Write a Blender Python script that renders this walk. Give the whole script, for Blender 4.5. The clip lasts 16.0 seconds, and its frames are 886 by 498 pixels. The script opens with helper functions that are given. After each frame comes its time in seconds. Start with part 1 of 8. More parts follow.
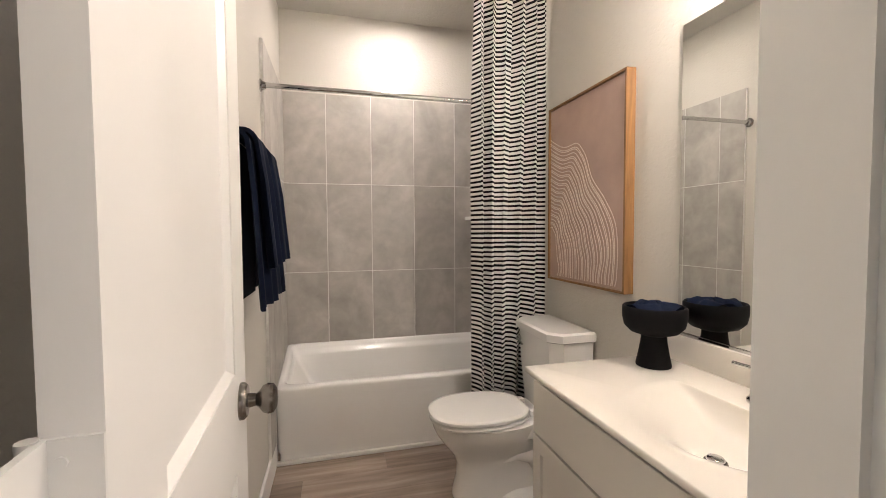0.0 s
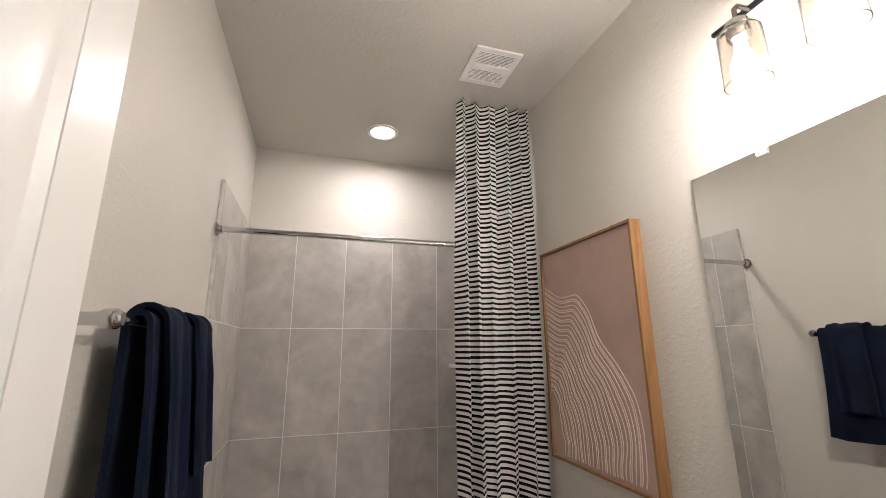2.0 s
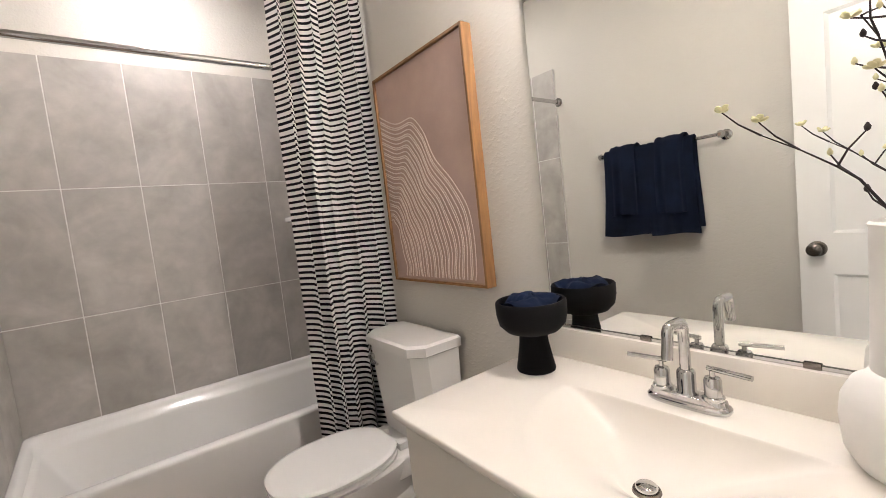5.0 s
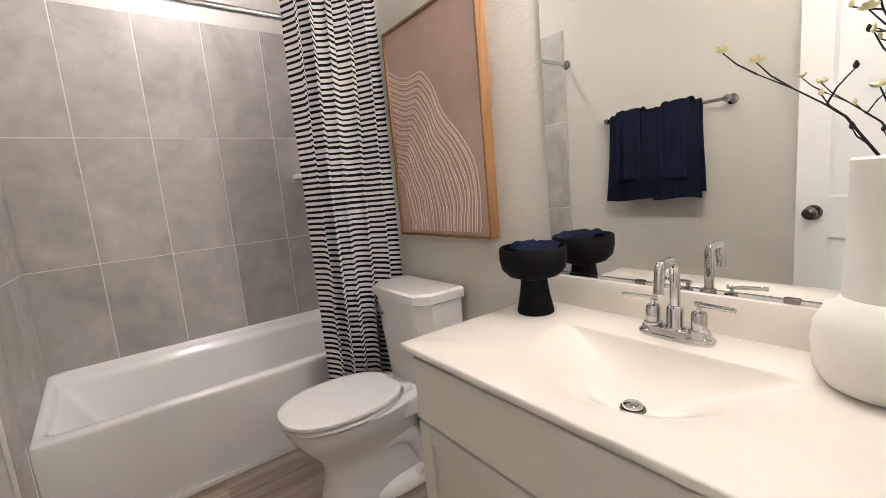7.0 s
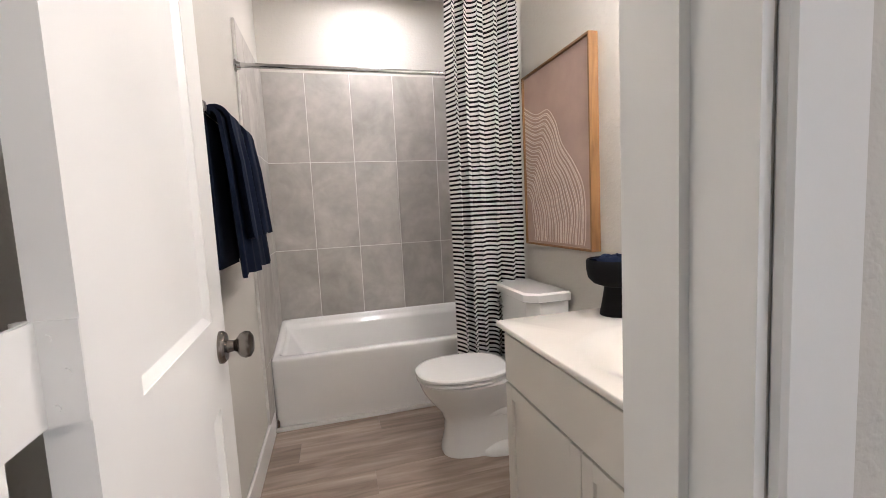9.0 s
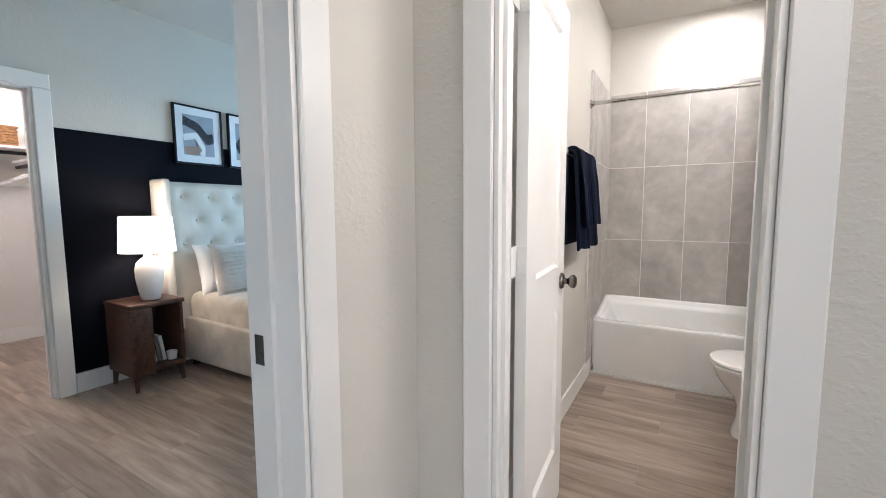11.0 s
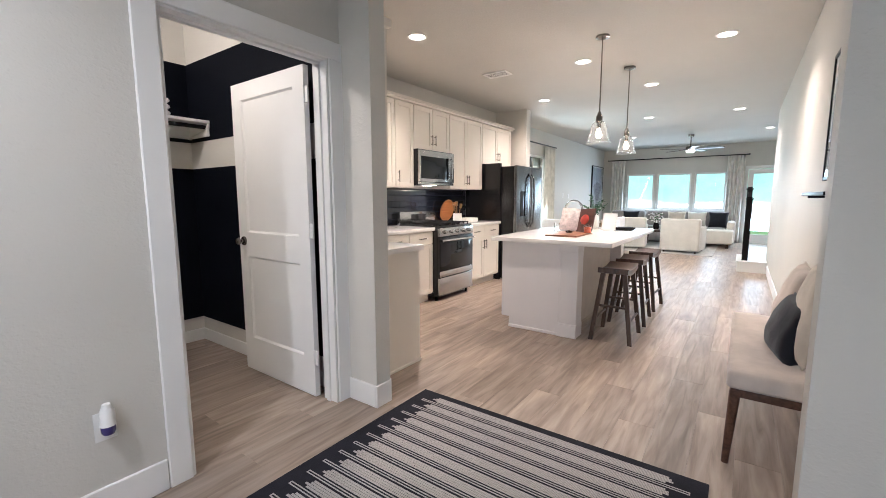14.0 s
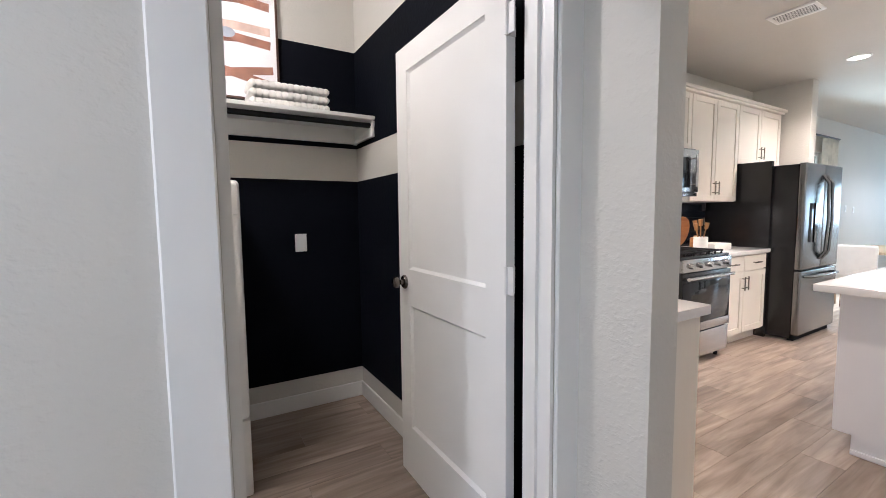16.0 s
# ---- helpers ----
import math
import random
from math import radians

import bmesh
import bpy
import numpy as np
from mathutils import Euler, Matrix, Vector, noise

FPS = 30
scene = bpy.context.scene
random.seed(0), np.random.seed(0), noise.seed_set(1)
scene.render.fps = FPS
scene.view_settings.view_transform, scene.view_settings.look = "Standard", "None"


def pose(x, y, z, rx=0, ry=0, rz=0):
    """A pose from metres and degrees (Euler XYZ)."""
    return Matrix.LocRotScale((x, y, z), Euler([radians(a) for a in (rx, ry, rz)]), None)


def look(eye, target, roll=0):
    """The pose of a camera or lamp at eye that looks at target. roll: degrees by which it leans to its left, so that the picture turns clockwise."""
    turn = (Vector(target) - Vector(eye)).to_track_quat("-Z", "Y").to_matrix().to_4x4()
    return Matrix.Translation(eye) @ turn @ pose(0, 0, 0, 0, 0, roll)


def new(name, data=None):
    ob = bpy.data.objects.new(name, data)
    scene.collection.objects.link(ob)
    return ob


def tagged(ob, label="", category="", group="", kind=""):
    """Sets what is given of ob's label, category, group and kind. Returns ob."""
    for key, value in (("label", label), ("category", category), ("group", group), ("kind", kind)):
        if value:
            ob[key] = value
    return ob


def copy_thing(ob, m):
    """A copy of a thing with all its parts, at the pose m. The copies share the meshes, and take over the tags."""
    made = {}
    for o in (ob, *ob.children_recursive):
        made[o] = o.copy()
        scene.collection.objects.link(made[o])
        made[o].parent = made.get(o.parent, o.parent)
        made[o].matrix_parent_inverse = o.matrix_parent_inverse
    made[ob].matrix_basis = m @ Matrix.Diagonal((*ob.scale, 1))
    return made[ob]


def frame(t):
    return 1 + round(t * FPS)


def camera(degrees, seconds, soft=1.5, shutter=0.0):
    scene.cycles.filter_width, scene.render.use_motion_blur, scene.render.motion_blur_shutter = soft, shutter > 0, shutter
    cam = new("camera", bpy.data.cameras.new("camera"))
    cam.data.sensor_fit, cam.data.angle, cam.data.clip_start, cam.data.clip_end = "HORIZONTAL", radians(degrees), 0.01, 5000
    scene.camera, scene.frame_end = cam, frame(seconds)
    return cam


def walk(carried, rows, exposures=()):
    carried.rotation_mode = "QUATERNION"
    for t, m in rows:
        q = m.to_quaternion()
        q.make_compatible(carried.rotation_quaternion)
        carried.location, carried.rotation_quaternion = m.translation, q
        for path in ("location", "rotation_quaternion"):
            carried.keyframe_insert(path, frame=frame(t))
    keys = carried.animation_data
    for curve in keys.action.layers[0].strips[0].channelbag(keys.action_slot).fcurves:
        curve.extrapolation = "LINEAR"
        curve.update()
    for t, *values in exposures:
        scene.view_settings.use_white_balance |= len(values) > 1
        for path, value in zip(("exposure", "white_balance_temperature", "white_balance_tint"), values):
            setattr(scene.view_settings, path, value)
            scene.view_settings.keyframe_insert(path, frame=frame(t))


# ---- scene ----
cam = camera(93.7, 16.0, 0.9)
PATH = [
    (0, (0.34, 0.025, 1.27), (0.84, 1.96, 1.184), -0.3),
    (0.5, (0.334, 0.15, 1.314), (0.842, 2.084, 1.344), -1.0),
    (1, (0.369, 0.217, 1.369), (0.888, 2.138, 1.571), -1.0),
    (1.5, (0.399, 0.276, 1.435), (0.951, 2.165, 1.786), -0.8),
    (2, (0.431, 0.306, 1.476), (0.995, 2.168, 1.939), -0.5),
    (2.5, (0.438, 0.319, 1.502), (1.062, 2.158, 1.98), -0.8),
    (3, (0.452, 0.333, 1.473), (1.173, 2.156, 1.868), -1.4),
    (3.5, (0.483, 0.358, 1.416), (1.327, 2.151, 1.685), -2.6),
    (4, (0.507, 0.402, 1.358), (1.479, 2.146, 1.472), -4.2),
    (4.5, (0.514, 0.404, 1.303), (1.606, 2.079, 1.256), -5.5),
    (5, (0.486, 0.396, 1.276), (1.689, 1.986, 1.122), -6.4),
    (7.5, (0.413, 0.33, 1.203), (1.575, 1.93, 0.903), -4.9),
    (8, (0.398, 0.216, 1.204), (1.397, 1.93, 0.951), -4.3),
    (10.5, (0.515, -0.63, 1.247), (-0.021, 1.29, 1.091), -1.0),
    (11, (0.598, -0.853, 1.253), (-0.405, 0.867, 1.066), -0.3),
    (11.5, (0.711, -1.007, 1.253), (-0.755, 0.339, 1.05), 0.1),
    (12, (0.8, -1.17, 1.26), (-1.008, -0.343, 1.038), 0.4),
    (12.5, (0.815, -1.365, 1.264), (-1.161, -1.178, 1.021), 0.2),
    (13, (0.836, -1.52, 1.258), (-1.115, -1.878, 1.003), 0.2),
    (13.5, (0.876, -1.685, 1.258), (-0.931, -2.504, 1.001), -0.0),
    (14, (0.807, -1.847, 1.267), (-0.805, -3.005, 1.022), -0.1),
    (14.5, (0.623, -2.04, 1.273), (-0.82, -3.406, 1.045), -0.0),
    (15, (0.438, -2.34, 1.267), (-0.868, -3.84, 1.064), 0.1),
    (15.5, (0.242, -2.659, 1.281), (-0.931, -4.27, 1.109), -0.1),
    (16, (0.08, -2.949, 1.277), (-0.94, -4.662, 1.116), -0.6),
]
EXPOSURES = [(0, 0.6, 6550, 16), (1.5, 0.3, 6250, 16), (2.5, 0.25, 6150, 16), (3.5, 0.5, 6150, 16), (4.5, 0.68, 6050, 16), (5, 0.66, 6100, 16), (8, 0.7, 6000, 16), (10.5, 0.8, 5800, 14), (11.5, 1.1, 5800, 13), (12, 0.95, 5800, 13), (12.5, 1.0, 5500, 12), (13, 1.0, 5450, 12), (13.5, 0.95, 5450, 12), (14, 0.68, 5650, 13), (14.5, 0.62, 5650, 13), (15, 0.6, 5650, 13), (16, 0.72, 5450, 13)]
walk(cam, [(t, look(eye, target, roll)) for t, eye, target, roll in PATH], EXPOSURES)

# ---- world and light ----
world = bpy.data.worlds.new("world")
scene.world = world
world.use_nodes = True
_wn = world.node_tree.nodes
_sky = _wn.new("ShaderNodeTexSky")
_sky.sky_type = "NISHITA"
_sky.sun_disc = False
_sky.sun_elevation, _sky.sun_rotation = radians(48), radians(200)
world.node_tree.links.new(_sky.outputs[0], _wn["Background"].inputs[0])
_wn["Background"].inputs[1].default_value = 0.12


def lamp(name, kind, m, energy, color, size=0.1, size_y=None, spot=None):
    d = bpy.data.lights.new(name, kind)
    d.energy, d.color = energy, color
    if kind == "AREA":
        d.size = size
        if size_y:
            d.shape, d.size_y = "RECTANGLE", size_y
    elif kind == "SUN":
        d.angle = size
    else:
        d.shadow_soft_size = size
    if spot:
        d.spot_size, d.spot_blend = radians(spot), 1.0
    ob = new(name, d)
    ob.matrix_world = m
    return ob


WARM, SOFT, DAY = (1.0, 0.80, 0.62), (1.0, 0.87, 0.74), (0.72, 0.90, 1.0)
lamp("sun", "SUN", look((2, -16, 22), (0, 0, 0)), 3.5, (1, 0.95, 0.88), radians(0.5))
# daylight entering at the window openings
lamp("window_light_living", "AREA", look((-13.30, -3.58, 1.45), (-8, -3.4, -0.6)), 45, DAY, 2.6, 1.0)
lamp("window_light_door", "AREA", look((-13.30, -1.35, 1.1), (-8, -1.8, -0.6)), 22, DAY, 0.6, 1.6)
lamp("window_light_dining", "AREA", look((-7.6, -5.50, 1.3), (-7.2, -2.0, 0.2)), 50, (0.80, 0.96, 0.95), 1.5, 2.0)
lamp("window_light_bedroom", "AREA", look((-1.6, 3.50, 1.45), (-1.9, 0.0, 0.5)), 36, (0.52, 0.80, 1.0), 1.8, 1.4)
lamp("window_light_entry", "AREA", look((2.36, -1.85, 1.3), (-1.0, -2.6, 1.0)), 10, (0.78, 0.88, 1.0), 1.0, 1.9)
# ceiling downlights, fixtures, and added fill lamps
CANS = [(-2.33, -4.39), (-3.94, -3.37), (-5.39, -2.93), (-5.43, -4.42), (-7.9, -3.38),
        (-7.94, -2.0), (-3.93, -2.07), (-10.54, -4.18), (-10.63, -1.49)]
for _x, _y in CANS:
    lamp("downlight_lamp", "SPOT", look((_x, _y, 2.70), (_x, _y, 0)), 98, (1.0, 0.81, 0.64), 0.06, spot=140)
lamp("hall_downlight_lamp", "SPOT", look((1.0, -0.15, 2.70), (1.0, -0.15, 0)), 32, SOFT, 0.06, spot=165)
lamp("bath_downlight_lamp", "AREA", look((0.747, 2.575, 2.715), (0.747, 2.575, 0)), 8.0, (1.0, 0.92, 0.85), 0.14)
for _i in range(3):
    lamp("vanity_bulb_lamp", "POINT", pose(1.368, 0.923 - 0.18 * _i, 2.12), 7.3, (1.0, 0.93, 0.85), 0.035)
lamp("bedside_bulb_lamp", "POINT", pose(-2.74, 0.65, 1.10), 6, WARM, 0.05)
lamp("chest_bulb_lamp", "POINT", pose(-1.82, -1.10, 1.85), 5, WARM, 0.05)
# unseen point light added to brighten the closet, no fixture modelled
lamp("closet_fill_lamp", "POINT", pose(-4.0, -0.1, 2.6), 36, (1.0, 0.88, 0.82), 0.10)
# unseen point light added to lift the laundry room
lamp("laundry_fill_lamp", "POINT", pose(0.45, -4.7, 2.6), 36, SOFT, 0.10)
for _x in (-3.319, -4.452):
    lamp("pendant_bulb_lamp", "POINT", pose(_x, -3.0, 1.86), 5, WARM, 0.03)
lamp("hood_lamp", "AREA", look((-3.65, -5.25, 1.37), (-3.65, -5.25, 0)), 4, WARM, 0.2)
# added fill without a fixture, brightens the foyer walls
lamp("foyer_fill_lamp", "SPOT", look((1.4, -3.1, 2.70), (1.4, -3.1, 0)), 105, (1.0, 0.95, 0.90), 0.06, spot=170)


# ---- materials ----
class Mat:
    """Small wrapper to lay out a node material."""

    def __init__(self, name, color, rough=0.5, metal=0.0, spec=0.5):
        self.m = bpy.data.materials.new(name)
        self.m.use_nodes = True
        self.t = self.m.node_tree
        self.b = self.t.nodes["Principled BSDF"]
        self.set("Base Color", (*color, 1))
        self.set("Roughness", rough)
        self.set("Metallic", metal)
        self.set("Specular IOR Level", spec)
        self.color = color
        self.n = self.t.nodes.new
        self.bumped = None

    def set(self, key, value):
        self.b.inputs[key].default_value = value
        return self

    def link(self, a, b):
        self.t.links.new(a, b)

    def coords(self, scale=(1, 1, 1), rot=(0, 0, 0), space="Object"):
        c, mp = self.n("ShaderNodeTexCoord"), self.n("ShaderNodeMapping")
        mp.inputs["Scale"].default_value = scale
        mp.inputs["Rotation"].default_value = rot
        self.link(c.outputs[space], mp.inputs[0])
        return mp.outputs[0]

    def noise(self, scale, detail=4, stretch=(1, 1, 1), rough=0.55, distort=0.0):
        t = self.n("ShaderNodeTexNoise")
        t.inputs["Scale"].default_value, t.inputs["Detail"].default_value = scale, detail
        t.inputs["Roughness"].default_value, t.inputs["Distortion"].default_value = rough, distort
        self.link(self.coords(stretch), t.inputs[0])
        return t.outputs["Fac"]

    def ramp(self, fac, stops):
        r = self.n("ShaderNodeValToRGB")
        e = r.color_ramp.elements
        while len(e) < len(stops):
            e.new(0.5)
        for k, (p, c) in zip(e, stops):
            k.position, k.color = p, (*c, 1)
        self.link(fac, r.inputs[0])
        return r.outputs[0]

    def vary(self, fac, amount=0.1, tint=None):
        """Base colour runs between darker and lighter by the factor."""
        lo = tuple(c * (1 - amount) for c in (tint or self.color))
        hi = tuple(min(1, c * (1 + amount)) for c in self.color)
        self.link(self.ramp(fac, [(0.3, lo), (0.7, hi)]), self.b.inputs["Base Color"])
        return self

    def bump(self, fac, strength=0.2, distance=0.002):
        b = self.n("ShaderNodeBump")
        b.inputs["Strength"].default_value, b.inputs["Distance"].default_value = strength, distance
        self.link(fac, b.inputs["Height"])
        if self.bumped:
            self.link(self.bumped, b.inputs["Normal"])
        self.bumped = b.outputs[0]
        self.link(self.bumped, self.b.inputs["Normal"])
        return self

    def rough(self, fac, lo, hi):
        r = self.n("ShaderNodeMapRange")
        r.inputs["To Min"].default_value, r.inputs["To Max"].default_value = lo, hi
        self.link(fac, r.inputs[0])
        self.link(r.outputs[0], self.b.inputs["Roughness"])
        return self

    def emit(self, color, strength):
        self.set("Emission Color", (*color, 1))
        return self.set("Emission Strength", strength)


def paint(name, color, rough=0.6, peel=0.24, spec=0.35):
    """Rolled wall paint over a sprayed and knocked-down texture."""
    k = Mat(name, color, rough, 0, spec)
    k.vary(k.noise(1.3, 3), 0.025)
    k.bump(k.noise(110, 2), peel, 0.0025)
    k.bump(k.noise(42, 3, (1, 1, 1.6)), peel * 0.9, 0.0035)
    k.bump(k.ramp(k.noise(48, 2, (1, 1, 1.4), 0.5), [(0.50, (0, 0, 0)), (0.72, (1, 1, 1))]), peel, 0.0030)
    return k.m


M_WALL = paint("greige_wall_paint", (0.60, 0.575, 0.52))
M_ROUGHWALL = paint("heavy_knockdown_wall_paint", (0.60, 0.575, 0.52), 0.6, 0.60)
M_CEIL = paint("ceiling_paint", (0.52, 0.50, 0.455), 0.75, 0.3)
M_NAVY = paint("navy_wall_paint", (0.002, 0.0028, 0.006), 0.7, 0.2, 0.10)
M_WHITEWALL = paint("closet_wall_paint", (0.74, 0.71, 0.67), 0.65, 0.3)


def gloss_white(name, color, rough, grain=220):
    k = Mat(name, color, rough, 0, 0.5)
    k.vary(k.noise(2.2, 3), 0.02)
    k.bump(k.noise(grain, 2), 0.06, 0.001)
    return k.m


M_TRIM = gloss_white("semi_gloss_trim_paint", (0.78, 0.77, 0.74), 0.32)
M_DOOR = gloss_white("semi_gloss_door_paint", (0.80, 0.79, 0.76), 0.30)
M_CAB = gloss_white("cabinet_paint", (0.76, 0.71, 0.63), 0.40)
M_VANITY = gloss_white("vanity_paint", (0.70, 0.665, 0.60), 0.42)
M_ISLAND = gloss_white("island_paint", (0.76, 0.74, 0.74), 0.42)


def porcelain(name, color, rough=0.08):
    k = Mat(name, color, rough, 0, 0.6)
    k.vary(k.noise(3, 2), 0.015)
    k.rough(k.noise(6, 3), rough, rough + 0.07)
    k.b.inputs["Coat Weight"].default_value = 0.4
    return k.m


M_PORC = porcelain("porcelain", (0.80, 0.79, 0.76))
M_TUB = porcelain("tub_acrylic", (0.80, 0.795, 0.77), 0.14)
M_MARBLE = porcelain("cultured_marble", (0.80, 0.76, 0.69), 0.22)
M_QUARTZ = porcelain("white_quartz", (0.78, 0.76, 0.73), 0.16)


def metal(name, color, rough, brushed=None):
    k = Mat(name, color, rough, 1.0)
    k.rough(k.noise(9, 2), rough * 0.92, rough * 1.1)
    if brushed:
        k.bump(k.noise(60, 3, brushed), 0.12, 0.0006)
    return k.m


M_CHROME = metal("chrome", (0.58, 0.575, 0.57), 0.05)
M_NICKEL = metal("satin_nickel", (0.22, 0.198, 0.175), 0.26)
_k = Mat("stainless_steel", (0.22, 0.218, 0.216), 0.24, 1.0)
_k.vary(_k.noise(2, 3, (1, 1, 0.4)), 0.06)
M_STEEL = _k.m
_k = Mat("bright_stainless_steel", (0.55, 0.545, 0.54), 0.22, 1.0)
_k.vary(_k.noise(2, 3, (1, 1, 0.4)), 0.06)
M_BRIGHTSTEEL = _k.m
M_BLACKMETAL = metal("black_metal", (0.03, 0.03, 0.032), 0.4)

_k = Mat("mirror_glass", (0.88, 0.90, 0.88), 0.0, 1.0)
_k.rough(_k.noise(3, 2), 0.0, 0.006)
M_MIRROR = _k.m


def fabric(name, color, weave=420, amount=0.15, sheen=0.3, rough=0.95):
    k = Mat(name, color, rough, 0, 0.15)
    k.vary(k.noise(7, 5), amount)
    k.bump(k.noise(weave, 2), 0.5, 0.0015)
    k.bump(k.noise(26, 4), 0.35, 0.004)
    k.b.inputs["Sheen Weight"].default_value = sheen
    return k.m


M_TOWEL = fabric("navy_terry", (0.005, 0.009, 0.022), 300, 0.35, 0.0)
M_WHITETOWEL = fabric("white_terry", (0.78, 0.75, 0.71), 300)
M_LINEN = fabric("oatmeal_linen", (0.62, 0.55, 0.46), 500)
M_DUVET = fabric("white_cotton", (0.80, 0.80, 0.80), 700, 0.05)
M_CREAM = fabric("cream_upholstery", (0.66, 0.62, 0.55), 380, 0.05)
M_GREYFAB = fabric("grey_upholstery", (0.33, 0.31, 0.30), 380)
M_BEIGE = fabric("beige_bench_cloth", (0.56, 0.49, 0.43), 380)
M_BLACKFAB = fabric("black_cushion_cloth", (0.012, 0.013, 0.018), 380)
M_BLUEFAB = fabric("blue_cushion_cloth", (0.03, 0.06, 0.14), 380)
M_SHEER = fabric("sheer_curtain_cloth", (0.72, 0.69, 0.62), 380)


def wood(name, dark, light, stretch=(1, 14, 14), rough=0.42, scale=3.0, ring=6.0):
    k = Mat(name, light, rough, 0, 0.4)
    g = k.noise(scale, 6, stretch, 0.62, 0.6)
    k.link(k.ramp(g, [(0.28, dark), (0.5, tuple((a + b) / 2 for a, b in zip(dark, light))), (0.74, light)]), k.b.inputs["Base Color"])
    k.bump(k.noise(scale * ring, 4, stretch), 0.18, 0.0012)
    k.rough(g, rough * 0.85, rough * 1.2)
    return k.m


M_WALNUT = wood("walnut", (0.034, 0.016, 0.010), (0.120, 0.056, 0.034))
M_STOOL = wood("dark_stool_wood", (0.040, 0.024, 0.017), (0.115, 0.072, 0.052), (14, 14, 1))
M_OAK = wood("oak_frame", (0.17, 0.085, 0.032), (0.34, 0.175, 0.065), (14, 14, 1.2), 0.45)
M_PALEOAK = wood("pale_oak_frame", (0.20, 0.135, 0.08), (0.33, 0.235, 0.15), (14, 14, 1.2), 0.5)
M_BOARD = wood("cutting_board_wood", (0.16, 0.06, 0.03), (0.34, 0.14, 0.07))
M_GREYWOOD = gloss_white("grey_painted_wood", (0.17, 0.17, 0.175), 0.45, 160)


def plank_material():
    """Grey-brown vinyl planks: long streaks and a tone of its own for each board."""
    k = Mat("vinyl_plank", (0.36, 0.28, 0.22), 0.36, 0, 0.4)
    info = k.n("ShaderNodeObjectInfo")
    geo = k.n("ShaderNodeNewGeometry")
    add = k.n("ShaderNodeMath")
    add.operation = "ADD"
    k.link(info.outputs["Random"], add.inputs[0])
    k.link(geo.outputs["Random Per Island"], add.inputs[1])
    off = k.n("ShaderNodeVectorMath")
    off.operation = "SCALE"
    comb = k.n("ShaderNodeCombineXYZ")
    for i in range(3):
        k.link(add.outputs[0], comb.inputs[i])
    k.link(comb.outputs[0], off.inputs[0])
    off.inputs["Scale"].default_value = 37.0
    pos = k.n("ShaderNodeVectorMath")
    pos.operation = "ADD"
    k.link(geo.outputs["Position"], pos.inputs[0])
    k.link(off.outputs[0], pos.inputs[1])

    def tex(stretch, scale, detail, distort):
        mp, t = k.n("ShaderNodeMapping"), k.n("ShaderNodeTexNoise")
        mp.inputs["Scale"].default_value = stretch
        t.inputs["Scale"].default_value, t.inputs["Detail"].default_value, t.inputs["Distortion"].default_value = scale, detail, distort
        k.link(pos.outputs[0], mp.inputs[0])
        k.link(mp.outputs[0], t.inputs[0])
        return t.outputs["Fac"]

    fine, broad = tex((1.0, 11, 11), 2.0, 5, 0.8), tex((0.7, 4.5, 4.5), 1.5, 4, 1.6)
    c1 = k.ramp(fine, [(0.25, (0.225, 0.176, 0.138)), (0.5, (0.36, 0.29, 0.236)), (0.78, (0.47, 0.395, 0.328))])
    c2 = k.ramp(broad, [(0.3, (0.66, 0.64, 0.62)), (0.7, (1.10, 1.09, 1.08))])
    mul = k.n("ShaderNodeMix")
    mul.data_type, mul.blend_type = "RGBA", "MULTIPLY"
    mul.inputs["Factor"].default_value = 1.0
    k.link(c1, mul.inputs["A"])
    k.link(c2, mul.inputs["B"])
    frac = k.n("ShaderNodeMath")
    frac.operation = "FRACT"
    k.link(add.outputs[0], frac.inputs[0])
    tone = k.ramp(frac.outputs[0], [(0.0, (0.82, 0.81, 0.80)), (1.0, (1.14, 1.13, 1.12))])
    mul2 = k.n("ShaderNodeMix")
    mul2.data_type, mul2.blend_type = "RGBA", "MULTIPLY"
    mul2.inputs["Factor"].default_value = 1.0
    k.link(mul.outputs["Result"], mul2.inputs["A"])
    k.link(tone, mul2.inputs["B"])
    k.link(mul2.outputs["Result"], k.b.inputs["Base Color"])
    k.bump(fine, 0.15, 0.0008)
    k.rough(broad, 0.30, 0.46)
    return k.m


M_PLANK = plank_material()


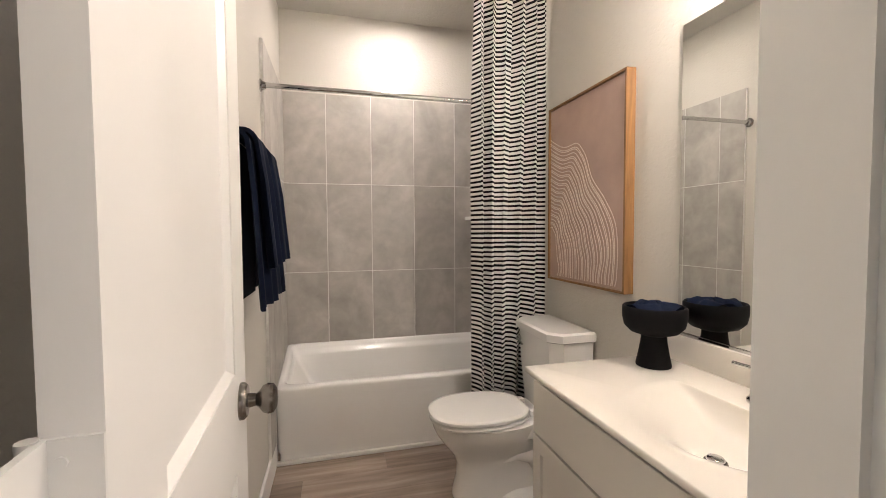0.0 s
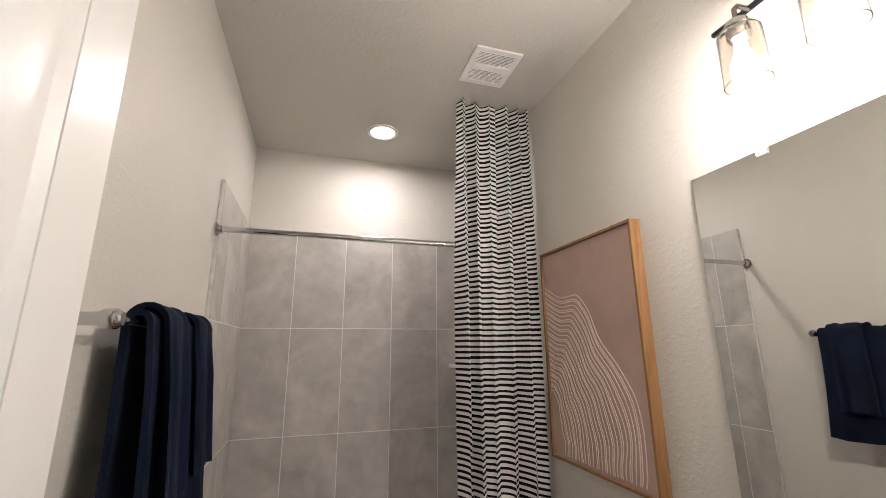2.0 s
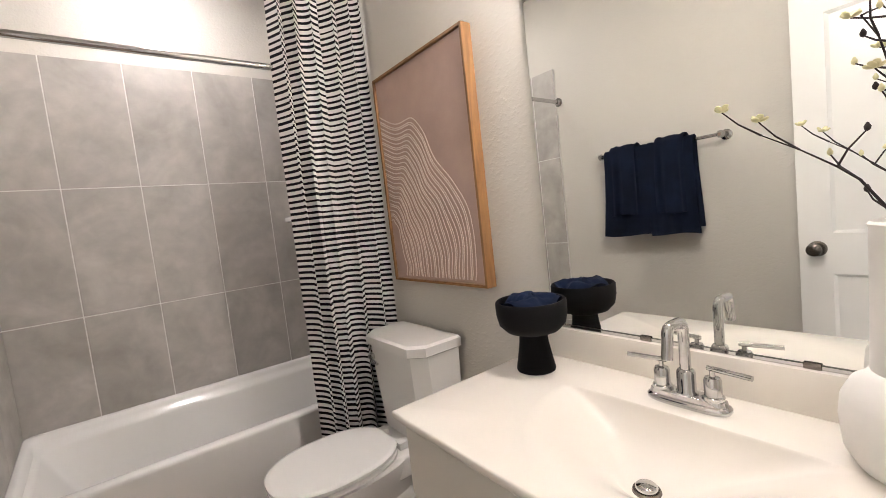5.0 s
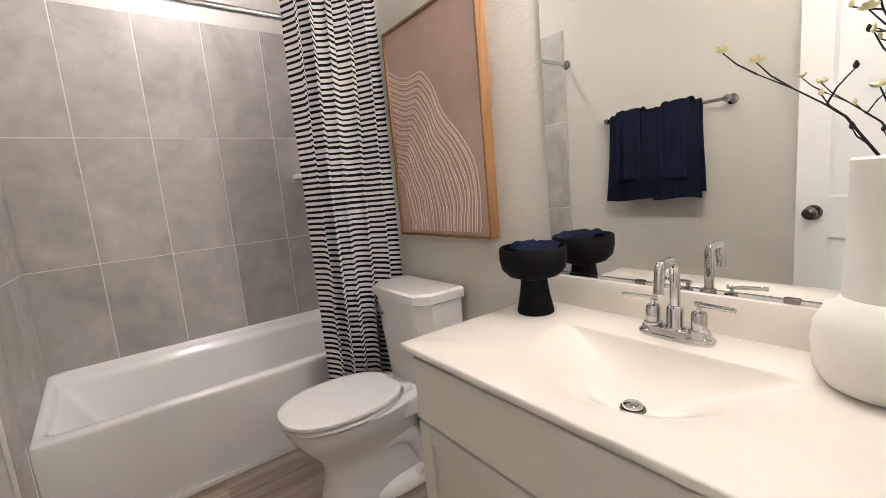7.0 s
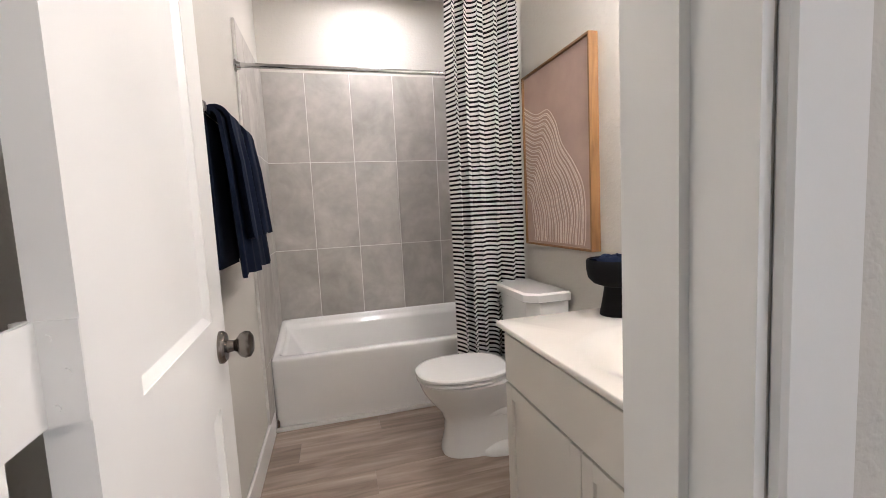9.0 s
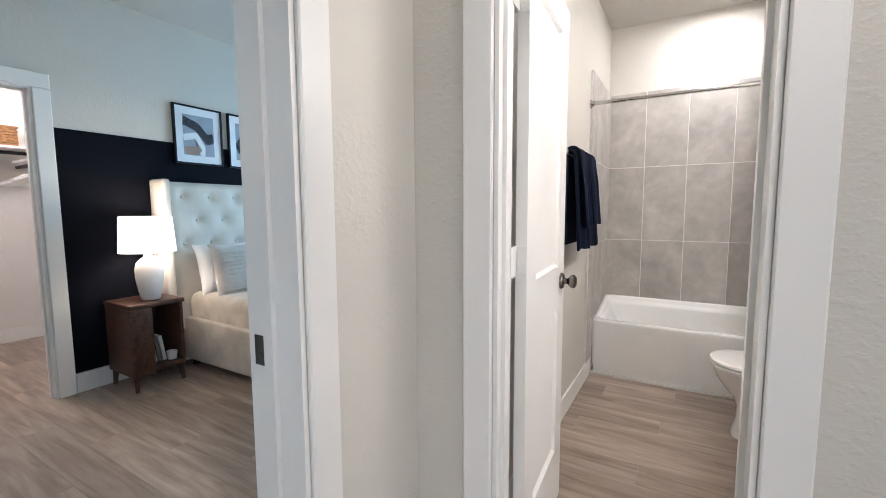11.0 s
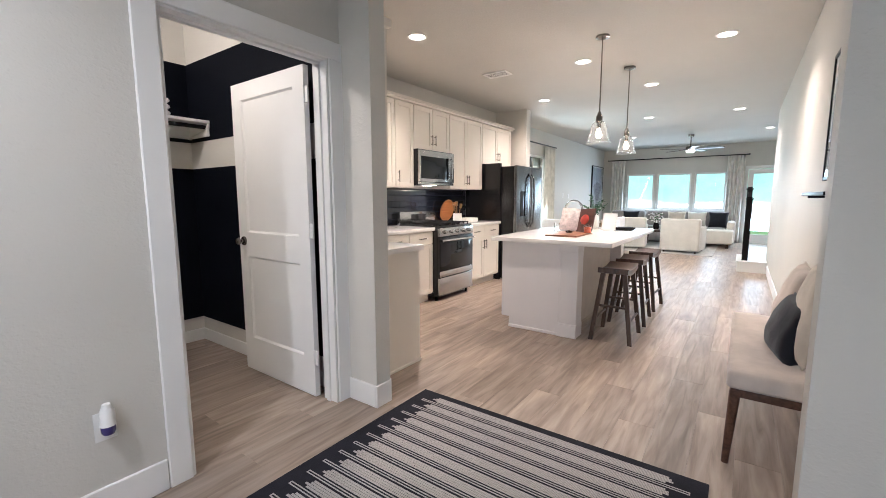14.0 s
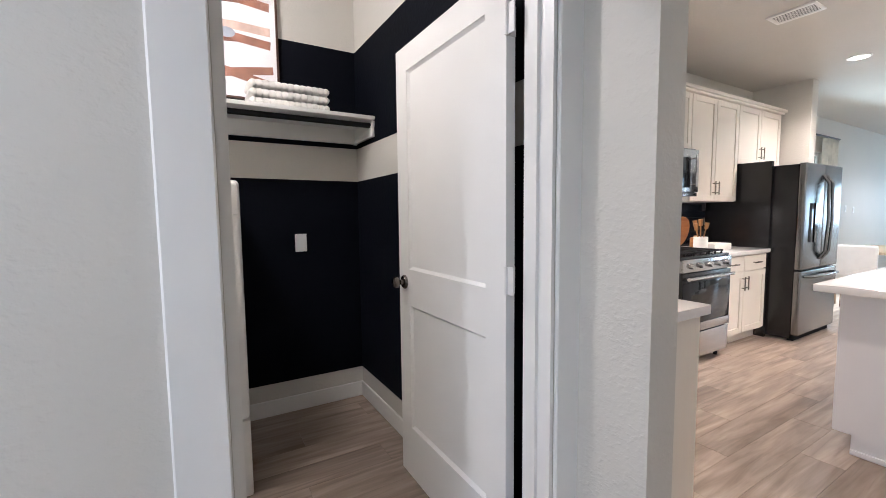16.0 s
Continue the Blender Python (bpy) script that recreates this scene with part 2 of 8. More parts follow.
def tile_material():
    """Cloudy grey concrete-look porcelain tile."""
    k = Mat("grey_tile", (0.36, 0.345, 0.32), 0.34, 0, 0.45)
    info, geo = k.n("ShaderNodeObjectInfo"), k.n("ShaderNodeNewGeometry")
    sc, pos = k.n("ShaderNodeVectorMath"), k.n("ShaderNodeVectorMath")
    sc.operation, pos.operation = "SCALE", "ADD"
    comb = k.n("ShaderNodeCombineXYZ")
    for i in range(3):
        k.link(info.outputs["Random"], comb.inputs[i])
    k.link(comb.outputs[0], sc.inputs[0])
    sc.inputs["Scale"].default_value = 29.0
    k.link(geo.outputs["Position"], pos.inputs[0])
    k.link(sc.outputs[0], pos.inputs[1])

    def tex(scale, detail, distort):
        t = k.n("ShaderNodeTexNoise")
        t.inputs["Scale"].default_value, t.inputs["Detail"].default_value, t.inputs["Distortion"].default_value = scale, detail, distort
        k.link(pos.outputs[0], t.inputs[0])
        return t.outputs["Fac"]

    a, b = tex(3.2, 5, 0.8), tex(16, 6, 0.4)
    c1 = k.ramp(a, [(0.32, (0.350, 0.332, 0.300)), (0.55, (0.448, 0.424, 0.388)), (0.72, (0.535, 0.508, 0.468))])
    c2 = k.ramp(b, [(0.3, (0.92, 0.92, 0.92)), (0.7, (1.06, 1.06, 1.06))])
    mul = k.n("ShaderNodeMix")
    mul.data_type, mul.blend_type = "RGBA", "MULTIPLY"
    mul.inputs["Factor"].default_value = 1.0
    k.link(c1, mul.inputs["A"])
    k.link(c2, mul.inputs["B"])
    k.link(mul.outputs["Result"], k.b.inputs["Base Color"])
    k.rough(a, 0.46, 0.60)
    k.bump(b, 0.06, 0.001)
    return k.m


M_TILE = tile_material()
_k = Mat("pale_grout", (0.70, 0.685, 0.655), 0.9)
_k.vary(_k.noise(40, 3), 0.08)
M_GROUT = _k.m
_k = Mat("subfloor", (0.20, 0.16, 0.13), 0.8)
_k.vary(_k.noise(9, 3), 0.15)
M_SUB = _k.m


def plain(name, color, rough=0.5, metal_=0.0, amount=0.06, scale=9, spec=0.5):
    k = Mat(name, color, rough, metal_, spec)
    k.vary(k.noise(scale, 4), amount)
    k.bump(k.noise(scale * 9, 2), 0.05, 0.001)
    return k.m


M_BLACK = plain("matte_black", (0.005, 0.0045, 0.005), 0.75, spec=0.15)
M_BLACKGLASS = plain("black_glass", (0.008, 0.008, 0.010), 0.06)
M_BLACKGLOSS = plain("black_enamel", (0.012, 0.012, 0.013), 0.25)
M_DARK = plain("painted_shade_black", (0.006, 0.006, 0.006), 0.9)
M_PLASTIC = plain("white_plastic", (0.76, 0.75, 0.72), 0.35)
M_PAPER = plain("white_paper", (0.78, 0.77, 0.76), 0.7, 0, 0.02)
M_CERAMIC = plain("white_ceramic", (0.76, 0.74, 0.70), 0.45, 0, 0.05)
M_WICKER = plain("wicker", (0.30, 0.15, 0.06), 0.7, 0, 0.4, 45)
M_SHADE = Mat("linen_lamp_shade", (0.85, 0.80, 0.72), 0.9).emit((1.0, 0.86, 0.72), 0.75).m
M_BULB = Mat("lit_bulb", (1, 1, 1), 0.4).emit((1.0, 0.85, 0.68), 30).m
M_PENDANTBULB = Mat("pendant_bulb_glow", (1, 1, 1), 0.4).emit((1.0, 0.80, 0.58), 9).m
M_LENS = Mat("lit_downlight_lens", (1, 1, 1), 0.4).emit((1.0, 0.87, 0.72), 9).m
M_PENDANTGLASS = Mat("pendant_glass", (1.0, 0.97, 0.94), 0.16).set("Transmission Weight", 1.0).set("IOR", 1.25).m
M_THINGLASS = Mat("thin_shade_glass", (1.0, 0.97, 0.93), 0.10).set("Transmission Weight", 1.0).set("IOR", 1.18).m
M_GLASS = Mat("clear_glass", (1, 1, 1), 0.01).set("Transmission Weight", 1.0).set("IOR", 1.45).m


# ---- building helpers ----
def box(bm, x0, x1, y0, y1, z0, z1, bevel=0.0, seg=2):
    r = bmesh.ops.create_cube(bm, size=1.0, matrix=Matrix.LocRotScale(
        ((x0 + x1) / 2, (y0 + y1) / 2, (z0 + z1) / 2), None, (abs(x1 - x0), abs(y1 - y0), abs(z1 - z0))))
    if bevel:
        es = {e for v in r["verts"] for e in v.link_edges}
        bmesh.ops.bevel(bm, geom=list(es), offset=bevel, segments=seg, affect="EDGES", profile=0.6)
    return bm


def B(*a, **k):
    """A fresh bmesh with one box."""
    return box(bmesh.new(), *a, **k)


def rod(bm, p0, p1, r0, r1=None, seg=16):
    p0, p1 = Vector(p0), Vector(p1)
    d = p1 - p0
    q = d.to_track_quat("Z", "Y")
    bmesh.ops.create_cone(bm, cap_ends=True, segments=seg, radius1=r0, radius2=r0 if r1 is None else r1,
                          depth=d.length, matrix=Matrix.LocRotScale((p0 + p1) / 2, q, None))
    return bm


def R(*a, **k):
    return rod(bmesh.new(), *a, **k)


def lathe(bm, profile, at=(0, 0, 0), seg=32, m=None):
    """Turns (radius, height) pairs about the z axis."""
    rings = []
    m = m or Matrix.Translation(at)
    for r, z in profile:
        if r < 1e-5:
            rings.append([bm.verts.new(m @ Vector((0, 0, z)))])
        else:
            rings.append([bm.verts.new(m @ Vector((r * math.cos(2 * math.pi * i / seg), r * math.sin(2 * math.pi * i / seg), z))) for i in range(seg)])
    for a, b in zip(rings, rings[1:]):
        for i in range(seg):
            j = (i + 1) % seg
            if len(a) == 1 and len(b) == 1:
                continue
            if len(a) == 1:
                bm.faces.new((a[0], b[j], b[i]))
            elif len(b) == 1:
                bm.faces.new((a[i], a[j], b[0]))
            else:
                bm.faces.new((a[i], a[j], b[j], b[i]))
    return bm


def L(*a, **k):
    return lathe(bmesh.new(), *a, **k)


def tube(bm, pts, r, seg=10):
    """A round tube along points, capped; r may be one radius or one for each point."""
    pts = [Vector(p) for p in pts]
    rs = r if hasattr(r, "__len__") else [r] * len(pts)
    rings, side = [], None
    for i, p in enumerate(pts):
        d = (pts[min(i + 1, len(pts) - 1)] - pts[max(i - 1, 0)]).normalized()
        if side is None:
            side = d.orthogonal().normalized()
        side = (side - d * side.dot(d)).normalized()
        up = d.cross(side)
        rings.append([bm.verts.new(p + rs[i] * (math.cos(2 * math.pi * k / seg) * side + math.sin(2 * math.pi * k / seg) * up)) for k in range(seg)])
    for a, b in zip(rings, rings[1:]):
        for i in range(seg):
            bm.faces.new((a[i], a[(i + 1) % seg], b[(i + 1) % seg], b[i]))
    bm.faces.new(list(reversed(rings[0])))
    bm.faces.new(rings[-1])
    return bm


def T(*a, **k):
    return tube(bmesh.new(), *a, **k)


def loft(bm, rings, cap0=True, cap1=True, closed=True):
    """Skins a list of rings of points, all of one length."""
    vs = [[bm.verts.new(p) for p in ring] for ring in rings]
    n = len(vs[0])
    for a, b in zip(vs, vs[1:]):
        for i in range(n if closed else n - 1):
            j = (i + 1) % n
            bm.faces.new((a[i], a[j], b[j], b[i]))
    if cap0:
        bm.faces.new(list(reversed(vs[0])))
    if cap1:
        bm.faces.new(vs[-1])
    return bm


def superring(cx, cy, z, a, b, n=2.0, seg=40):
    """A rounded-rectangle or oval ring in a level plane."""
    out = []
    for i in range(seg):
        t = 2 * math.pi * i / seg
        c, s = math.cos(t), math.sin(t)
        out.append((cx + a * math.copysign(abs(c) ** (2 / n), c), cy + b * math.copysign(abs(s) ** (2 / n), s), z))
    return out


def sheet(bm, fn, nu, nv, thick=0.0):
    """A grid surface from fn(u, v) in 0..1; thick gives it a back face."""
    grid = [[bm.verts.new(fn(i / nu, j / nv)) for j in range(nv + 1)] for i in range(nu + 1)]
    faces = [bm.faces.new((grid[i][j], grid[i + 1][j], grid[i + 1][j + 1], grid[i][j + 1])) for i in range(nu) for j in range(nv)]
    if thick:
        bmesh.ops.recalc_face_normals(bm, faces=faces)
        bmesh.ops.solidify(bm, geom=faces, thickness=thick)
    return bm


def finish(bm, name, material, smooth=40):
    bmesh.ops.recalc_face_normals(bm, faces=bm.faces)
    me = bpy.data.meshes.new(name)
    bm.to_mesh(me)
    bm.free()
    me.materials.append(material)
    if smooth:
        me.shade_smooth()
        me.set_sharp_from_angle(angle=radians(smooth))
    return me


def thing(name, label, category, at=(0, 0, 0), rz=0.0, group="", kind=""):
    ob = new(name)
    ob.empty_display_size = 0.1
    ob.matrix_world = pose(*at, 0, 0, rz)
    return tagged(ob, label, category, group, kind)


def part(name, bm, material, parent, label="", smooth=40, world=False):
    """One mesh object under a thing or a part; world: the bmesh is in world places."""
    if world:
        m = parent.matrix_basis.copy()
        if parent.parent:
            m = parent.parent.matrix_basis @ m
        bm.transform(m.inverted())
    ob = new(name, finish(bm, name, material, smooth))
    ob.parent = parent
    return tagged(ob, label)


def single(name, bm, material, label, category, kind="", group="", smooth=40):
    return tagged(new(name, finish(bm, name, material, smooth)), label, category, group, kind)


def structure(name, bm, material, label, category, smooth=0):
    return single(name, bm, material, label, category, "structure", "", smooth)


# ---- the large structure ----
H = 2.74


def wall(name, x0, x1, y0, y1, holes=(), material=None, label="greige painted wall with orange-peel texture", z1=H):
    """A wall box; holes: (from, to, sill, head) along its longer side."""
    bm = bmesh.new()
    along_x = (x1 - x0) > (y1 - y0)
    lo, hi = (x0, x1) if along_x else (y0, y1)

    def piece(a, b, za, zb):
        if b - a > 1e-4 and zb - za > 1e-4:
            box(bm, *((a, b, y0, y1) if along_x else (x0, x1, a, b)), za, zb)

    p = lo
    for a, b, s, h in sorted(holes):
        piece(p, a, 0, z1)
        piece(a, b, 0, s)
        piece(a, b, h, z1)
        p = b
    piece(p, hi, 0, z1)
    return structure(name, bm, material or M_WALL, label, "wall")


BX, BY = 1.498, 3.0                      # bath: inner right wall and back wall
wall("wall_bath_back", -0.10, BX + 0.12, BY, BY + 0.12)
wall("wall_bath_left", -0.27, -0.002, 0.2765, BY)
wall("wall_bath_right", BX, BX + 0.12, 0.34, BY)
wall("wall_bath_door", 0.155, 2.52, 0.18, 0.34, [(0.155, 0.748, 0, 2.04)])
structure("wall_bath_hinge_side", B(0.0, 0.1545, 0.18, 0.275, 0, H), M_WALL, "greige painted wall beside the bathroom door", "wall")
wall("wall_bedroom_door", -0.27, -0.10, -1.265, 0.18, [(-1.165, -0.25, 0, 2.04)])
structure("wall_hall_pier", B(-0.27, 0.235, -1.425, -1.265, 0, H), M_ROUGHWALL, "greige textured wall pier at the hall corner", "wall")
structure("wall_corner_infill", B(-0.268, -0.0005, 0.182, 0.276, 0, H), M_WALL, "greige painted wall corner", "wall")
wall("wall_art", -8.6, -0.998, -1.445, -1.33)
structure("wall_art_panel", B(-0.878, -0.27, -1.425, -1.33, 0, H), M_WALL, "greige textured wall behind a framed print", "wall")
wall("wall_stub_bench", -0.998, -0.878, -1.635, -1.33)
wall("wall_bedroom_head", -3.12, -3.0, -1.33, 3.72, [(-0.39, 0.17, 0, 2.04)])
wall("wall_bedroom_window", -3.0, -0.10, 3.60, 3.72, [(-2.6, -0.6, 0.75, 2.15)])
wall("wall_bedroom_east", -0.27, -0.10, 3.0, 3.60)
wall("wall_closet_back", -5.12, -5.0, -1.33, 0.94, material=M_WHITEWALL, label="white painted closet wall")
wall("wall_closet_side", -5.0, -3.12, 0.82, 0.94, material=M_WHITEWALL, label="white painted closet wall")
wall("wall_laundry_door", -0.902, 2.52, -3.93, -3.815, [(-0.81, 0.04, 0, 2.05)])
wall("wall_kitchen_partition", -1.02, -0.902, -5.86, -3.569)
wall("wall_laundry_back", -0.902, 1.7, -5.86, -5.74)
wall("wall_laundry_side", 1.58, 1.7, -5.74, -3.93)
wall("wall_kitchen_back", -6.02, -1.02, -5.60, -5.48)
wall("wall_kitchen_end", -6.02, -5.86, -5.48, -4.90)
wall("wall_dining", -13.4, -6.02, -5.72, -5.60, [(-8.5, -6.7, 0.05, 2.2)])
wall("wall_living_far", -13.52, -13.4, -5.72, 0.2,
     [(-4.88, -4.10, 0.90, 1.98), (-4.02, -3.12, 0.90, 1.98), (-3.04, -2.26, 0.90, 1.98), (-1.78, -0.90, 0, 2.03)])
wall("wall_living_side", -13.4, -8.6, 0.08, 0.20)
wall("wall_stair_return", -8.72, -8.6, -1.33, 0.08)
wall("wall_entry", 2.4, 2.52, -3.815, 0.18, [(-2.4, -1.3, 0.0, 2.2)])
structure("ceiling", B(-13.52, 2.52, -5.86, 3.72, H, H + 0.12), M_CEIL, "greige painted ceiling with light texture", "ceiling")
structure("floor", B(-13.52, 2.52, -5.86, 3.72, -0.12, -0.006), M_SUB, "grey-brown vinyl plank floor", "floor")
_k = Mat("lawn", (0.10, 0.19, 0.055), 0.95)
_k.vary(_k.noise(0.6, 5), 0.3)
M_LAWN = _k.m
structure("ground", B(-400, 400, -400, 400, -0.6, -0.15), M_LAWN, "mown green lawn outside the windows", "ground")


# ---- trim, doors and fittings of the rooms ----
def casing(name, axis, plane, out, a, b, head, w=0.09, d=0.016):
    """Flat door casing round an opening from a to b; axis is the wall's normal, out the side it stands on."""
    lo, hi = (plane, plane + d * out) if out > 0 else (plane + d * out, plane)
    t = thing(name, "white semi-gloss door casing", "trim", ((a + b) / 2, plane, 0) if axis == "y" else (plane, (a + b) / 2, 0), kind="structure")
    for n, p, q, z0, z1 in (("side_board", a - w, a - 0.004, 0, head), ("side_board", b + 0.004, b + w, 0, head), ("head_board", a - w, b + w, head + 0.001, head + w)):
        bm = B(*((p, q, lo, hi) if axis == "y" else (lo, hi, p, q)), z0, z1, bevel=0.004, seg=1)
        part(n, bm, M_TRIM, t, "", 30, True)
    return t


def jamb(name, axis, lo, hi, a, b, head, stop):
    """Lining of a door opening with its stop strip."""
    t = thing(name, "white door jamb with stop", "trim", ((a + b) / 2, lo, 0) if axis == "y" else (lo, (a + b) / 2, 0), kind="structure")
    for n, p, q, z0, z1 in (("side_jamb", a, a + 0.012, 0, head - 0.012), ("side_jamb", b - 0.012, b, 0, head - 0.012), ("head_jamb", a, b, head - 0.012, head - 0.0005)):
        part(n, B(*((p, q, lo - 0.002, hi + 0.002) if axis == "y" else (lo - 0.002, hi + 0.002, p, q)), z0, z1), M_TRIM, t, "", 0, True)
    for p, q, z0, z1 in ((a + 0.012, a + 0.024, 0, head - 0.024), (b - 0.024, b - 0.012, 0, head - 0.024), (a + 0.012, b - 0.012, head - 0.024, head - 0.012)):
        part("stop", B(*((p, q, stop, stop + 0.03) if axis == "y" else (stop, stop + 0.03, p, q)), z0, z1), M_TRIM, t, "", 0, True)
    return t


def baseboard(name, runs, h=0.13, d=0.014):
    """Runs (axis, plane, out, from, to): boards along walls."""
    bm = bmesh.new()
    for axis, plane, out, a, b in runs:
        lo, hi = sorted((plane, plane + d * out))
        if axis == "y":
            box(bm, a, b, lo, hi, 0.001, h, 0.004, 1)
        else:
            box(bm, lo, hi, a, b, 0.001, h, 0.004, 1)
    return structure(name, bm, M_TRIM, "white painted baseboard", "trim")


def knob(parent, at, out):
    """A round passage knob with its rose, on the leaf's local y side out."""
    m = Matrix.Translation(at) @ Matrix.Rotation(radians(-90 * out), 4, "X")
    return part("door_handle", L([(0, 0), (0.033, 0), (0.033, 0.006), (0.028, 0.012), (0.013, 0.014), (0.011, 0.026), (0.015, 0.031), (0.024, 0.038), (0.0275, 0.047), (0.026, 0.056), (0.017, 0.062), (0, 0.064)], m=m, seg=28), M_NICKEL, parent, "satin nickel round door knob")


def door(name, w, h, at, rz, label, hinge_z=(0.25, 1.04, 1.83), handle=True, reach=0.0):
    """A two-panel leaf along local +x from its hinge, thickness along y."""
    t = 0.035
    d = thing(name, label, "door", at, rz, kind="structure")
    s, r = 0.11, 0.11
    mid0, mid1 = 0.848, 1.02
    for n, x0, x1, z0, z1 in (("stile", 0, s, 0, h), ("stile", w - s, w, 0, h), ("rail", s, w - s, 0, 0.25), ("rail", s, w - s, mid0, mid1), ("rail", s, w - s, h - r, h)):
        part(n, B(x0, x1, -t / 2, t / 2, z0, z1), M_DOOR, d, "", 0)
    for z0, z1 in ((0.25, mid0), (mid1, h - r)):
        bm = bmesh.new()
        box(bm, s - 0.002, w - s + 0.002, -t / 2 + 0.012, t / 2 - 0.012, z0 - 0.002, z1 + 0.002)
        for sgn in (-1, 1):
            y = sgn * (t / 2 - 0.0121)
            ring = [(s, z0), (w - s, z0), (w - s, z1), (s, z1)]
            inner = [(s + 0.012, z0 + 0.012), (w - s - 0.012, z0 + 0.012), (w - s - 0.012, z1 - 0.012), (s + 0.012, z1 - 0.012)]
            o = [bm.verts.new((x, sgn * (t / 2 - 0.002), z)) for x, z in ring]
            i = [bm.verts.new((x, y, z)) for x, z in inner]
            for k in range(4):
                bm.faces.new((o[k], o[(k + 1) % 4], i[(k + 1) % 4], i[k]))
        part("panel", bm, M_DOOR, d)
    if handle:
        knob(d, (w - 0.062, t / 2, 0.955), 1)
        knob(d, (w - 0.062, -t / 2, 0.955), -1)
        part("latch_plate", B(w, w + 0.002, -0.012, 0.012, 0.925, 0.985), M_NICKEL, d, "nickel latch plate")
    for z in hinge_z:
        bm = B(-0.003, 0.0, -0.0175, 0.0175, z - 0.045, z + 0.045)
        if reach:
            box(bm, -reach, -0.0031, 0.012, 0.0175, z - 0.045, z + 0.045)
        rod(bm, (-0.004, 0.021, z - 0.046), (-0.004, 0.021, z + 0.046), 0.006, seg=10)
        for k in (-0.03, 0, 0.03):
            rod(bm, (-0.0045, 0.005 * (1 if k else -1), z + k), (-0.003, 0.005 * (1 if k else -1), z + k), 0.004, seg=8)
        part("hinge", bm, M_PLASTIC, d, "painted butt hinge")
    return d


# bath doorway
casing("casing_bath_hall", "y", 0.18, -1, 0.157, 0.746, 2.038)
_c = thing("casing_bath_inside", "white semi-gloss door casing", "trim", (0.45, 0.34, 0), kind="structure")
part("side_board", B(0.067, 0.150, 0.2755, 0.290, 0, 2.038, bevel=0.004, seg=1), M_TRIM, _c, "", 30, True)
part("side_board", B(0.750, 0.836, 0.3405, 0.356, 0, 2.038, bevel=0.004, seg=1), M_TRIM, _c, "", 30, True)
part("head_board", B(0.157, 0.836, 0.3405, 0.356, 2.039, 2.128, bevel=0.004, seg=1), M_TRIM, _c, "", 30, True)
_c = thing("jamb_bath", "white door jamb with stop", "trim", (0.45, 0.18, 0), kind="structure")
for _n, _x0, _x1, _y0, _y1, _z0, _z1 in (("side_jamb", 0.155, 0.167, 0.178, 0.2775, 0, 2.028), ("side_jamb", 0.736, 0.748, 0.178, 0.342, 0, 2.028), ("head_jamb", 0.155, 0.748, 0.178, 0.342, 2.028, 2.0395),
                                         ("stop", 0.167, 0.179, 0.205, 0.235, 0, 2.016), ("stop", 0.724, 0.736, 0.245, 0.275, 0, 2.016), ("stop", 0.167, 0.736, 0.245, 0.275, 2.016, 2.028)):
    part(_n, B(_x0, _x1, _y0, _y1, _z0, _z1), M_TRIM, _c, "", 0, True)
door("door_bath", 0.567, 2.02, (0.178, 0.331, 0.008), 93.1, "white two-panel bathroom door standing open", (0.26, 1.09, 1.85), reach=0.062)
# bedroom doorway
casing("casing_bedroom_hall", "x", -0.10, 1, -1.163, -0.252, 2.038)
casing("casing_bedroom_inside", "x", -0.27, -1, -1.163, -0.252, 2.038)
jamb("jamb_bedroom", "x", -0.27, -0.10, -1.165, -0.25, 2.04, -0.205)
door("door_bedroom", 0.79, 2.02, (-0.300, -1.135, 0.008), 173.0, "white two-panel bedroom door standing open", (0.26, 1.06, 1.85))
_sp = B(-0.250, -0.215, -0.2645, -0.2622, 0.90, 0.97)
structure("strike_plate", _sp, M_NICKEL, "satin nickel strike plate on jamb", "trim")
# closet doorway
casing("casing_closet", "x", -3.0, 1, -0.388, 0.168, 2.038, 0.095)
jamb("jamb_closet", "x", -3.12, -3.0, -0.39, 0.17, 2.04, -3.075)
door("door_closet", 0.60, 2.02, (-2.945, -0.41, 0.008), -86.0, "white two-panel closet door folded back to the wall", handle=False)
# laundry doorway
casing("casing_laundry", "y", -3.815, 1, -0.808, 0.038, 2.048, 0.098)
jamb("jamb_laundry", "y", -3.93, -3.815, -0.81, 0.04, 2.05, -3.895)
door("door_laundry", 0.82, 2.03, (-0.781, -3.975, 0.008), -90.5, "white two-panel laundry door standing open", (0.26, 1.06, 1.86), reach=0.035)

baseboard("baseboard_bath", [("x", 0.0, 1, 0.292, 2.36), ("y", 0.34, 1, 0.84, 0.94), ("x", 1.49, -1, 1.30, 2.36)])
baseboard("baseboard_hall", [("y", 0.18, -1, -0.085, 0.064), ("y", 0.18, -1, 0.838, 2.4), ("x", -0.10, 1, -0.158, 0.166),
                             ("x", 0.235, 1, -1.425, -1.265), ("y", -1.265, 1, -0.084, 0.249), ("y", -1.425, -1, -0.864, 0.249), ("x", -0.878, 1, -1.635, -1.44),
                             ("y", -1.635, -1, -0.998, -0.864), ("y", -1.445, -1, -8.6, -0.998), ("y", -3.815, 1, 0.14, 2.4),
                             ("x", -0.902, 1, -3.798, -3.569), ("y", -3.569, 1, -1.02, -0.888), ("x", -1.02, -1, -3.83, -3.569)], 0.14)
baseboard("baseboard_bedroom", [("x", -3.0, 1, 0.268, 3.6), ("x", -3.0, 1, -1.33, -0.486), ("y", -1.33, 1, -2.986, -0.27), ("x", -0.27, -1, 0.0, 3.6)])
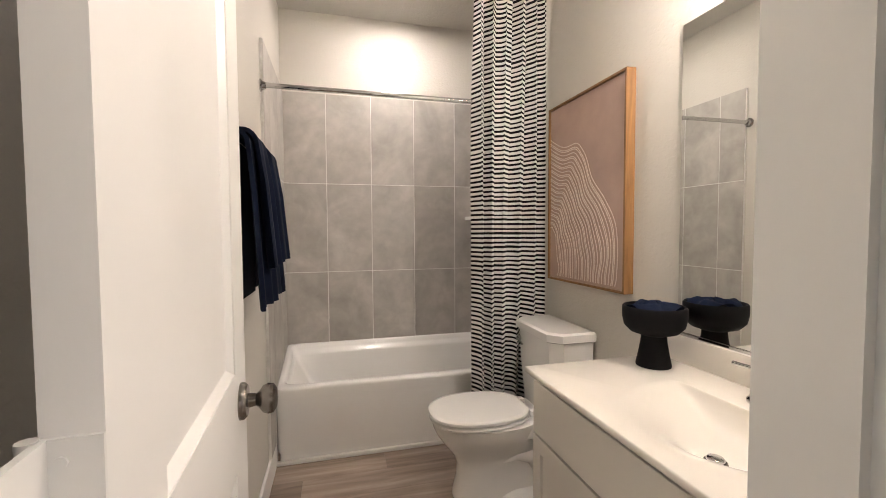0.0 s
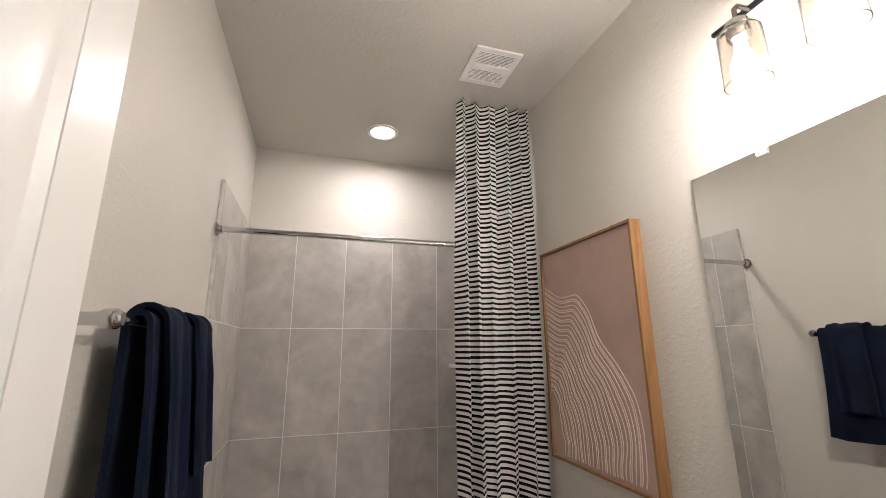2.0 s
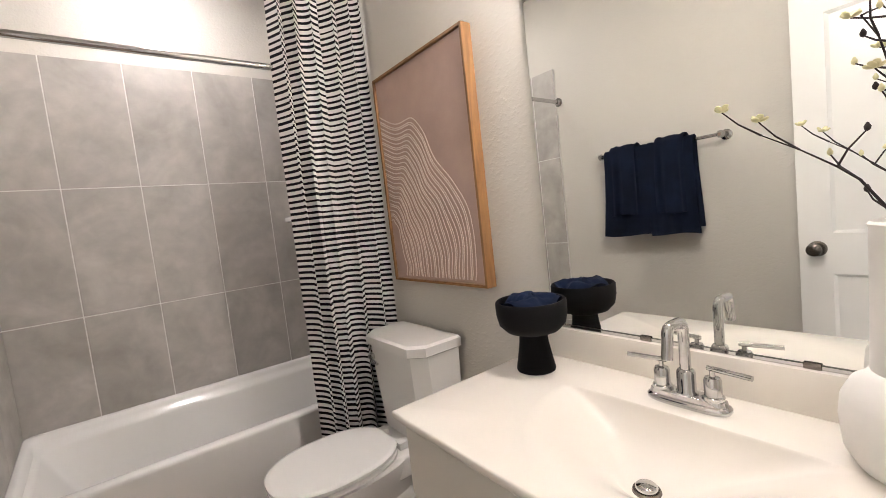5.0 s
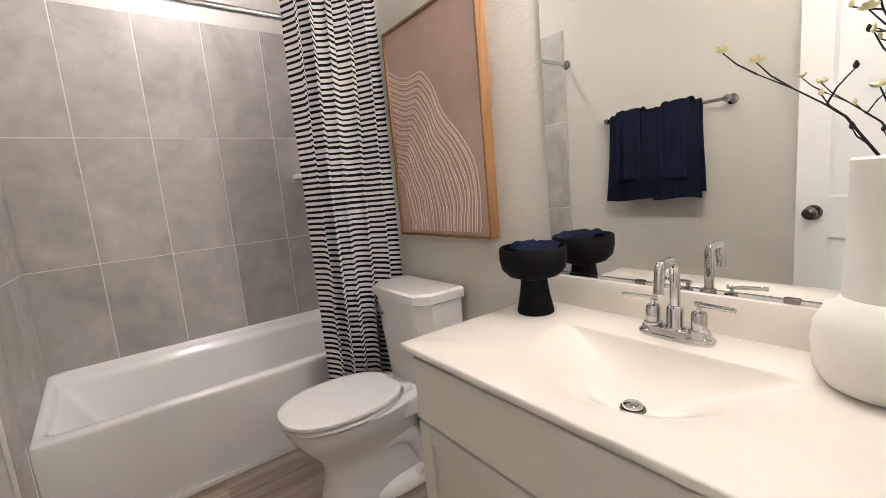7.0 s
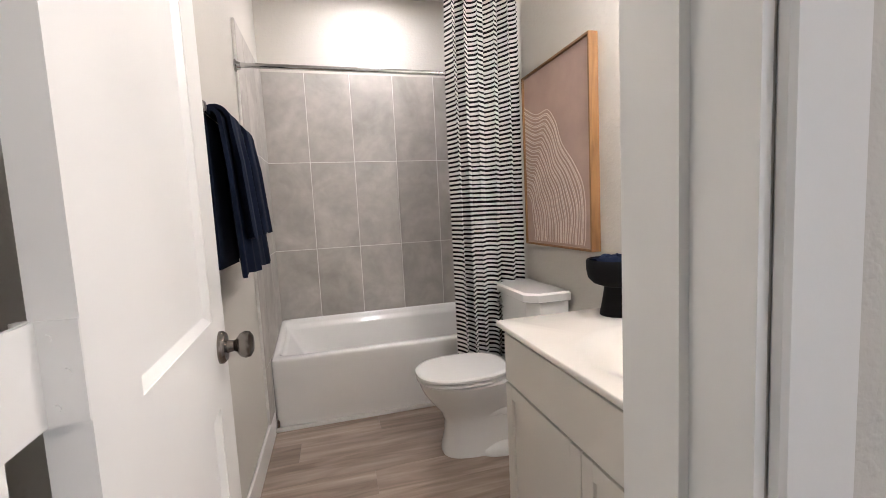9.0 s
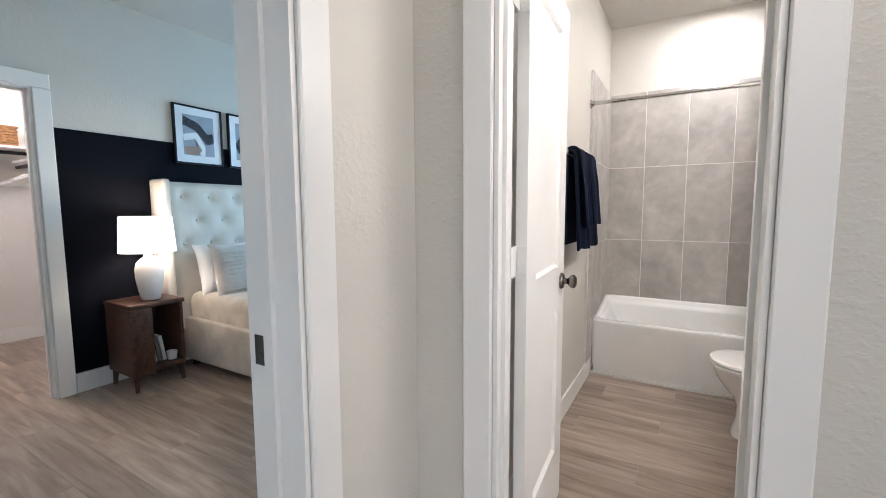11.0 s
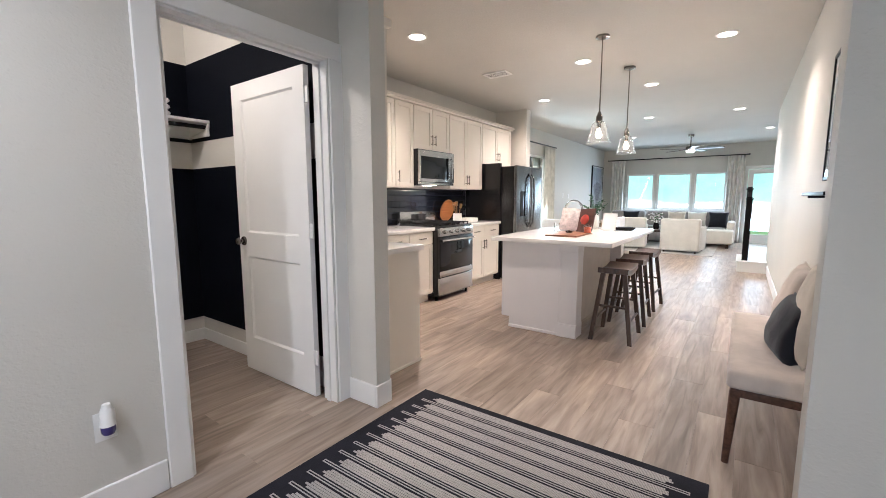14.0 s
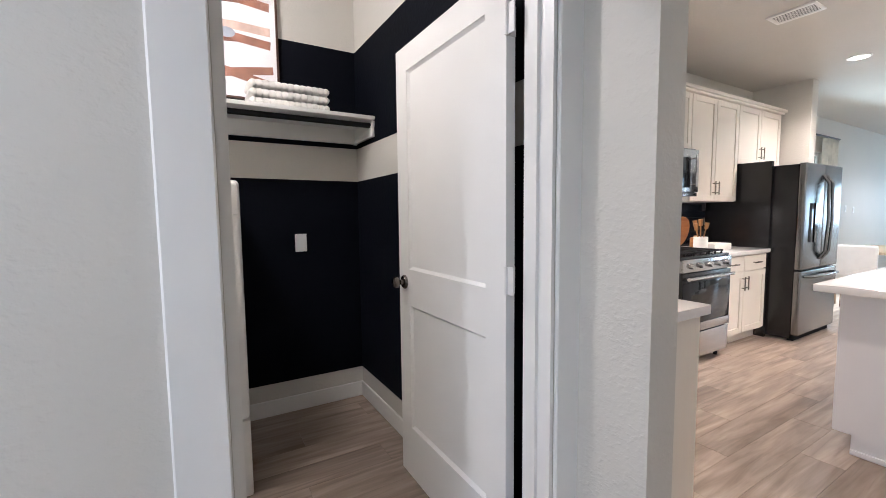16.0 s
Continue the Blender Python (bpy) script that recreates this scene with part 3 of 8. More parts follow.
baseboard("baseboard_closet", [("x", -5.0, 1, -1.33, 0.82), ("y", 0.82, -1, -4.986, -3.12)])
baseboard("baseboard_laundry", [("y", -5.74, 1, -0.902, 1.58), ("x", -0.902, 1, -5.726, -3.93)], 0.105)
baseboard("baseboard_living", [("x", -13.4, 1, -5.6, -1.88), ("y", -5.6, 1, -13.38, -8.55), ("x", -5.86, 1, -5.48, -4.9), ("y", -4.9, 1, -6.02, -5.86)])


# ---- bathroom ----
def tile_surround():
    s = thing("tile_surround", "large grey concrete-look wall tiles with pale grout", "wall tile", (0, BY, 0), kind="structure")
    xr, top, base = BX, 2.203, 0.43
    bm = bmesh.new()
    box(bm, 0.001, xr - 0.001, BY - 0.0138, BY, base, top - 0.002)
    box(bm, 0.0, 0.0138, 2.208, BY - 0.0140, base, top - 0.002)
    box(bm, xr - 0.0138, xr, 2.208, BY - 0.0140, base, top - 0.002)
    for x in (0.0, xr - 0.0138):
        box(bm, x, x + 0.0138, 2.208, 2.376, 0.133, base)
    part("grout_bed", bm, M_GROUT, s, "pale grout between tiles", 0, True)
    g, cache = 0.0048, {}
    rows = [(base, 0.994), (0.994, 1.597), (1.597, top)]
    xs = [0.012, 0.287, 0.590, 0.892, 1.195, xr - 0.012]
    ys = [2.206, 2.395, 2.698, BY - 0.012]

    def tile(w, h, m):
        key = (round(w, 3), round(h, 3))
        if key not in cache:
            bm = B(-w / 2, w / 2, -0.006, 0.006, -h / 2, h / 2, bevel=0.0012, seg=1)
            cache[key] = finish(bm, "tile", M_TILE, 0)
        ob = new("tile", cache[key])
        ob.parent = s
        ob.matrix_basis = Matrix.Translation((0, -BY, 0)) @ m

    for z0, z1 in rows:
        for a, b in zip(xs, xs[1:]):
            tile(b - a - g, z1 - z0 - g, pose((a + b) / 2, BY - 0.009, (z0 + z1) / 2))
        if z0 == base:
            for x in (0.009, xr - 0.009):
                tile(0.172 - g, base - 0.135, pose(x, 2.292, (base + 0.131) / 2, 0, 0, 90))
        for a, b in zip(ys, ys[1:]):
            for x in (0.009, xr - 0.009):
                tile(b - a - g, z1 - z0 - g, pose(x, (a + b) / 2, (z0 + z1) / 2, 0, 0, 90))
    return s


tile_surround()
_bm = bmesh.new()
loft(_bm, [[(BX - 0.014 - 0.21 * math.cos(math.pi / 2 * i / 12) * k, BY - 0.016 - 0.21 * math.sin(math.pi / 2 * i / 12) * k, z) for i in range(13)] + [(BX - 0.014, BY - 0.016, z)]
           for z, k in ((1.345, 0.93), (1.352, 1.0), (1.372, 1.0), (1.376, 0.98))])
single("corner_shelf", _bm, M_PORC, "white ceramic corner soap shelf on tiles", "shelf")


def bathtub():
    t = thing("bathtub", "white alcove bathtub with plain apron front", "bathtub", (0.745, 2.69, 0))
    x0, x1, y0, y1, h = 0.013, BX - 0.013, 2.385, BY - 0.017, 0.42
    bm = bmesh.new()
    n = 112
    cx, cy = (x0 + x1) / 2, (y0 + y1) / 2 + 0.005

    def rect(z, inset):
        ax, ay = (x1 - x0) / 2 - inset, (y1 - y0) / 2 - inset
        return superring((x0 + x1) / 2, (y0 + y1) / 2, z, ax, ay, 40, n)

    def rim(y):
        """The rim climbs gently from the apron to the back wall."""
        return h + 0.092 * max(0.0, min(1.0, (y - y0 - 0.03) / (y1 - y0 - 0.03)))

    def rim_ring(drop, left, right, near, far, p):
        r = superring((x0 + left + x1 - right) / 2, (y0 + near + y1 - far) / 2, 0, (x1 - right - x0 - left) / 2, (y1 - far - y0 - near) / 2, p, n)
        return [(x, y, rim(y) - drop) for x, y, _ in r]

    rings = [rect(0.004, 0.012), rect(0.05, 0.012), rect(0.07, 0.004), rect(h - 0.06, 0.0)]
    rings += [rim_ring(0.016, 0.0, 0.0, 0.0, 0.0, 40), rim_ring(0.005, 0.002, 0.002, 0.002, 0.002, 40), rim_ring(0.0, 0.010, 0.010, 0.010, 0.006, 36)]
    rings += [rim_ring(0.0, 0.026, 0.05, 0.048, 0.026, 18), rim_ring(0.004, 0.032, 0.056, 0.056, 0.032, 16), rim_ring(0.016, 0.040, 0.062, 0.062, 0.040, 14),
              rim_ring(0.030, 0.046, 0.068, 0.066, 0.050, 13), rim_ring(0.034, 0.060, 0.075, 0.070, 0.075, 12), rim_ring(0.050, 0.070, 0.080, 0.074, 0.082, 11)]
    for z, ax, ay, p in ((0.28, 0.600, 0.205, 7), (0.18, 0.560, 0.190, 6), (0.125, 0.535, 0.172, 5), (0.105, 0.50, 0.14, 4)):
        rings.append(superring(cx + 0.02, cy, z, ax, ay, p, n))
    loft(bm, rings)
    part("tub_shell", bm, M_TUB, t, "", 50, True)
    part("drain", L([(0, 0.004), (0.03, 0.004), (0.034, 0)], (1.2, cy, 0.106)), M_CHROME, t, "chrome drain", 40, True)
    part("side_caulk", B(0.001, x0 + 0.002, y0 + 0.004, y0 + 0.030, 0.001, 0.43), M_TUB, t, "white caulk against the wall", 0, True)
    part("caulk_strip", B(x0, x1, y0 - 0.012, y0 + 0.010, 0.0, 0.022, bevel=0.005), M_TRIM, t, "white floor trim strip", 40, True)
    return t


bathtub()

_r = thing("shower_rod", "polished chrome shower rod across the tub alcove", "shower rod", (0.745, 2.19, 1.97))
part("rod", R((0.02, 2.19, 1.972), (BX - 0.02, 2.19, 1.966), 0.0125, seg=20), M_CHROME, _r, "", 40, True)
for _x, _d in ((0.002, 1), (BX - 0.002, -1)):
    _m = Matrix.Translation((_x, 2.19, 1.97)) @ Matrix.Rotation(radians(90 * _d), 4, "Y")
    part("flange", L([(0, 0), (0.030, 0), (0.030, 0.006), (0.020, 0.012), (0.017, 0.026), (0, 0.026)], m=_m, seg=24), M_CHROME, _r, "", 40, True)


def stripe_material():
    """Off-white cloth with uneven woven black lines running across."""
    k = Mat("striped_cloth", (0.74, 0.71, 0.68), 0.9, 0, 0.15)
    c = k.n("ShaderNodeTexCoord")
    sep = k.n("ShaderNodeSeparateXYZ")
    k.link(c.outputs["UV"], sep.inputs[0])

    def math_(op, a, b=None):
        n = k.n("ShaderNodeMath")
        n.operation = op
        for i, v in enumerate((a, b)):
            if v is None:
                continue
            if isinstance(v, (int, float)):
                n.inputs[i].default_value = v
            else:
                k.link(v, n.inputs[i])
        return n.outputs[0]

    def noise_uv(stretch, scale):
        mp, t = k.n("ShaderNodeMapping"), k.n("ShaderNodeTexNoise")
        mp.inputs["Scale"].default_value = stretch
        t.inputs["Scale"].default_value, t.inputs["Detail"].default_value = scale, 3
        k.link(c.outputs["UV"], mp.inputs[0])
        k.link(mp.outputs[0], t.inputs[0])
        return t.outputs["Fac"]

    wob = math_("MULTIPLY", math_("SUBTRACT", noise_uv((0.5, 5, 1), 2.0), 0.5), 0.007)
    z = math_("MULTIPLY", math_("ADD", sep.outputs[1], wob), 40.0)
    width = math_("ADD", math_("MULTIPLY", noise_uv((0.35, 18, 1), 2.2), 0.68), 0.11)
    saw = math_("FRACT", z)
    line = math_("LESS_THAN", saw, width)
    mix = k.n("ShaderNodeMix")
    mix.data_type = "RGBA"
    k.link(line, mix.inputs["Factor"])
    mix.inputs["A"].default_value = (0.74, 0.71, 0.68, 1)
    mix.inputs["B"].default_value = (0.012, 0.011, 0.014, 1)
    k.link(mix.outputs["Result"], k.b.inputs["Base Color"])
    k.bump(k.noise(600, 2), 0.4, 0.001)
    return k.m


def shower_curtain():
    """A gathered curtain; the cloth's own length and height are laid out as its UV."""
    bm = bmesh.new()
    uv = bm.loops.layers.uv.new("cloth")
    nu, nv = 190, 90
    x0, x1, z0, z1 = 1.075, 1.468, 0.10, 2.732
    vs, cloth = [], []
    for i in range(nu + 1):
        u = i / nu
        row = []
        for j in range(nv + 1):
            v = j / nv
            ph = 2 * math.pi * (6.2 * u + 0.45 * math.sin(4.1 * u + 1.3 * v))
            amp = 0.034 + 0.014 * (1 - v) + 0.016 * math.sin(9 * u + 1)
            spread = 1.0 + 0.05 * (1 - v)
            x = x1 - (x1 - x0) * spread * (1 - u) + 0.010 * math.sin(2 * ph + 0.6)
            y = 2.140 + amp * math.sin(ph) + 0.006 * math.sin(2.3 * ph + 4 * v) + 0.004 * noise.noise((u * 9, v * 14, 0.3))
            row.append(bm.verts.new((min(x, 1.482), y, z0 + (z1 - z0) * v)))
        vs.append(row)
    for i in range(nu):
        for j in range(nv):
            f = bm.faces.new((vs[i][j], vs[i + 1][j], vs[i + 1][j + 1], vs[i][j + 1]))
            for lp, (a, b) in zip(f.loops, ((i, j), (i + 1, j), (i + 1, j + 1), (i, j + 1))):
                lp[uv].uv = (1.6 * a / nu, (z1 - z0) * b / nv)
    t = thing("shower_curtain", "off-white shower curtain with uneven black horizontal stripes", "curtain", (1.27, 2.14, 0.1))
    part("cloth", bm, stripe_material(), t, "", 180, True)


shower_curtain()


BAR_X, BAR_Z = 0.078, 1.532


def towel_rail():
    t = thing("towel_rail", "polished chrome towel bar on the wall", "towel rail", (0.0, 1.50, BAR_Z))
    part("bar", R((BAR_X, 1.185, BAR_Z), (BAR_X, 1.868, BAR_Z), 0.009, seg=16), M_CHROME, t, "", 40, True)
    for y in (1.20, 1.855):
        m = Matrix.Translation((0.001, y, BAR_Z)) @ Matrix.Rotation(radians(90), 4, "Y")
        part("post", L([(0, 0), (0.027, 0), (0.027, 0.008), (0.015, 0.016), (0.012, 0.034), (0.013, 0.058), (0.018, 0.066), (0.019, 0.086), (0.012, 0.096), (0, 0.098)], m=m, seg=24), M_CHROME, t, "", 40, True)


towel_rail()


def hanging_towel(name, y0, y1, front, back, off, seed, label, flare=0.03):
    """A towel folded in loose lengths over the bar: a closed sheet that drops on both sides."""
    bm = bmesh.new()
    nu, nv = 60, 56
    rng = random.Random(seed)
    p1, p2 = rng.uniform(0, 6), rng.uniform(0, 6)
    tot = front + back + math.pi * off

    def fn(u, v):
        s = v * tot
        pleat = 0.5 + 0.5 * math.sin(2 * math.pi * 2.1 * u + p1)
        fold = 0.011 * pleat ** 2 + 0.004 * math.sin(23 * u + p2)
        end = 0.012 * math.sin(5 * u + p2)
        if s < front:
            d = (front - s) / front
            x, z = BAR_X + off + flare * d + fold * (0.25 + 0.75 * min(1, 3 * d)), BAR_Z - (front - s) * (1 + end)
        elif s < front + math.pi * off:
            a = (s - front) / off
            x, z = BAR_X + off * math.cos(a) + 0.25 * fold * math.sin(a / 2 + 1.57), BAR_Z + off * math.sin(a) + 0.35 * fold * math.sin(a)
        else:
            d = (s - front - math.pi * off) / back
            x, z = BAR_X - off + 0.010 * d, BAR_Z - (s - front - math.pi * off)
        hang = max(0.0, BAR_Z - z)
        y = y0 + (y1 - y0) * u + 0.015 * (u - 0.5) * hang + 0.010 * math.sin(6 * hang + p1)
        return Vector((max(x, 0.008), y, z))

    sheet(bm, fn, nu, nv, 0.012)
    return single(name, bm, M_TOWEL, label, "towel", group="towels on the bar", smooth=70)


hanging_towel("bath_towel", 1.310, 1.550, 0.49, 0.46, 0.026, 3, "thick navy bath towel folded over the bar")
hanging_towel("bath_towel", 1.560, 1.830, 0.49, 0.45, 0.026, 5, "thick navy bath towel folded over the bar")
hanging_towel("hand_towel", 1.350, 1.500, 0.37, 0.30, 0.044, 8, "navy hand towel laid over a bath towel", 0.034)
hanging_towel("hand_towel", 1.620, 1.775, 0.365, 0.30, 0.044, 9, "navy hand towel laid over a bath towel", 0.034)


def toilet():
    t = thing("toilet", "white two-piece elongated toilet with closed lid", "toilet", (1.12, 1.885, 0))
    cy = 1.885
    # bowl: front towards -x
    rings = []
    for z, xf, xb, b, n in ((0.002, 0.865, 1.36, 0.115, 3.0), (0.03, 0.868, 1.36, 0.112, 3.0), (0.10, 0.885, 1.345, 0.104, 2.8), (0.17, 0.885, 1.325, 0.104, 2.6),
                            (0.22, 0.862, 1.315, 0.116, 2.4), (0.27, 0.820, 1.31, 0.140, 2.3), (0.32, 0.785, 1.31, 0.162, 2.25), (0.355, 0.770, 1.31, 0.173, 2.25), (0.378, 0.766, 1.31, 0.177, 2.25), (0.384, 0.776, 1.30, 0.168, 2.25)):
        rings.append(superring((xf + xb) / 2, cy, z, (xb - xf) / 2, b, n, 48))
    part("bowl", loft(bmesh.new(), rings), M_PORC, t, "", 60, True)
    part("bowl_deck", B(1.17, 1.475, cy - 0.145, cy + 0.145, 0.30, 0.385, bevel=0.02, seg=3), M_PORC, t, "", 60, True)
    bm = bmesh.new()
    tube(bm, [(1.00, cy - 0.060, 0.15), (1.07, cy - 0.072, 0.20), (1.15, cy - 0.078, 0.225), (1.23, cy - 0.078, 0.20), (1.28, cy - 0.076, 0.12), (1.30, cy - 0.074, 0.03)], [0.03, 0.038, 0.042, 0.042, 0.040, 0.04], 20)
    part("trapway", bm, M_PORC, t, "", 60, True)

    def slab(z0, z1, grow, flat=0.002):
        a0, a1, b = 0.752 - grow, 1.235, 0.184 + grow
        out = []
        for z, k in ((z0, -0.006), (z0 + 0.004, 0), (z1 - 0.006, 0), (z1 - 0.001, -0.006), (z1, -0.02)):
            r = superring((a0 + a1) / 2, cy, z, (a1 - a0) / 2 + k, b + k, 2.35, 56)
            out.append([(min(x, 1.222 + k), y, zz) for x, y, zz in r])
        return loft(bmesh.new(), out)

    part("seat", slab(0.387, 0.404, -0.003), M_PORC, t, "", 50, True)
    part("lid", slab(0.409, 0.430, 0.0), M_PORC, t, "", 50, True)
    for s in (-1, 1):
        part("seat_hinge", B(1.224, 1.262, cy + s * 0.075 - 0.02, cy + s * 0.075 + 0.02, 0.386, 0.415, bevel=0.006), M_PORC, t, "", 50, True)
        part("bolt_cap", L([(0.018, 0), (0.018, 0.012), (0.010, 0.022), (0, 0.024)], (1.24, cy + s * 0.122, 0.030)), M_PORC, t, "", 50, True)
    part("foot_flange", loft(bmesh.new(), [superring(1.20, cy, z, a, b, 2.8, 44) for z, a, b in ((0.001, 0.185, 0.150), (0.026, 0.183, 0.148), (0.036, 0.172, 0.136), (0.060, 0.150, 0.110))]), M_PORC, t, "", 60, True)
    # tank with chamfered front corners

    def octo(z, x0, x1, hw, c):
        return [(x1, cy - hw, z), (x1, cy + hw, z), (x0 + c, cy + hw, z), (x0, cy + hw - c, z), (x0, cy - hw + c, z), (x0 + c, cy - hw, z)]

    part("tank", loft(bmesh.new(), [octo(0.385, 1.300, 1.475, 0.185, 0.05), octo(0.60, 1.285, 1.478, 0.200, 0.05), octo(0.758, 1.278, 1.480, 0.205, 0.05)]), M_PORC, t, "", 30, True)
    bm = loft(bmesh.new(), [octo(0.758, 1.268, 1.484, 0.212, 0.05), octo(0.762, 1.262, 1.486, 0.218, 0.052), octo(0.796, 1.262, 1.486, 0.218, 0.052), octo(0.805, 1.272, 1.482, 0.208, 0.052)])
    part("tank_lid", bm, M_PORC, t, "", 30, True)
    bm = R((1.285, cy + 0.15, 0.705), (1.262, cy + 0.15, 0.705), 0.014, seg=16)
    tube(bm, [(1.262, cy + 0.15, 0.705), (1.256, cy + 0.12, 0.702), (1.254, cy + 0.07, 0.692)], [0.008, 0.007, 0.006], 10)
    part("flush_lever", bm, M_CHROME, t, "chrome flush lever", 40, True)


toilet()
_v = thing("water_valve", "chrome angle stop valve by the toilet", "valve", (1.45, 1.66, 0.17))
part("stem", R((1.488, 1.66, 0.17), (1.41, 1.66, 0.17), 0.008), M_CHROME, _v, "", 40, True)
part("escutcheon", L([(0.028, 0), (0.02, 0.01), (0, 0.012)], m=Matrix.Translation((1.489, 1.66, 0.17)) @ Matrix.Rotation(radians(-90), 4, "Y")), M_CHROME, _v, "", 40, True)
part("supply_hose", T([(1.42, 1.66, 0.18), (1.40, 1.665, 0.26), (1.39, 1.72, 0.33), (1.39, 1.74, 0.385)], 0.006), M_STEEL, _v, "braided steel hose", 60, True)
part("handle", R((1.41, 1.66, 0.17), (1.39, 1.66, 0.17), 0.018, seg=12), M_CHROME, _v, "", 40, True)


def shaker(parent, name, x, y0, y1, z0, z1, out=-1, rail=0.055, mat=None):
    """A shaker front in a plane of constant x, its face towards out."""
    t = 0.019
    a, b = (x, x + out * t)
    lo, hi = min(a, b), max(a, b)
    mid = x + out * 0.009
    m = mat or M_VANITY
    d = part(name, B(min(x, mid), max(x, mid), y0 + rail - 0.001, y1 - rail + 0.001, z0 + rail - 0.001, z1 - rail + 0.001), m, parent, "", 30, True)
    for n, p, q, r, s in (("stile", y0, y0 + rail, z0, z1), ("stile", y1 - rail, y1, z0, z1), ("rail", y0 + rail, y1 - rail, z0, z0 + rail), ("rail", y0 + rail, y1 - rail, z1 - rail, z1)):
        part(n, B(lo, hi, p, q, r, s, bevel=0.0015, seg=1), m, d, "", 30, True)
    return d


def vanity():
    c = thing("vanity_cabinet", "greige painted bathroom vanity cabinet with shaker doors", "cabinet", (1.23, 0.80, 0))
    y0, y1 = 0.362, 1.272
    bm = B(0.985, BX - 0.001, y0, y1, 0.10, 0.700)
    for q in ((0.985, 1.004, y0, y1), (BX - 0.02, BX - 0.001, y0, y1), (1.004, BX - 0.02, y0, y0 + 0.018), (1.004, BX - 0.02, y1 - 0.018, y1)):
        box(bm, *q, 0.700, 0.797)
    box(bm, 1.045, BX - 0.001, y0 + 0.002, y1 - 0.002, 0.001, 0.10)
    part("body", bm, M_VANITY, c, "", 30, True)
    part("drawer_front", B(0.966, 0.985, y0 + 0.012, y1 - 0.010, 0.606, 0.778, bevel=0.002, seg=1), M_VANITY, c, "", 30, True)
    shaker(c, "cabinet_door", 0.985, 0.800, y1 - 0.010, 0.115, 0.598, rail=0.048)
    shaker(c, "cabinet_door", 0.985, y0 + 0.012, 0.796, 0.115, 0.598, rail=0.048)
    # top with a moulded basin
    t = thing("bathroom_sink", "cream cultured marble vanity sink with moulded basin", "sink", (1.22, 0.8, 0.775))
    xa, xb, ya, yb, z = 0.945, BX - 0.001, 0.343, 1.288, 0.817
    bcy, n = 0.785, 96
    bm = bmesh.new()
    hx, hy = (xb - xa) / 2, (yb - ya) / 2

    def outer(zz, k):
        pts = []
        for i in range(n):
            a = 2 * math.pi * i / n
            c_, s_ = math.cos(a), math.sin(a)
            m = min((hx - k) / max(abs(c_), 1e-6), (hy - k) / max(abs(s_), 1e-6))
            pts.append(((xa + xb) / 2 + m * c_, (ya + yb) / 2 + m * s_, zz))
        return pts

    def bowl(zz, xf, xr, hw):
        """Half-moon outline: straight along the back, rounded to the front."""
        xc, pts = xr - 0.045, []
        for i in range(n):
            a = 2 * math.pi * i / n
            c_, s_ = math.cos(a), math.sin(a)
            e = 2 / 6.0 if c_ > 0 else 2 / 1.9
            reach = (xr - xc) if c_ > 0 else (xf - xc)
            pts.append((xc + reach * abs(c_) ** e, bcy + hw * math.copysign(abs(s_) ** e, s_), zz))
        return pts

    rings = [outer(0.798, 0.002), outer(0.800, 0.0), outer(z - 0.004, 0.0), outer(z - 0.001, 0.002), outer(z, 0.005)]
    for drop, xf, xr, hw in ((0, 0.975, 1.336, 0.274), (0.0005, 0.985, 1.335, 0.268), (0.002, 0.998, 1.334, 0.258), (0.006, 1.013, 1.333, 0.246), (0.013, 1.030, 1.331, 0.231), (0.022, 1.050, 1.328, 0.213), (0.033, 1.070, 1.323, 0.193),
                             (0.045, 1.089, 1.316, 0.171), (0.057, 1.106, 1.307, 0.148), (0.069, 1.121, 1.296, 0.125), (0.080, 1.134, 1.282, 0.102), (0.089, 1.145, 1.266, 0.082), (0.095, 1.153, 1.250, 0.066), (0.0985, 1.158, 1.236, 0.052), (0.100, 1.164, 1.224, 0.036)):
        rings.append(bowl(z - 0.92 * drop, xf, xr, hw))
    loft(bm, rings, True, True)
    bmesh.ops.delete(bm, geom=[f for f in bm.faces if all(0.7975 < v.co.z < 0.7985 for v in f.verts)], context="FACES")
    part("top", bm, M_MARBLE, t, "", 45, True)
    part("backsplash", B(BX - 0.021, BX - 0.001, ya, yb, z - 0.001, 0.908, bevel=0.004), M_MARBLE, t, "", 45, True)
    d = part("drain", L([(0, 0.014), (0.017, 0.013), (0.020, 0.010), (0.020, 0.006), (0, 0.006)], (1.192, bcy, z - 0.0918), seg=28), M_CHROME, t, "chrome pop-up drain stopper", 45, True)
    part("drain_ring", L([(0, 0.0045), (0.022, 0.0045), (0.0225, 0.0055), (0.0245, 0.0045), (0.026, 0.0)], (1.192, bcy, z - 0.0918), seg=28), M_NICKEL, d, "nickel drain ring", 45, True)


vanity()


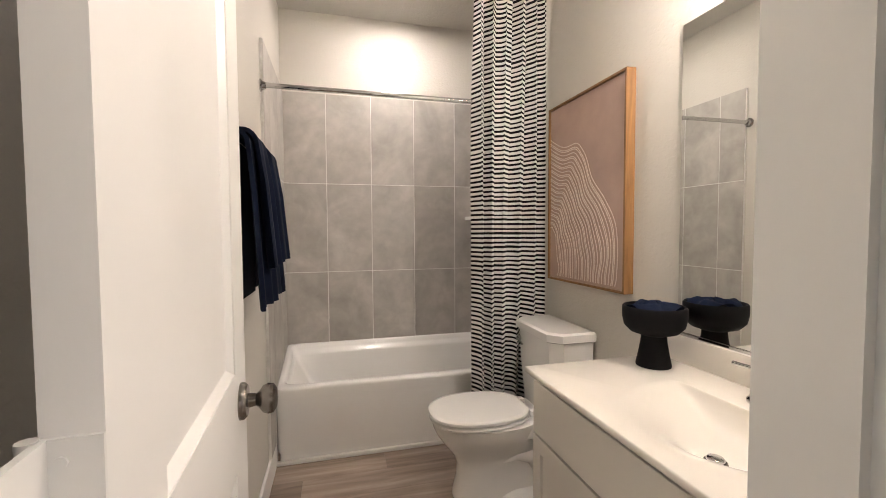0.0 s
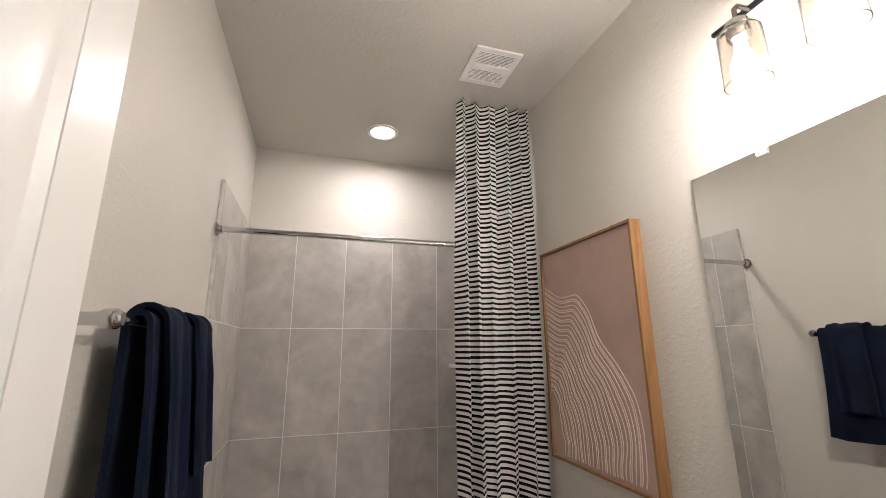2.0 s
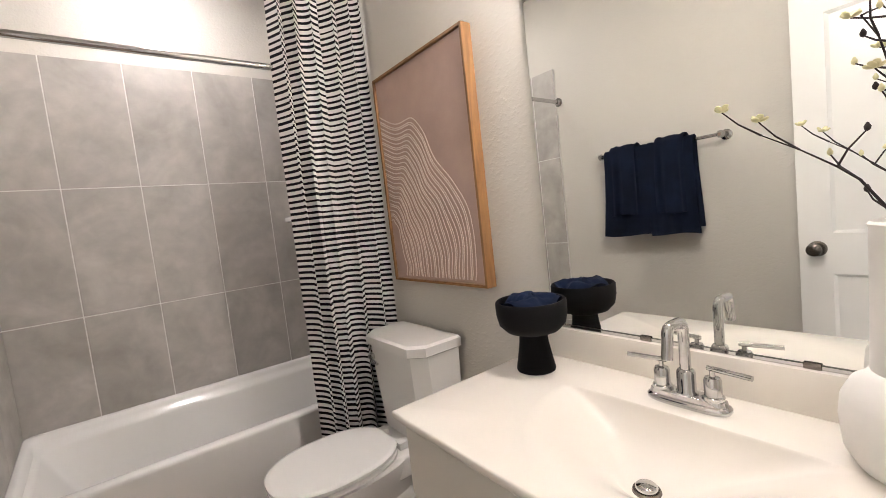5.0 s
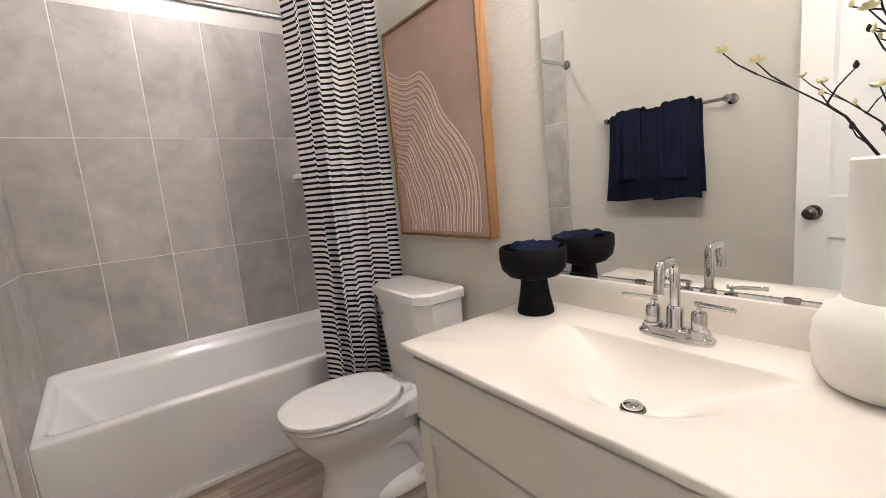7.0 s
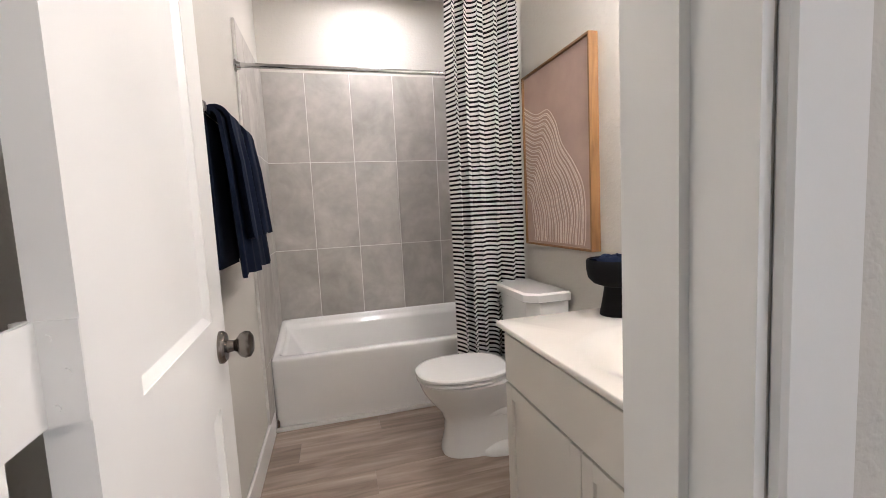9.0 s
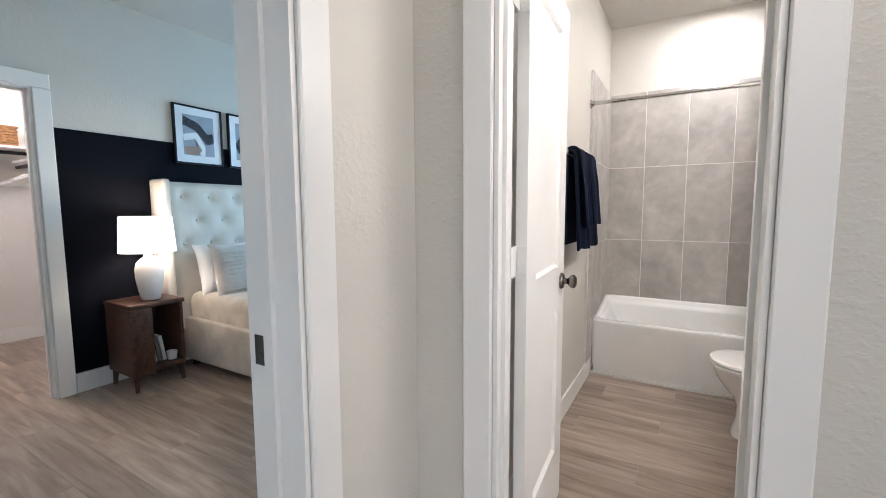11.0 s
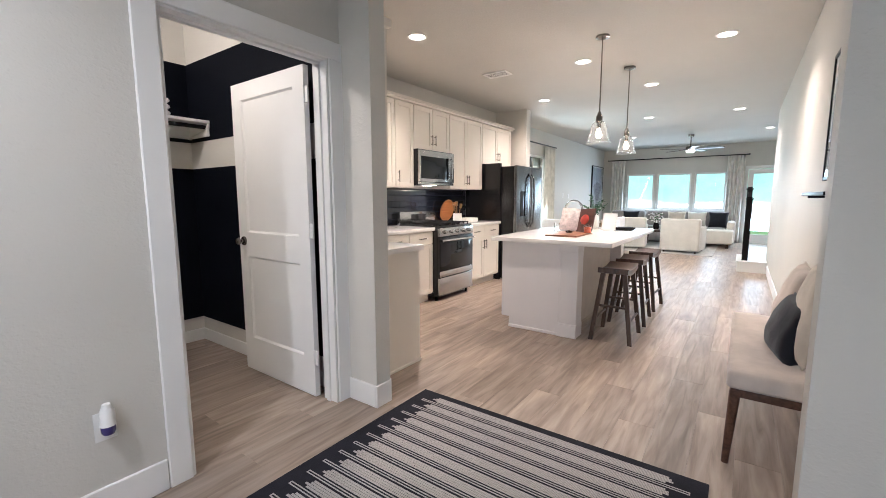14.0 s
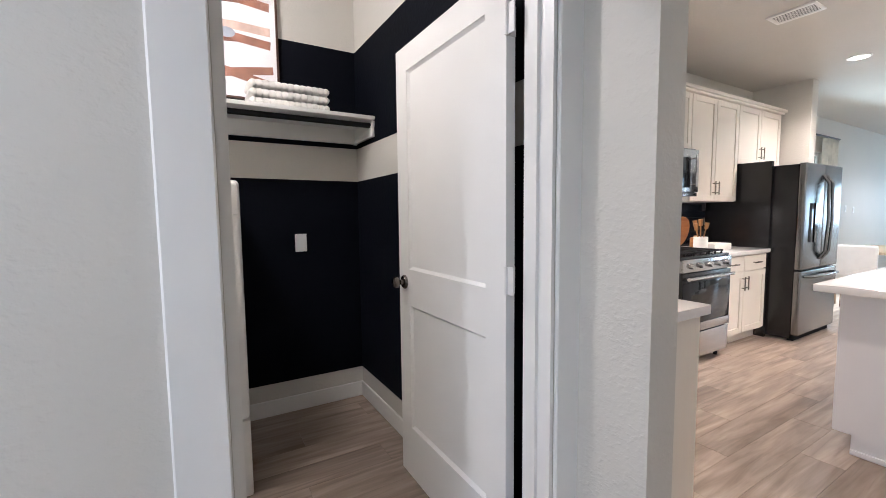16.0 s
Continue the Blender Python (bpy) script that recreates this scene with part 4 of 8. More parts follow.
def faucet():
    z = 0.8175
    x = 1.396
    f = thing("faucet", "polished chrome centerset faucet with two lever handles", "faucet", (x, 0.790, z))
    part("base_plate", loft(bmesh.new(), [superring(0, 0, a, r, s, 3, 48) for a, r, s in ((0, 0.027, 0.081), (0.003, 0.029, 0.083), (0.010, 0.029, 0.083), (0.014, 0.026, 0.080), (0.016, 0.0235, 0.077), (0.024, 0.022, 0.075), (0.026, 0.019, 0.072))]), M_CHROME, f, "", 40)
    bm = L([(0.0215, 0.024), (0.0215, 0.030), (0.0185, 0.033), (0.0185, 0.072), (0.016, 0.077), (0.0125, 0.079), (0.0, 0.079)], seg=28)
    pts = [(0, 0, 0.07), (0, 0, 0.11), (0, 0, 0.152)]
    pts += [(-0.022 + 0.022 * math.cos(a), 0, 0.162 + 0.022 * math.sin(a)) for a in np.linspace(0.2, math.pi / 2, 6)]
    pts += [(-0.060 + 0.012 * math.cos(a), 0, 0.162 + 0.022 * math.sin(a)) for a in np.linspace(math.pi / 2, math.pi - 0.1, 6)]
    pts += [(-0.075, 0, 0.145), (-0.079, 0, 0.122)]
    tube(bm, pts, 0.0112, 20)
    part("spout", bm, M_CHROME, f, "", 45)
    for s in (-1, 1):
        y = s * 0.0508
        h = part("handle", L([(0.0205, 0.024), (0.0215, 0.028), (0.0205, 0.032), (0.0165, 0.034), (0.0165, 0.066), (0.0135, 0.072), (0.0055, 0.074), (0.0050, 0.086), (0, 0.086)], (0, y, 0), seg=24), M_CHROME, f, "", 40)
        part("lever", R((0.004, y - s * 0.010, 0.0885), (-0.010, y + s * 0.072, 0.0895), 0.0056, seg=14), M_CHROME, h)


faucet()


def wall_mirror():
    t = thing("wall_mirror", "large frameless bathroom mirror above the vanity", "mirror", (BX, 0.75, 0.92))
    part("pane", B(BX - 0.007, BX - 0.001, 0.345, 1.212, 0.918, 1.962, bevel=0.0012, seg=1), M_MIRROR, t, "", 0, True)
    part("channel", B(BX - 0.010, BX - 0.0005, 0.345, 1.205, 0.909, 0.917), M_CHROME, t, "metal channel", 0, True)
    for y, z0, z1 in ((1.00, 1.945, 1.968), (0.50, 1.945, 1.968), (0.92, 0.908, 0.922), (0.60, 0.908, 0.922)):
        part("clip", B(BX - 0.013, BX - 0.0072, y - 0.014, y + 0.014, z0, z1, bevel=0.003), M_PLASTIC if z0 > 1 else M_NICKEL, t, "small mirror clip", 30, True)


wall_mirror()


def line_art():
    t = thing("framed_canvas", "blush canvas with cream wavy lines in oak frame", "picture", (BX, 1.765, 1.02))
    y0, y1, z0, z1, x = 1.443, 2.060, 1.012, 1.910, BX - 0.002
    k = Mat("blush_canvas", (0.46, 0.33, 0.275), 0.85)
    k.vary(k.noise(5, 5), 0.10)
    k.bump(k.noise(500, 2), 0.3, 0.001)
    part("canvas", B(x - 0.034, x - 0.004, y0 + 0.012, y1 - 0.012, z0 + 0.012, z1 - 0.012), k.m, t, "", 0, True)
    for a, b, c, d in ((y0, y0 + 0.011, z0, z1), (y1 - 0.011, y1, z0, z1), (y0 + 0.011, y1 - 0.011, z0, z0 + 0.011), (y0 + 0.011, y1 - 0.011, z1 - 0.011, z1)):
        part("frame_bar", B(x - 0.044, x, a, b, c, d, bevel=0.001, seg=1), M_OAK, t, "oak strip", 0, True)
    ink = plain("cream_ink", (0.74, 0.63, 0.55), 0.8)
    yl, zl, W, Hh = y1 - 0.012, z0 + 0.012, (y1 - y0 - 0.024), (z1 - z0 - 0.024)
    outer = ((-0.12, 0.85), (0.0, 0.83), (0.22, 0.76), (0.42, 0.755), (0.53, 0.68), (0.64, 0.54), (0.79, 0.43), (0.90, 0.30), (0.945, 0.17), (0.925, 0.06), (0.915, 0.002), (0.91, -0.1))
    inner = ((-0.05, 0.29), (0.0, 0.30), (0.03, 0.30), (0.06, 0.285), (0.085, 0.26), (0.105, 0.22), (0.118, 0.17), (0.128, 0.12), (0.135, 0.08), (0.14, 0.04), (0.142, 0.002), (0.143, -0.1))
    for i in range(31):
        s = (i + 0.25 * math.sin(2.1 * i)) / 30.0
        key = [(a[0] + (b[0] - a[0]) * s, a[1] + (b[1] - a[1]) * s) for a, b in zip(outer, inner)]
        pts = []
        for k in range(1, len(key) - 2):
            p0, p1, p2, p3 = (Vector(q) for q in key[k - 1:k + 3])
            for m in range(6):
                a = m / 6
                q = 0.5 * ((2 * p1) + (p2 - p0) * a + (2 * p0 - 5 * p1 + 4 * p2 - p3) * a * a + (3 * p1 - p0 - 3 * p2 + p3) * a ** 3)
                wob = 0.022 * noise.noise((0.8 * (k + a), 4.0 * s, 0.7))
                pts.append((x - 0.0355, yl - max(0.003, q.x + wob) * W, zl + max(0.002, q.y) * Hh))
        bm = bmesh.new()
        w = 0.0022
        vs = []
        for j, p in enumerate(pts):
            q0, q1 = pts[max(j - 1, 0)], pts[min(j + 1, len(pts) - 1)]
            d = Vector((0, q1[1] - q0[1], q1[2] - q0[2])).normalized()
            n = Vector((0, -d.z, d.y)) * w
            vs.append([bm.verts.new(Vector(p) + n + Vector((dx, 0, 0))) for dx in (0.0, 0.0012)] + [bm.verts.new(Vector(p) - n + Vector((dx, 0, 0))) for dx in (0.0012, 0.0)])
        for a, b in zip(vs, vs[1:]):
            for m in range(4):
                bm.faces.new((a[m], a[(m + 1) % 4], b[(m + 1) % 4], b[m]))
        part("painted_line", bm, ink, t, "", 0, True)


line_art()


def pedestal_bowl():
    at = (1.365, 1.180, 0.8175)
    t = thing("pedestal_bowl", "matte black footed bowl on the vanity", "bowl", at)
    part("bowl", L([(0.0, 0.140), (0.060, 0.142), (0.082, 0.155), (0.090, 0.178), (0.090, 0.200), (0.095, 0.201), (0.099, 0.196), (0.099, 0.165), (0.093, 0.135), (0.074, 0.115), (0.048, 0.106), (0.036, 0.102), (0.0, 0.102)], seg=40), M_BLACK, t, "", 50)
    part("foot", L([(0.0, 0.0), (0.054, 0.0), (0.055, 0.004), (0.046, 0.05), (0.041, 0.08), (0.039, 0.103), (0.0, 0.103)], seg=36), M_BLACK, t, "", 50)
    bm = bmesh.new()

    def cloth(u, v):
        a, r = 2 * math.pi * u, 0.087 * (0.05 + 0.95 * v)
        h = 0.192 + 0.022 * (1 - v) + 0.016 * math.sin(3 * a + 5 * v) * v + 0.010 * noise.noise((math.cos(a) * 2 + 3 * v, math.sin(a) * 2, v * 3))
        return Vector((at[0] + r * math.cos(a), at[1] + r * math.sin(a), at[2] + h))

    sheet(bm, cloth, 48, 14)
    bmesh.ops.remove_doubles(bm, verts=bm.verts, dist=0.0004)
    k = fabric("blue_waffle_cloth", (0.006, 0.012, 0.032), 160, 0.4, 0.0)
    single("washcloth", bm, k, "dark blue washcloth crumpled in the black bowl", "washcloth", smooth=80)


pedestal_bowl()


def vase_and_branches():
    at = (1.372, 0.445, 0.8175)
    v = thing("vase", "tall matte white vase with a wide round base", "vase", at)
    part("body", L([(0.0, 0.0), (0.064, 0.0), (0.082, 0.005), (0.096, 0.030), (0.101, 0.075), (0.098, 0.108), (0.086, 0.134), (0.070, 0.146), (0.064, 0.156), (0.0, 0.156)], seg=48), M_CERAMIC, v, "", 60)
    part("neck", L([(0.0, 0.150), (0.0635, 0.150), (0.063, 0.158), (0.061, 0.250), (0.060, 0.372), (0.062, 0.378), (0.058, 0.382), (0.053, 0.374), (0.052, 0.20), (0.0, 0.19)], seg=48), M_CERAMIC, v, "", 60)
    b = thing("magnolia_branches", "bare dark branches with small cream blossoms and buds", "flowers", (at[0], at[1], at[2] + 0.20))
    bark = plain("dark_bark", (0.022, 0.014, 0.012), 0.8, 0, 0.3, 40)
    petal = plain("cream_petal", (0.72, 0.68, 0.40), 0.6, 0, 0.1, 30)
    rng = random.Random(11)
    ends = [(-0.10, 0.162, 0.335), (0.0, 0.06, 0.58), (-0.03, 0.05, 0.48), (0.02, 0.03, 0.70), (-0.03, -0.02, 0.72), (0.04, -0.05, 0.62), (-0.05, 0.03, 0.52)]
    for ex, ey, ez in ends:
        pts, n = [], 9
        for i in range(n):
            s = i / (n - 1)
            pts.append(Vector((ex * s ** 2.2, ey * s ** 2.4, ez * min(1.0, 1.35 * s - 0.35 * s * s))) + Vector([rng.uniform(-0.009, 0.009) for _ in range(3)]) * (1 if 0 < i else 0))
        stem = part("stem", T(pts, [0.0036 * (1 - 0.75 * i / (n - 1)) for i in range(n)], 8), bark, b, "", 80)
        for i in range(3, n):
            p = pts[i]
            tip = p + Vector((rng.uniform(-0.03, 0.03), rng.uniform(-0.04, 0.05), rng.uniform(0.0, 0.06)))
            part("twig", T([p, (p + tip) / 2 + Vector((0, 0.004, 0)), tip], [0.0017, 0.0014, 0.0010], 6), bark, stem, "", 80)
            if rng.random() < 0.26:
                bm = bmesh.new()
                for q in range(5):
                    a = 2 * math.pi * q / 5 + rng.random()
                    m = Matrix.Translation(tip) @ Matrix.Rotation(a, 4, "Z") @ Matrix.Rotation(radians(rng.uniform(35, 70)), 4, "X")
                    lathe(bm, [(0, 0), (0.005, 0.004), (0.0075, 0.010), (0.005, 0.016), (0, 0.018)], m=m @ Matrix.Diagonal((0.8, 0.4, 0.8, 1)), seg=8)
                part("blossom", bm, petal, stem, "cream blossom", 80)
            else:
                part("bud", L([(0, -0.003), (0.0035, 0.0), (0.004, 0.004), (0.0015, 0.009), (0, 0.010)], tuple(tip), seg=8), petal if rng.random() < 0.4 else bark, stem, "", 80)


vase_and_branches()


def vanity_light():
    t = thing("vanity_light", "dark nickel bath bar with clear glass shades", "wall lamp", (BX, 0.755, 2.30))
    part("back_plate", B(BX - 0.022, BX - 0.001, 0.695, 0.815, 2.24, 2.36, bevel=0.004), M_NICKEL, t, "", 40, True)
    part("bar", B(BX - 0.075, BX - 0.063, 0.485, 1.025, 2.296, 2.308, bevel=0.002), M_BLACKMETAL, t, "", 40, True)
    part("arm", B(BX - 0.064, BX - 0.02, 0.745, 0.765, 2.296, 2.308), M_NICKEL, t, "", 40, True)
    for i in range(3):
        y = 0.923 - 0.18 * i
        x = 1.375
        part("arm", T([(BX - 0.069, y, 2.300), (x + 0.012, y, 2.298), (x, y, 2.285), (x, y, 2.244)], 0.006, 10), M_NICKEL, t, "", 40, True)
        part("socket", L([(0, 0.052), (0.024, 0.050), (0.027, 0.044), (0.027, 0.006), (0.022, 0.0), (0, 0.0)], (x, y, 2.197), seg=24), M_CHROME, t, "", 40, True)
        sh = part("shade", L([(0.028, 0.078), (0.040, 0.076), (0.047, 0.066), (0.049, -0.070), (0.047, -0.070), (0.045, 0.064), (0.038, 0.073), (0.028, 0.075)], (x, y, 2.147), seg=32), M_THINGLASS, t, "clear glass shade", 60, True)
        sh.visible_shadow = False
        bl = part("bulb", L([(0, 0.075), (0.013, 0.072), (0.014, 0.045), (0.028, 0.012), (0.030, -0.010), (0.022, -0.028), (0, -0.036)], (x, y, 2.122), seg=20), M_BULB, t, "lit bulb", 60, True)
        bl.visible_shadow = False


vanity_light()


def downlight(x, y, r=0.075, group="ceiling downlights"):
    d = thing("downlight", "white recessed ceiling light, switched on", "ceiling light", (x, y, H), group=group)
    part("trim_ring", L([(r, -0.001), (r + 0.018, -0.001), (r + 0.016, -0.006), (r, -0.010), (r - 0.006, -0.004)], seg=32), M_PLASTIC, d, "", 40)
    e = part("lens", L([(0, -0.004), (r - 0.004, -0.004), (r - 0.004, -0.0015), (0, -0.0015)], seg=32), M_LENS, d, "lit lens", 0)
    e.visible_shadow = False
    return d


_first = downlight(0.747, 2.575)
for _x, _y in CANS + [(1.0, -0.15)]:
    copy_thing(_first, pose(_x, _y, H))


def slatted_vent(name, label, category, x0, x1, y0, y1, n, along_x=True, band=False):
    v = thing(name, label, category, ((x0 + x1) / 2, (y0 + y1) / 2, H))
    w = 0.022
    part("frame", box(box(box(B(x0, x1, y0, y0 + w, H - 0.012, H - 0.001, bevel=0.003), x0, x1, y1 - w, y1, H - 0.012, H - 0.001, 0.003), x0, x0 + w, y0 + w, y1 - w, H - 0.012, H - 0.001), x1 - w, x1, y0 + w, y1 - w, H - 0.012, H - 0.001), M_PLASTIC, v, "", 30, True)
    # black sheet stands in for the shaded hollow behind the slats
    part("backing", B(x0 + w, x1 - w, y0 + w, y1 - w, H - 0.003, H - 0.0015), M_DARK, v, "black sheet painted as the shade behind the slats", 0, True)
    hw = (0.23 if band else 0.16) * ((y1 - y0) if along_x else (x1 - x0)) / n
    for i in range(n):
        s = (i + 0.5) / n
        if band and 0.40 < s < 0.60:
            continue
        if along_x:
            y = y0 + w + (y1 - y0 - 2 * w) * s
            q = B(x0 + w, x1 - w, y - hw, y + hw, H - 0.0105, H - 0.0088)
        else:
            x = x0 + w + (x1 - x0 - 2 * w) * s
            q = B(x - hw, x + hw, y0 + w, y1 - w, H - 0.0105, H - 0.0088)
        part("slat", q, M_PLASTIC, v, "", 0, True)
    if band:
        ym = (y0 + y1) / 2
        part("band", B(x0 + w, x1 - w, ym - 0.020, ym + 0.020, H - 0.014, H - 0.003, bevel=0.003), M_PLASTIC, v, "", 30, True)


slatted_vent("exhaust_fan", "white bathroom exhaust fan grille in the ceiling", "fan", 1.022, 1.240, 1.722, 1.965, 22, True, True)


# ---- foyer ----
def rug():
    x0, x1, y0, y1 = -1.252, 1.15, -3.47, -1.88
    t = thing("area_rug", "black flatweave rug with cream dashed stripes", "rug", (-0.05, -2.68, 0))
    k = fabric("black_rug_weave", (0.014, 0.014, 0.020), 260, 0.3, 0.05)
    kc = Mat("cream_rug_yarn", (0.50, 0.47, 0.44), 0.95, 0, 0.1)
    rungs = kc.n("ShaderNodeTexWave")
    rungs.bands_direction = "Y"
    rungs.inputs["Scale"].default_value, rungs.inputs["Distortion"].default_value, rungs.inputs["Detail"].default_value = 55, 1.0, 2
    kc.link(kc.coords(), rungs.inputs[0])
    dash = kc.ramp(rungs.outputs["Fac"], [(0.05, (0.26, 0.245, 0.24)), (0.55, (0.46, 0.435, 0.41))])
    kc.link(dash, kc.b.inputs["Base Color"])
    kc.bump(kc.noise(260, 2), 0.5, 0.0015)
    c = kc.m
    part("weave", B(x0, x1, y0, y1, 0.0, 0.009, bevel=0.003), k, t, "", 0, True)
    rng = random.Random(4)
    x = x0 + 0.050

    def stripe(a, b, w, inset):
        p, q = y0 + inset + rng.uniform(0, 0.012), y1 - inset - rng.uniform(0, 0.012)
        part("stripe", B(a, a + w, p, q, 0.0088, 0.0104), c, t, "", 0, True)
        return p, q

    while x < x1 - 0.06:
        # one repeat: a broad ribbed band, then a looped finger that runs further out
        for k in range(4):
            stripe(x + 0.0138 * k, 0, 0.0112, 0.150 - 0.012 * (k % 3))
        p, q = stripe(x + 0.062, 0, 0.0055, 0.060)
        part("stripe", B(x + 0.0765, x + 0.082, p, q, 0.0088, 0.0104), c, t, "", 0, True)
        for e, d in ((p, 1), (q, -1)):
            part("stripe_loop", B(x + 0.0677, x + 0.0763, min(e, e + 0.006 * d), max(e, e + 0.006 * d), 0.0088, 0.0104), c, t, "", 0, True)
        x += 0.0945


rug()


def outlet(name, axis, plane, out, u, z, label, w=0.072, h=0.115, kind="outlet"):
    def bx(d0, d1, a, b, c, d, bev=0.0):
        lo, hi = sorted((plane + out * d0, plane + out * d1))
        return B(*((u + a, u + b, lo, hi) if axis == "y" else (lo, hi, u + a, u + b)), z + c, z + d, bevel=bev)

    at = (u, plane, z) if axis == "y" else (plane, u, z)
    t = thing(name, label, kind, at)
    part("plate", bx(0.0005, 0.006, -w / 2, w / 2, -h / 2, h / 2, 0.002), M_PLASTIC, t, "", 30, True)
    if kind == "switch":
        part("rocker", bx(0.006, 0.010, -0.016, 0.016, -0.032, 0.032, 0.002), M_PLASTIC, t, "", 30, True)
    else:
        for c in (-0.028, 0.004):
            part("socket", bx(0.006, 0.0075, -0.017, 0.017, c, c + 0.026, 0.001), M_PLASTIC, t, "", 30, True)
    return t


outlet("wall_outlet", "y", -3.815, 1, 0.338, 0.385, "white wall outlet near the baseboard")
_a = thing("air_freshener", "white plug-in air freshener with violet oil", "air freshener", (0.338, -3.806, 0.40))
part("housing", L([(0.0, 0.065), (0.018, 0.064), (0.024, 0.05), (0.022, 0.02), (0.026, -0.005), (0.0, -0.005)], (0.338, -3.775, 0.405), seg=24), M_PLASTIC, _a, "", 50, True)
part("plug", B(0.325, 0.351, -3.806, -3.78, 0.39, 0.42, bevel=0.003), M_PLASTIC, _a, "", 50, True)
_oil = plain("violet_oil", (0.05, 0.04, 0.16), 0.1)
part("oil_bottle", L([(0, 0), (0.018, 0.001), (0.024, 0.012), (0.024, 0.034), (0, 0.036)], (0.338, -3.775, 0.364), seg=20), _oil, _a, "violet oil bottle", 50, True)
part("cap", L([(0.0, 0.016), (0.014, 0.015), (0.017, 0.0), (0.0, 0.0)], (0.338, -3.775, 0.470), seg=20), M_PLASTIC, _a, "", 50, True)


def framed_print(name, label, axis, plane, out, a, b, z0, z1, bar, depth, frame_mat, mat_w, build, group="", matmat=None):
    """A glazed print: frame bars, mount and a picture of plain shapes."""
    at = ((a + b) / 2, plane, z0) if axis == "y" else (plane, (a + b) / 2, z0)
    t = thing(name, label, "picture", at, group=group)

    def bx(d0, d1, p, q, c, d, bev=0.0):
        lo, hi = sorted((plane + out * d0, plane + out * d1))
        return B(*((p, q, lo, hi) if axis == "y" else (lo, hi, p, q)), c, d, bevel=bev, seg=1)

    for p, q, c, d in ((a, a + bar, z0, z1), (b - bar, b, z0, z1), (a + bar, b - bar, z0, z0 + bar), (a + bar, b - bar, z1 - bar, z1)):
        part("frame_bar", bx(0.001, depth, p, q, c, d, 0.001), frame_mat, t, "", 0, True)
    part("mount", bx(0.002, depth - 0.012, a + bar, b - bar, z0 + bar, z1 - bar), matmat or M_PAPER, t, "white mount", 0, True)
    ia, ib, ic, idd = a + bar + mat_w, b - bar - mat_w, z0 + bar + mat_w, z1 - bar - mat_w

    def shape(name_, pts, mat_, lift):
        """A flat painted shape; pts in 0..1 across the picture."""
        bm = bmesh.new()
        rows = []
        for d in (depth - 0.0118, depth - 0.0118 + 0.0006 * lift):
            rows.append([((ia + (ib - ia) * u, plane + out * d, ic + (idd - ic) * v) if axis == "y" else (plane + out * d, ia + (ib - ia) * u, ic + (idd - ic) * v)) for u, v in pts])
        loft(bm, rows)
        return part(name_, bm, mat_, t, "", 0, True)

    build(shape)
    g = part("glass", bx(depth - 0.006, depth - 0.004, a + bar, b - bar, z0 + bar, z1 - bar), M_GLASS, t, "clear glazing", 0, True)
    g.visible_shadow = False
    return t


def blob(cx, cy, rx, ry, wob=0.2, ph=0.0, n=36):
    out = []
    for i in range(n):
        a = 2 * math.pi * i / n
        r = 1 + wob * math.sin(3 * a + ph) + wob * 0.5 * math.sin(5 * a + 2 * ph)
        out.append((min(1, max(0, cx + rx * r * math.cos(a))), min(1, max(0, cy + ry * r * math.sin(a)))))
    return out


def ribbon(pts, w, n=28):
    """A band along a bent line through control points."""
    ps = [Vector((p[0], p[1])) for p in pts]
    cur = []
    for i in range(n):
        s = i / (n - 1) * (len(ps) - 1)
        k = min(int(s), len(ps) - 2)
        f = s - k
        f = f * f * (3 - 2 * f)
        cur.append(ps[k].lerp(ps[k + 1], f))
    up, dn = [], []
    for i, p in enumerate(cur):
        d = (cur[min(i + 1, n - 1)] - cur[max(i - 1, 0)]).normalized()
        q = Vector((-d.y, d.x)) * w / 2
        up.append(p + q)
        dn.append(p - q)
    return [(min(1, max(0, p.x)), min(1, max(0, p.y))) for p in up + dn[::-1]]


INK = plain("slate_ink", (0.085, 0.09, 0.115), 0.8, 0, 0.2, 20)
INK_NAVY = plain("navy_ink", (0.010, 0.012, 0.025), 0.8)
INK_GREY = plain("grey_ink", (0.30, 0.33, 0.38), 0.8, 0, 0.15, 14)
INK_TAN = plain("tan_ink", (0.30, 0.20, 0.15), 0.8, 0, 0.15, 14)
SQUARE = [(0, 0), (1, 0), (1, 1), (0, 1)]


def foyer_print(shape):
    shape("paper_ground", SQUARE, plain("warm_paper", (0.66, 0.63, 0.60), 0.8), 0.4)
    for i, (pts, w) in enumerate((([(0.40, 0.93), (0.46, 0.66), (0.42, 0.40), (0.50, 0.14)], 0.40), ([(0.16, 0.80), (0.20, 0.62), (0.14, 0.44)], 0.20),
                                  ([(0.80, 0.88), (0.84, 0.66), (0.76, 0.46), (0.84, 0.20)], 0.28), ([(0.22, 0.30), (0.34, 0.20), (0.60, 0.16)], 0.18))):
        shape("brush_stroke", ribbon(pts, w), INK, 1 + 0.3 * i)
    for i, (pts, w) in enumerate((([(0.28, 0.95), (0.34, 0.80), (0.26, 0.66), (0.36, 0.56)], 0.07), ([(0.58, 0.92), (0.56, 0.76), (0.70, 0.70), (0.72, 0.90)], 0.08),
                                  ([(0.30, 0.52), (0.48, 0.58), (0.66, 0.50), (0.62, 0.36)], 0.06), ([(0.30, 0.44), (0.36, 0.34), (0.28, 0.26)], 0.09), ([(0.66, 0.28), (0.78, 0.36), (0.90, 0.34)], 0.07))):
        shape("white_stroke", ribbon(pts, w), M_PAPER, 2.4 + 0.2 * i)


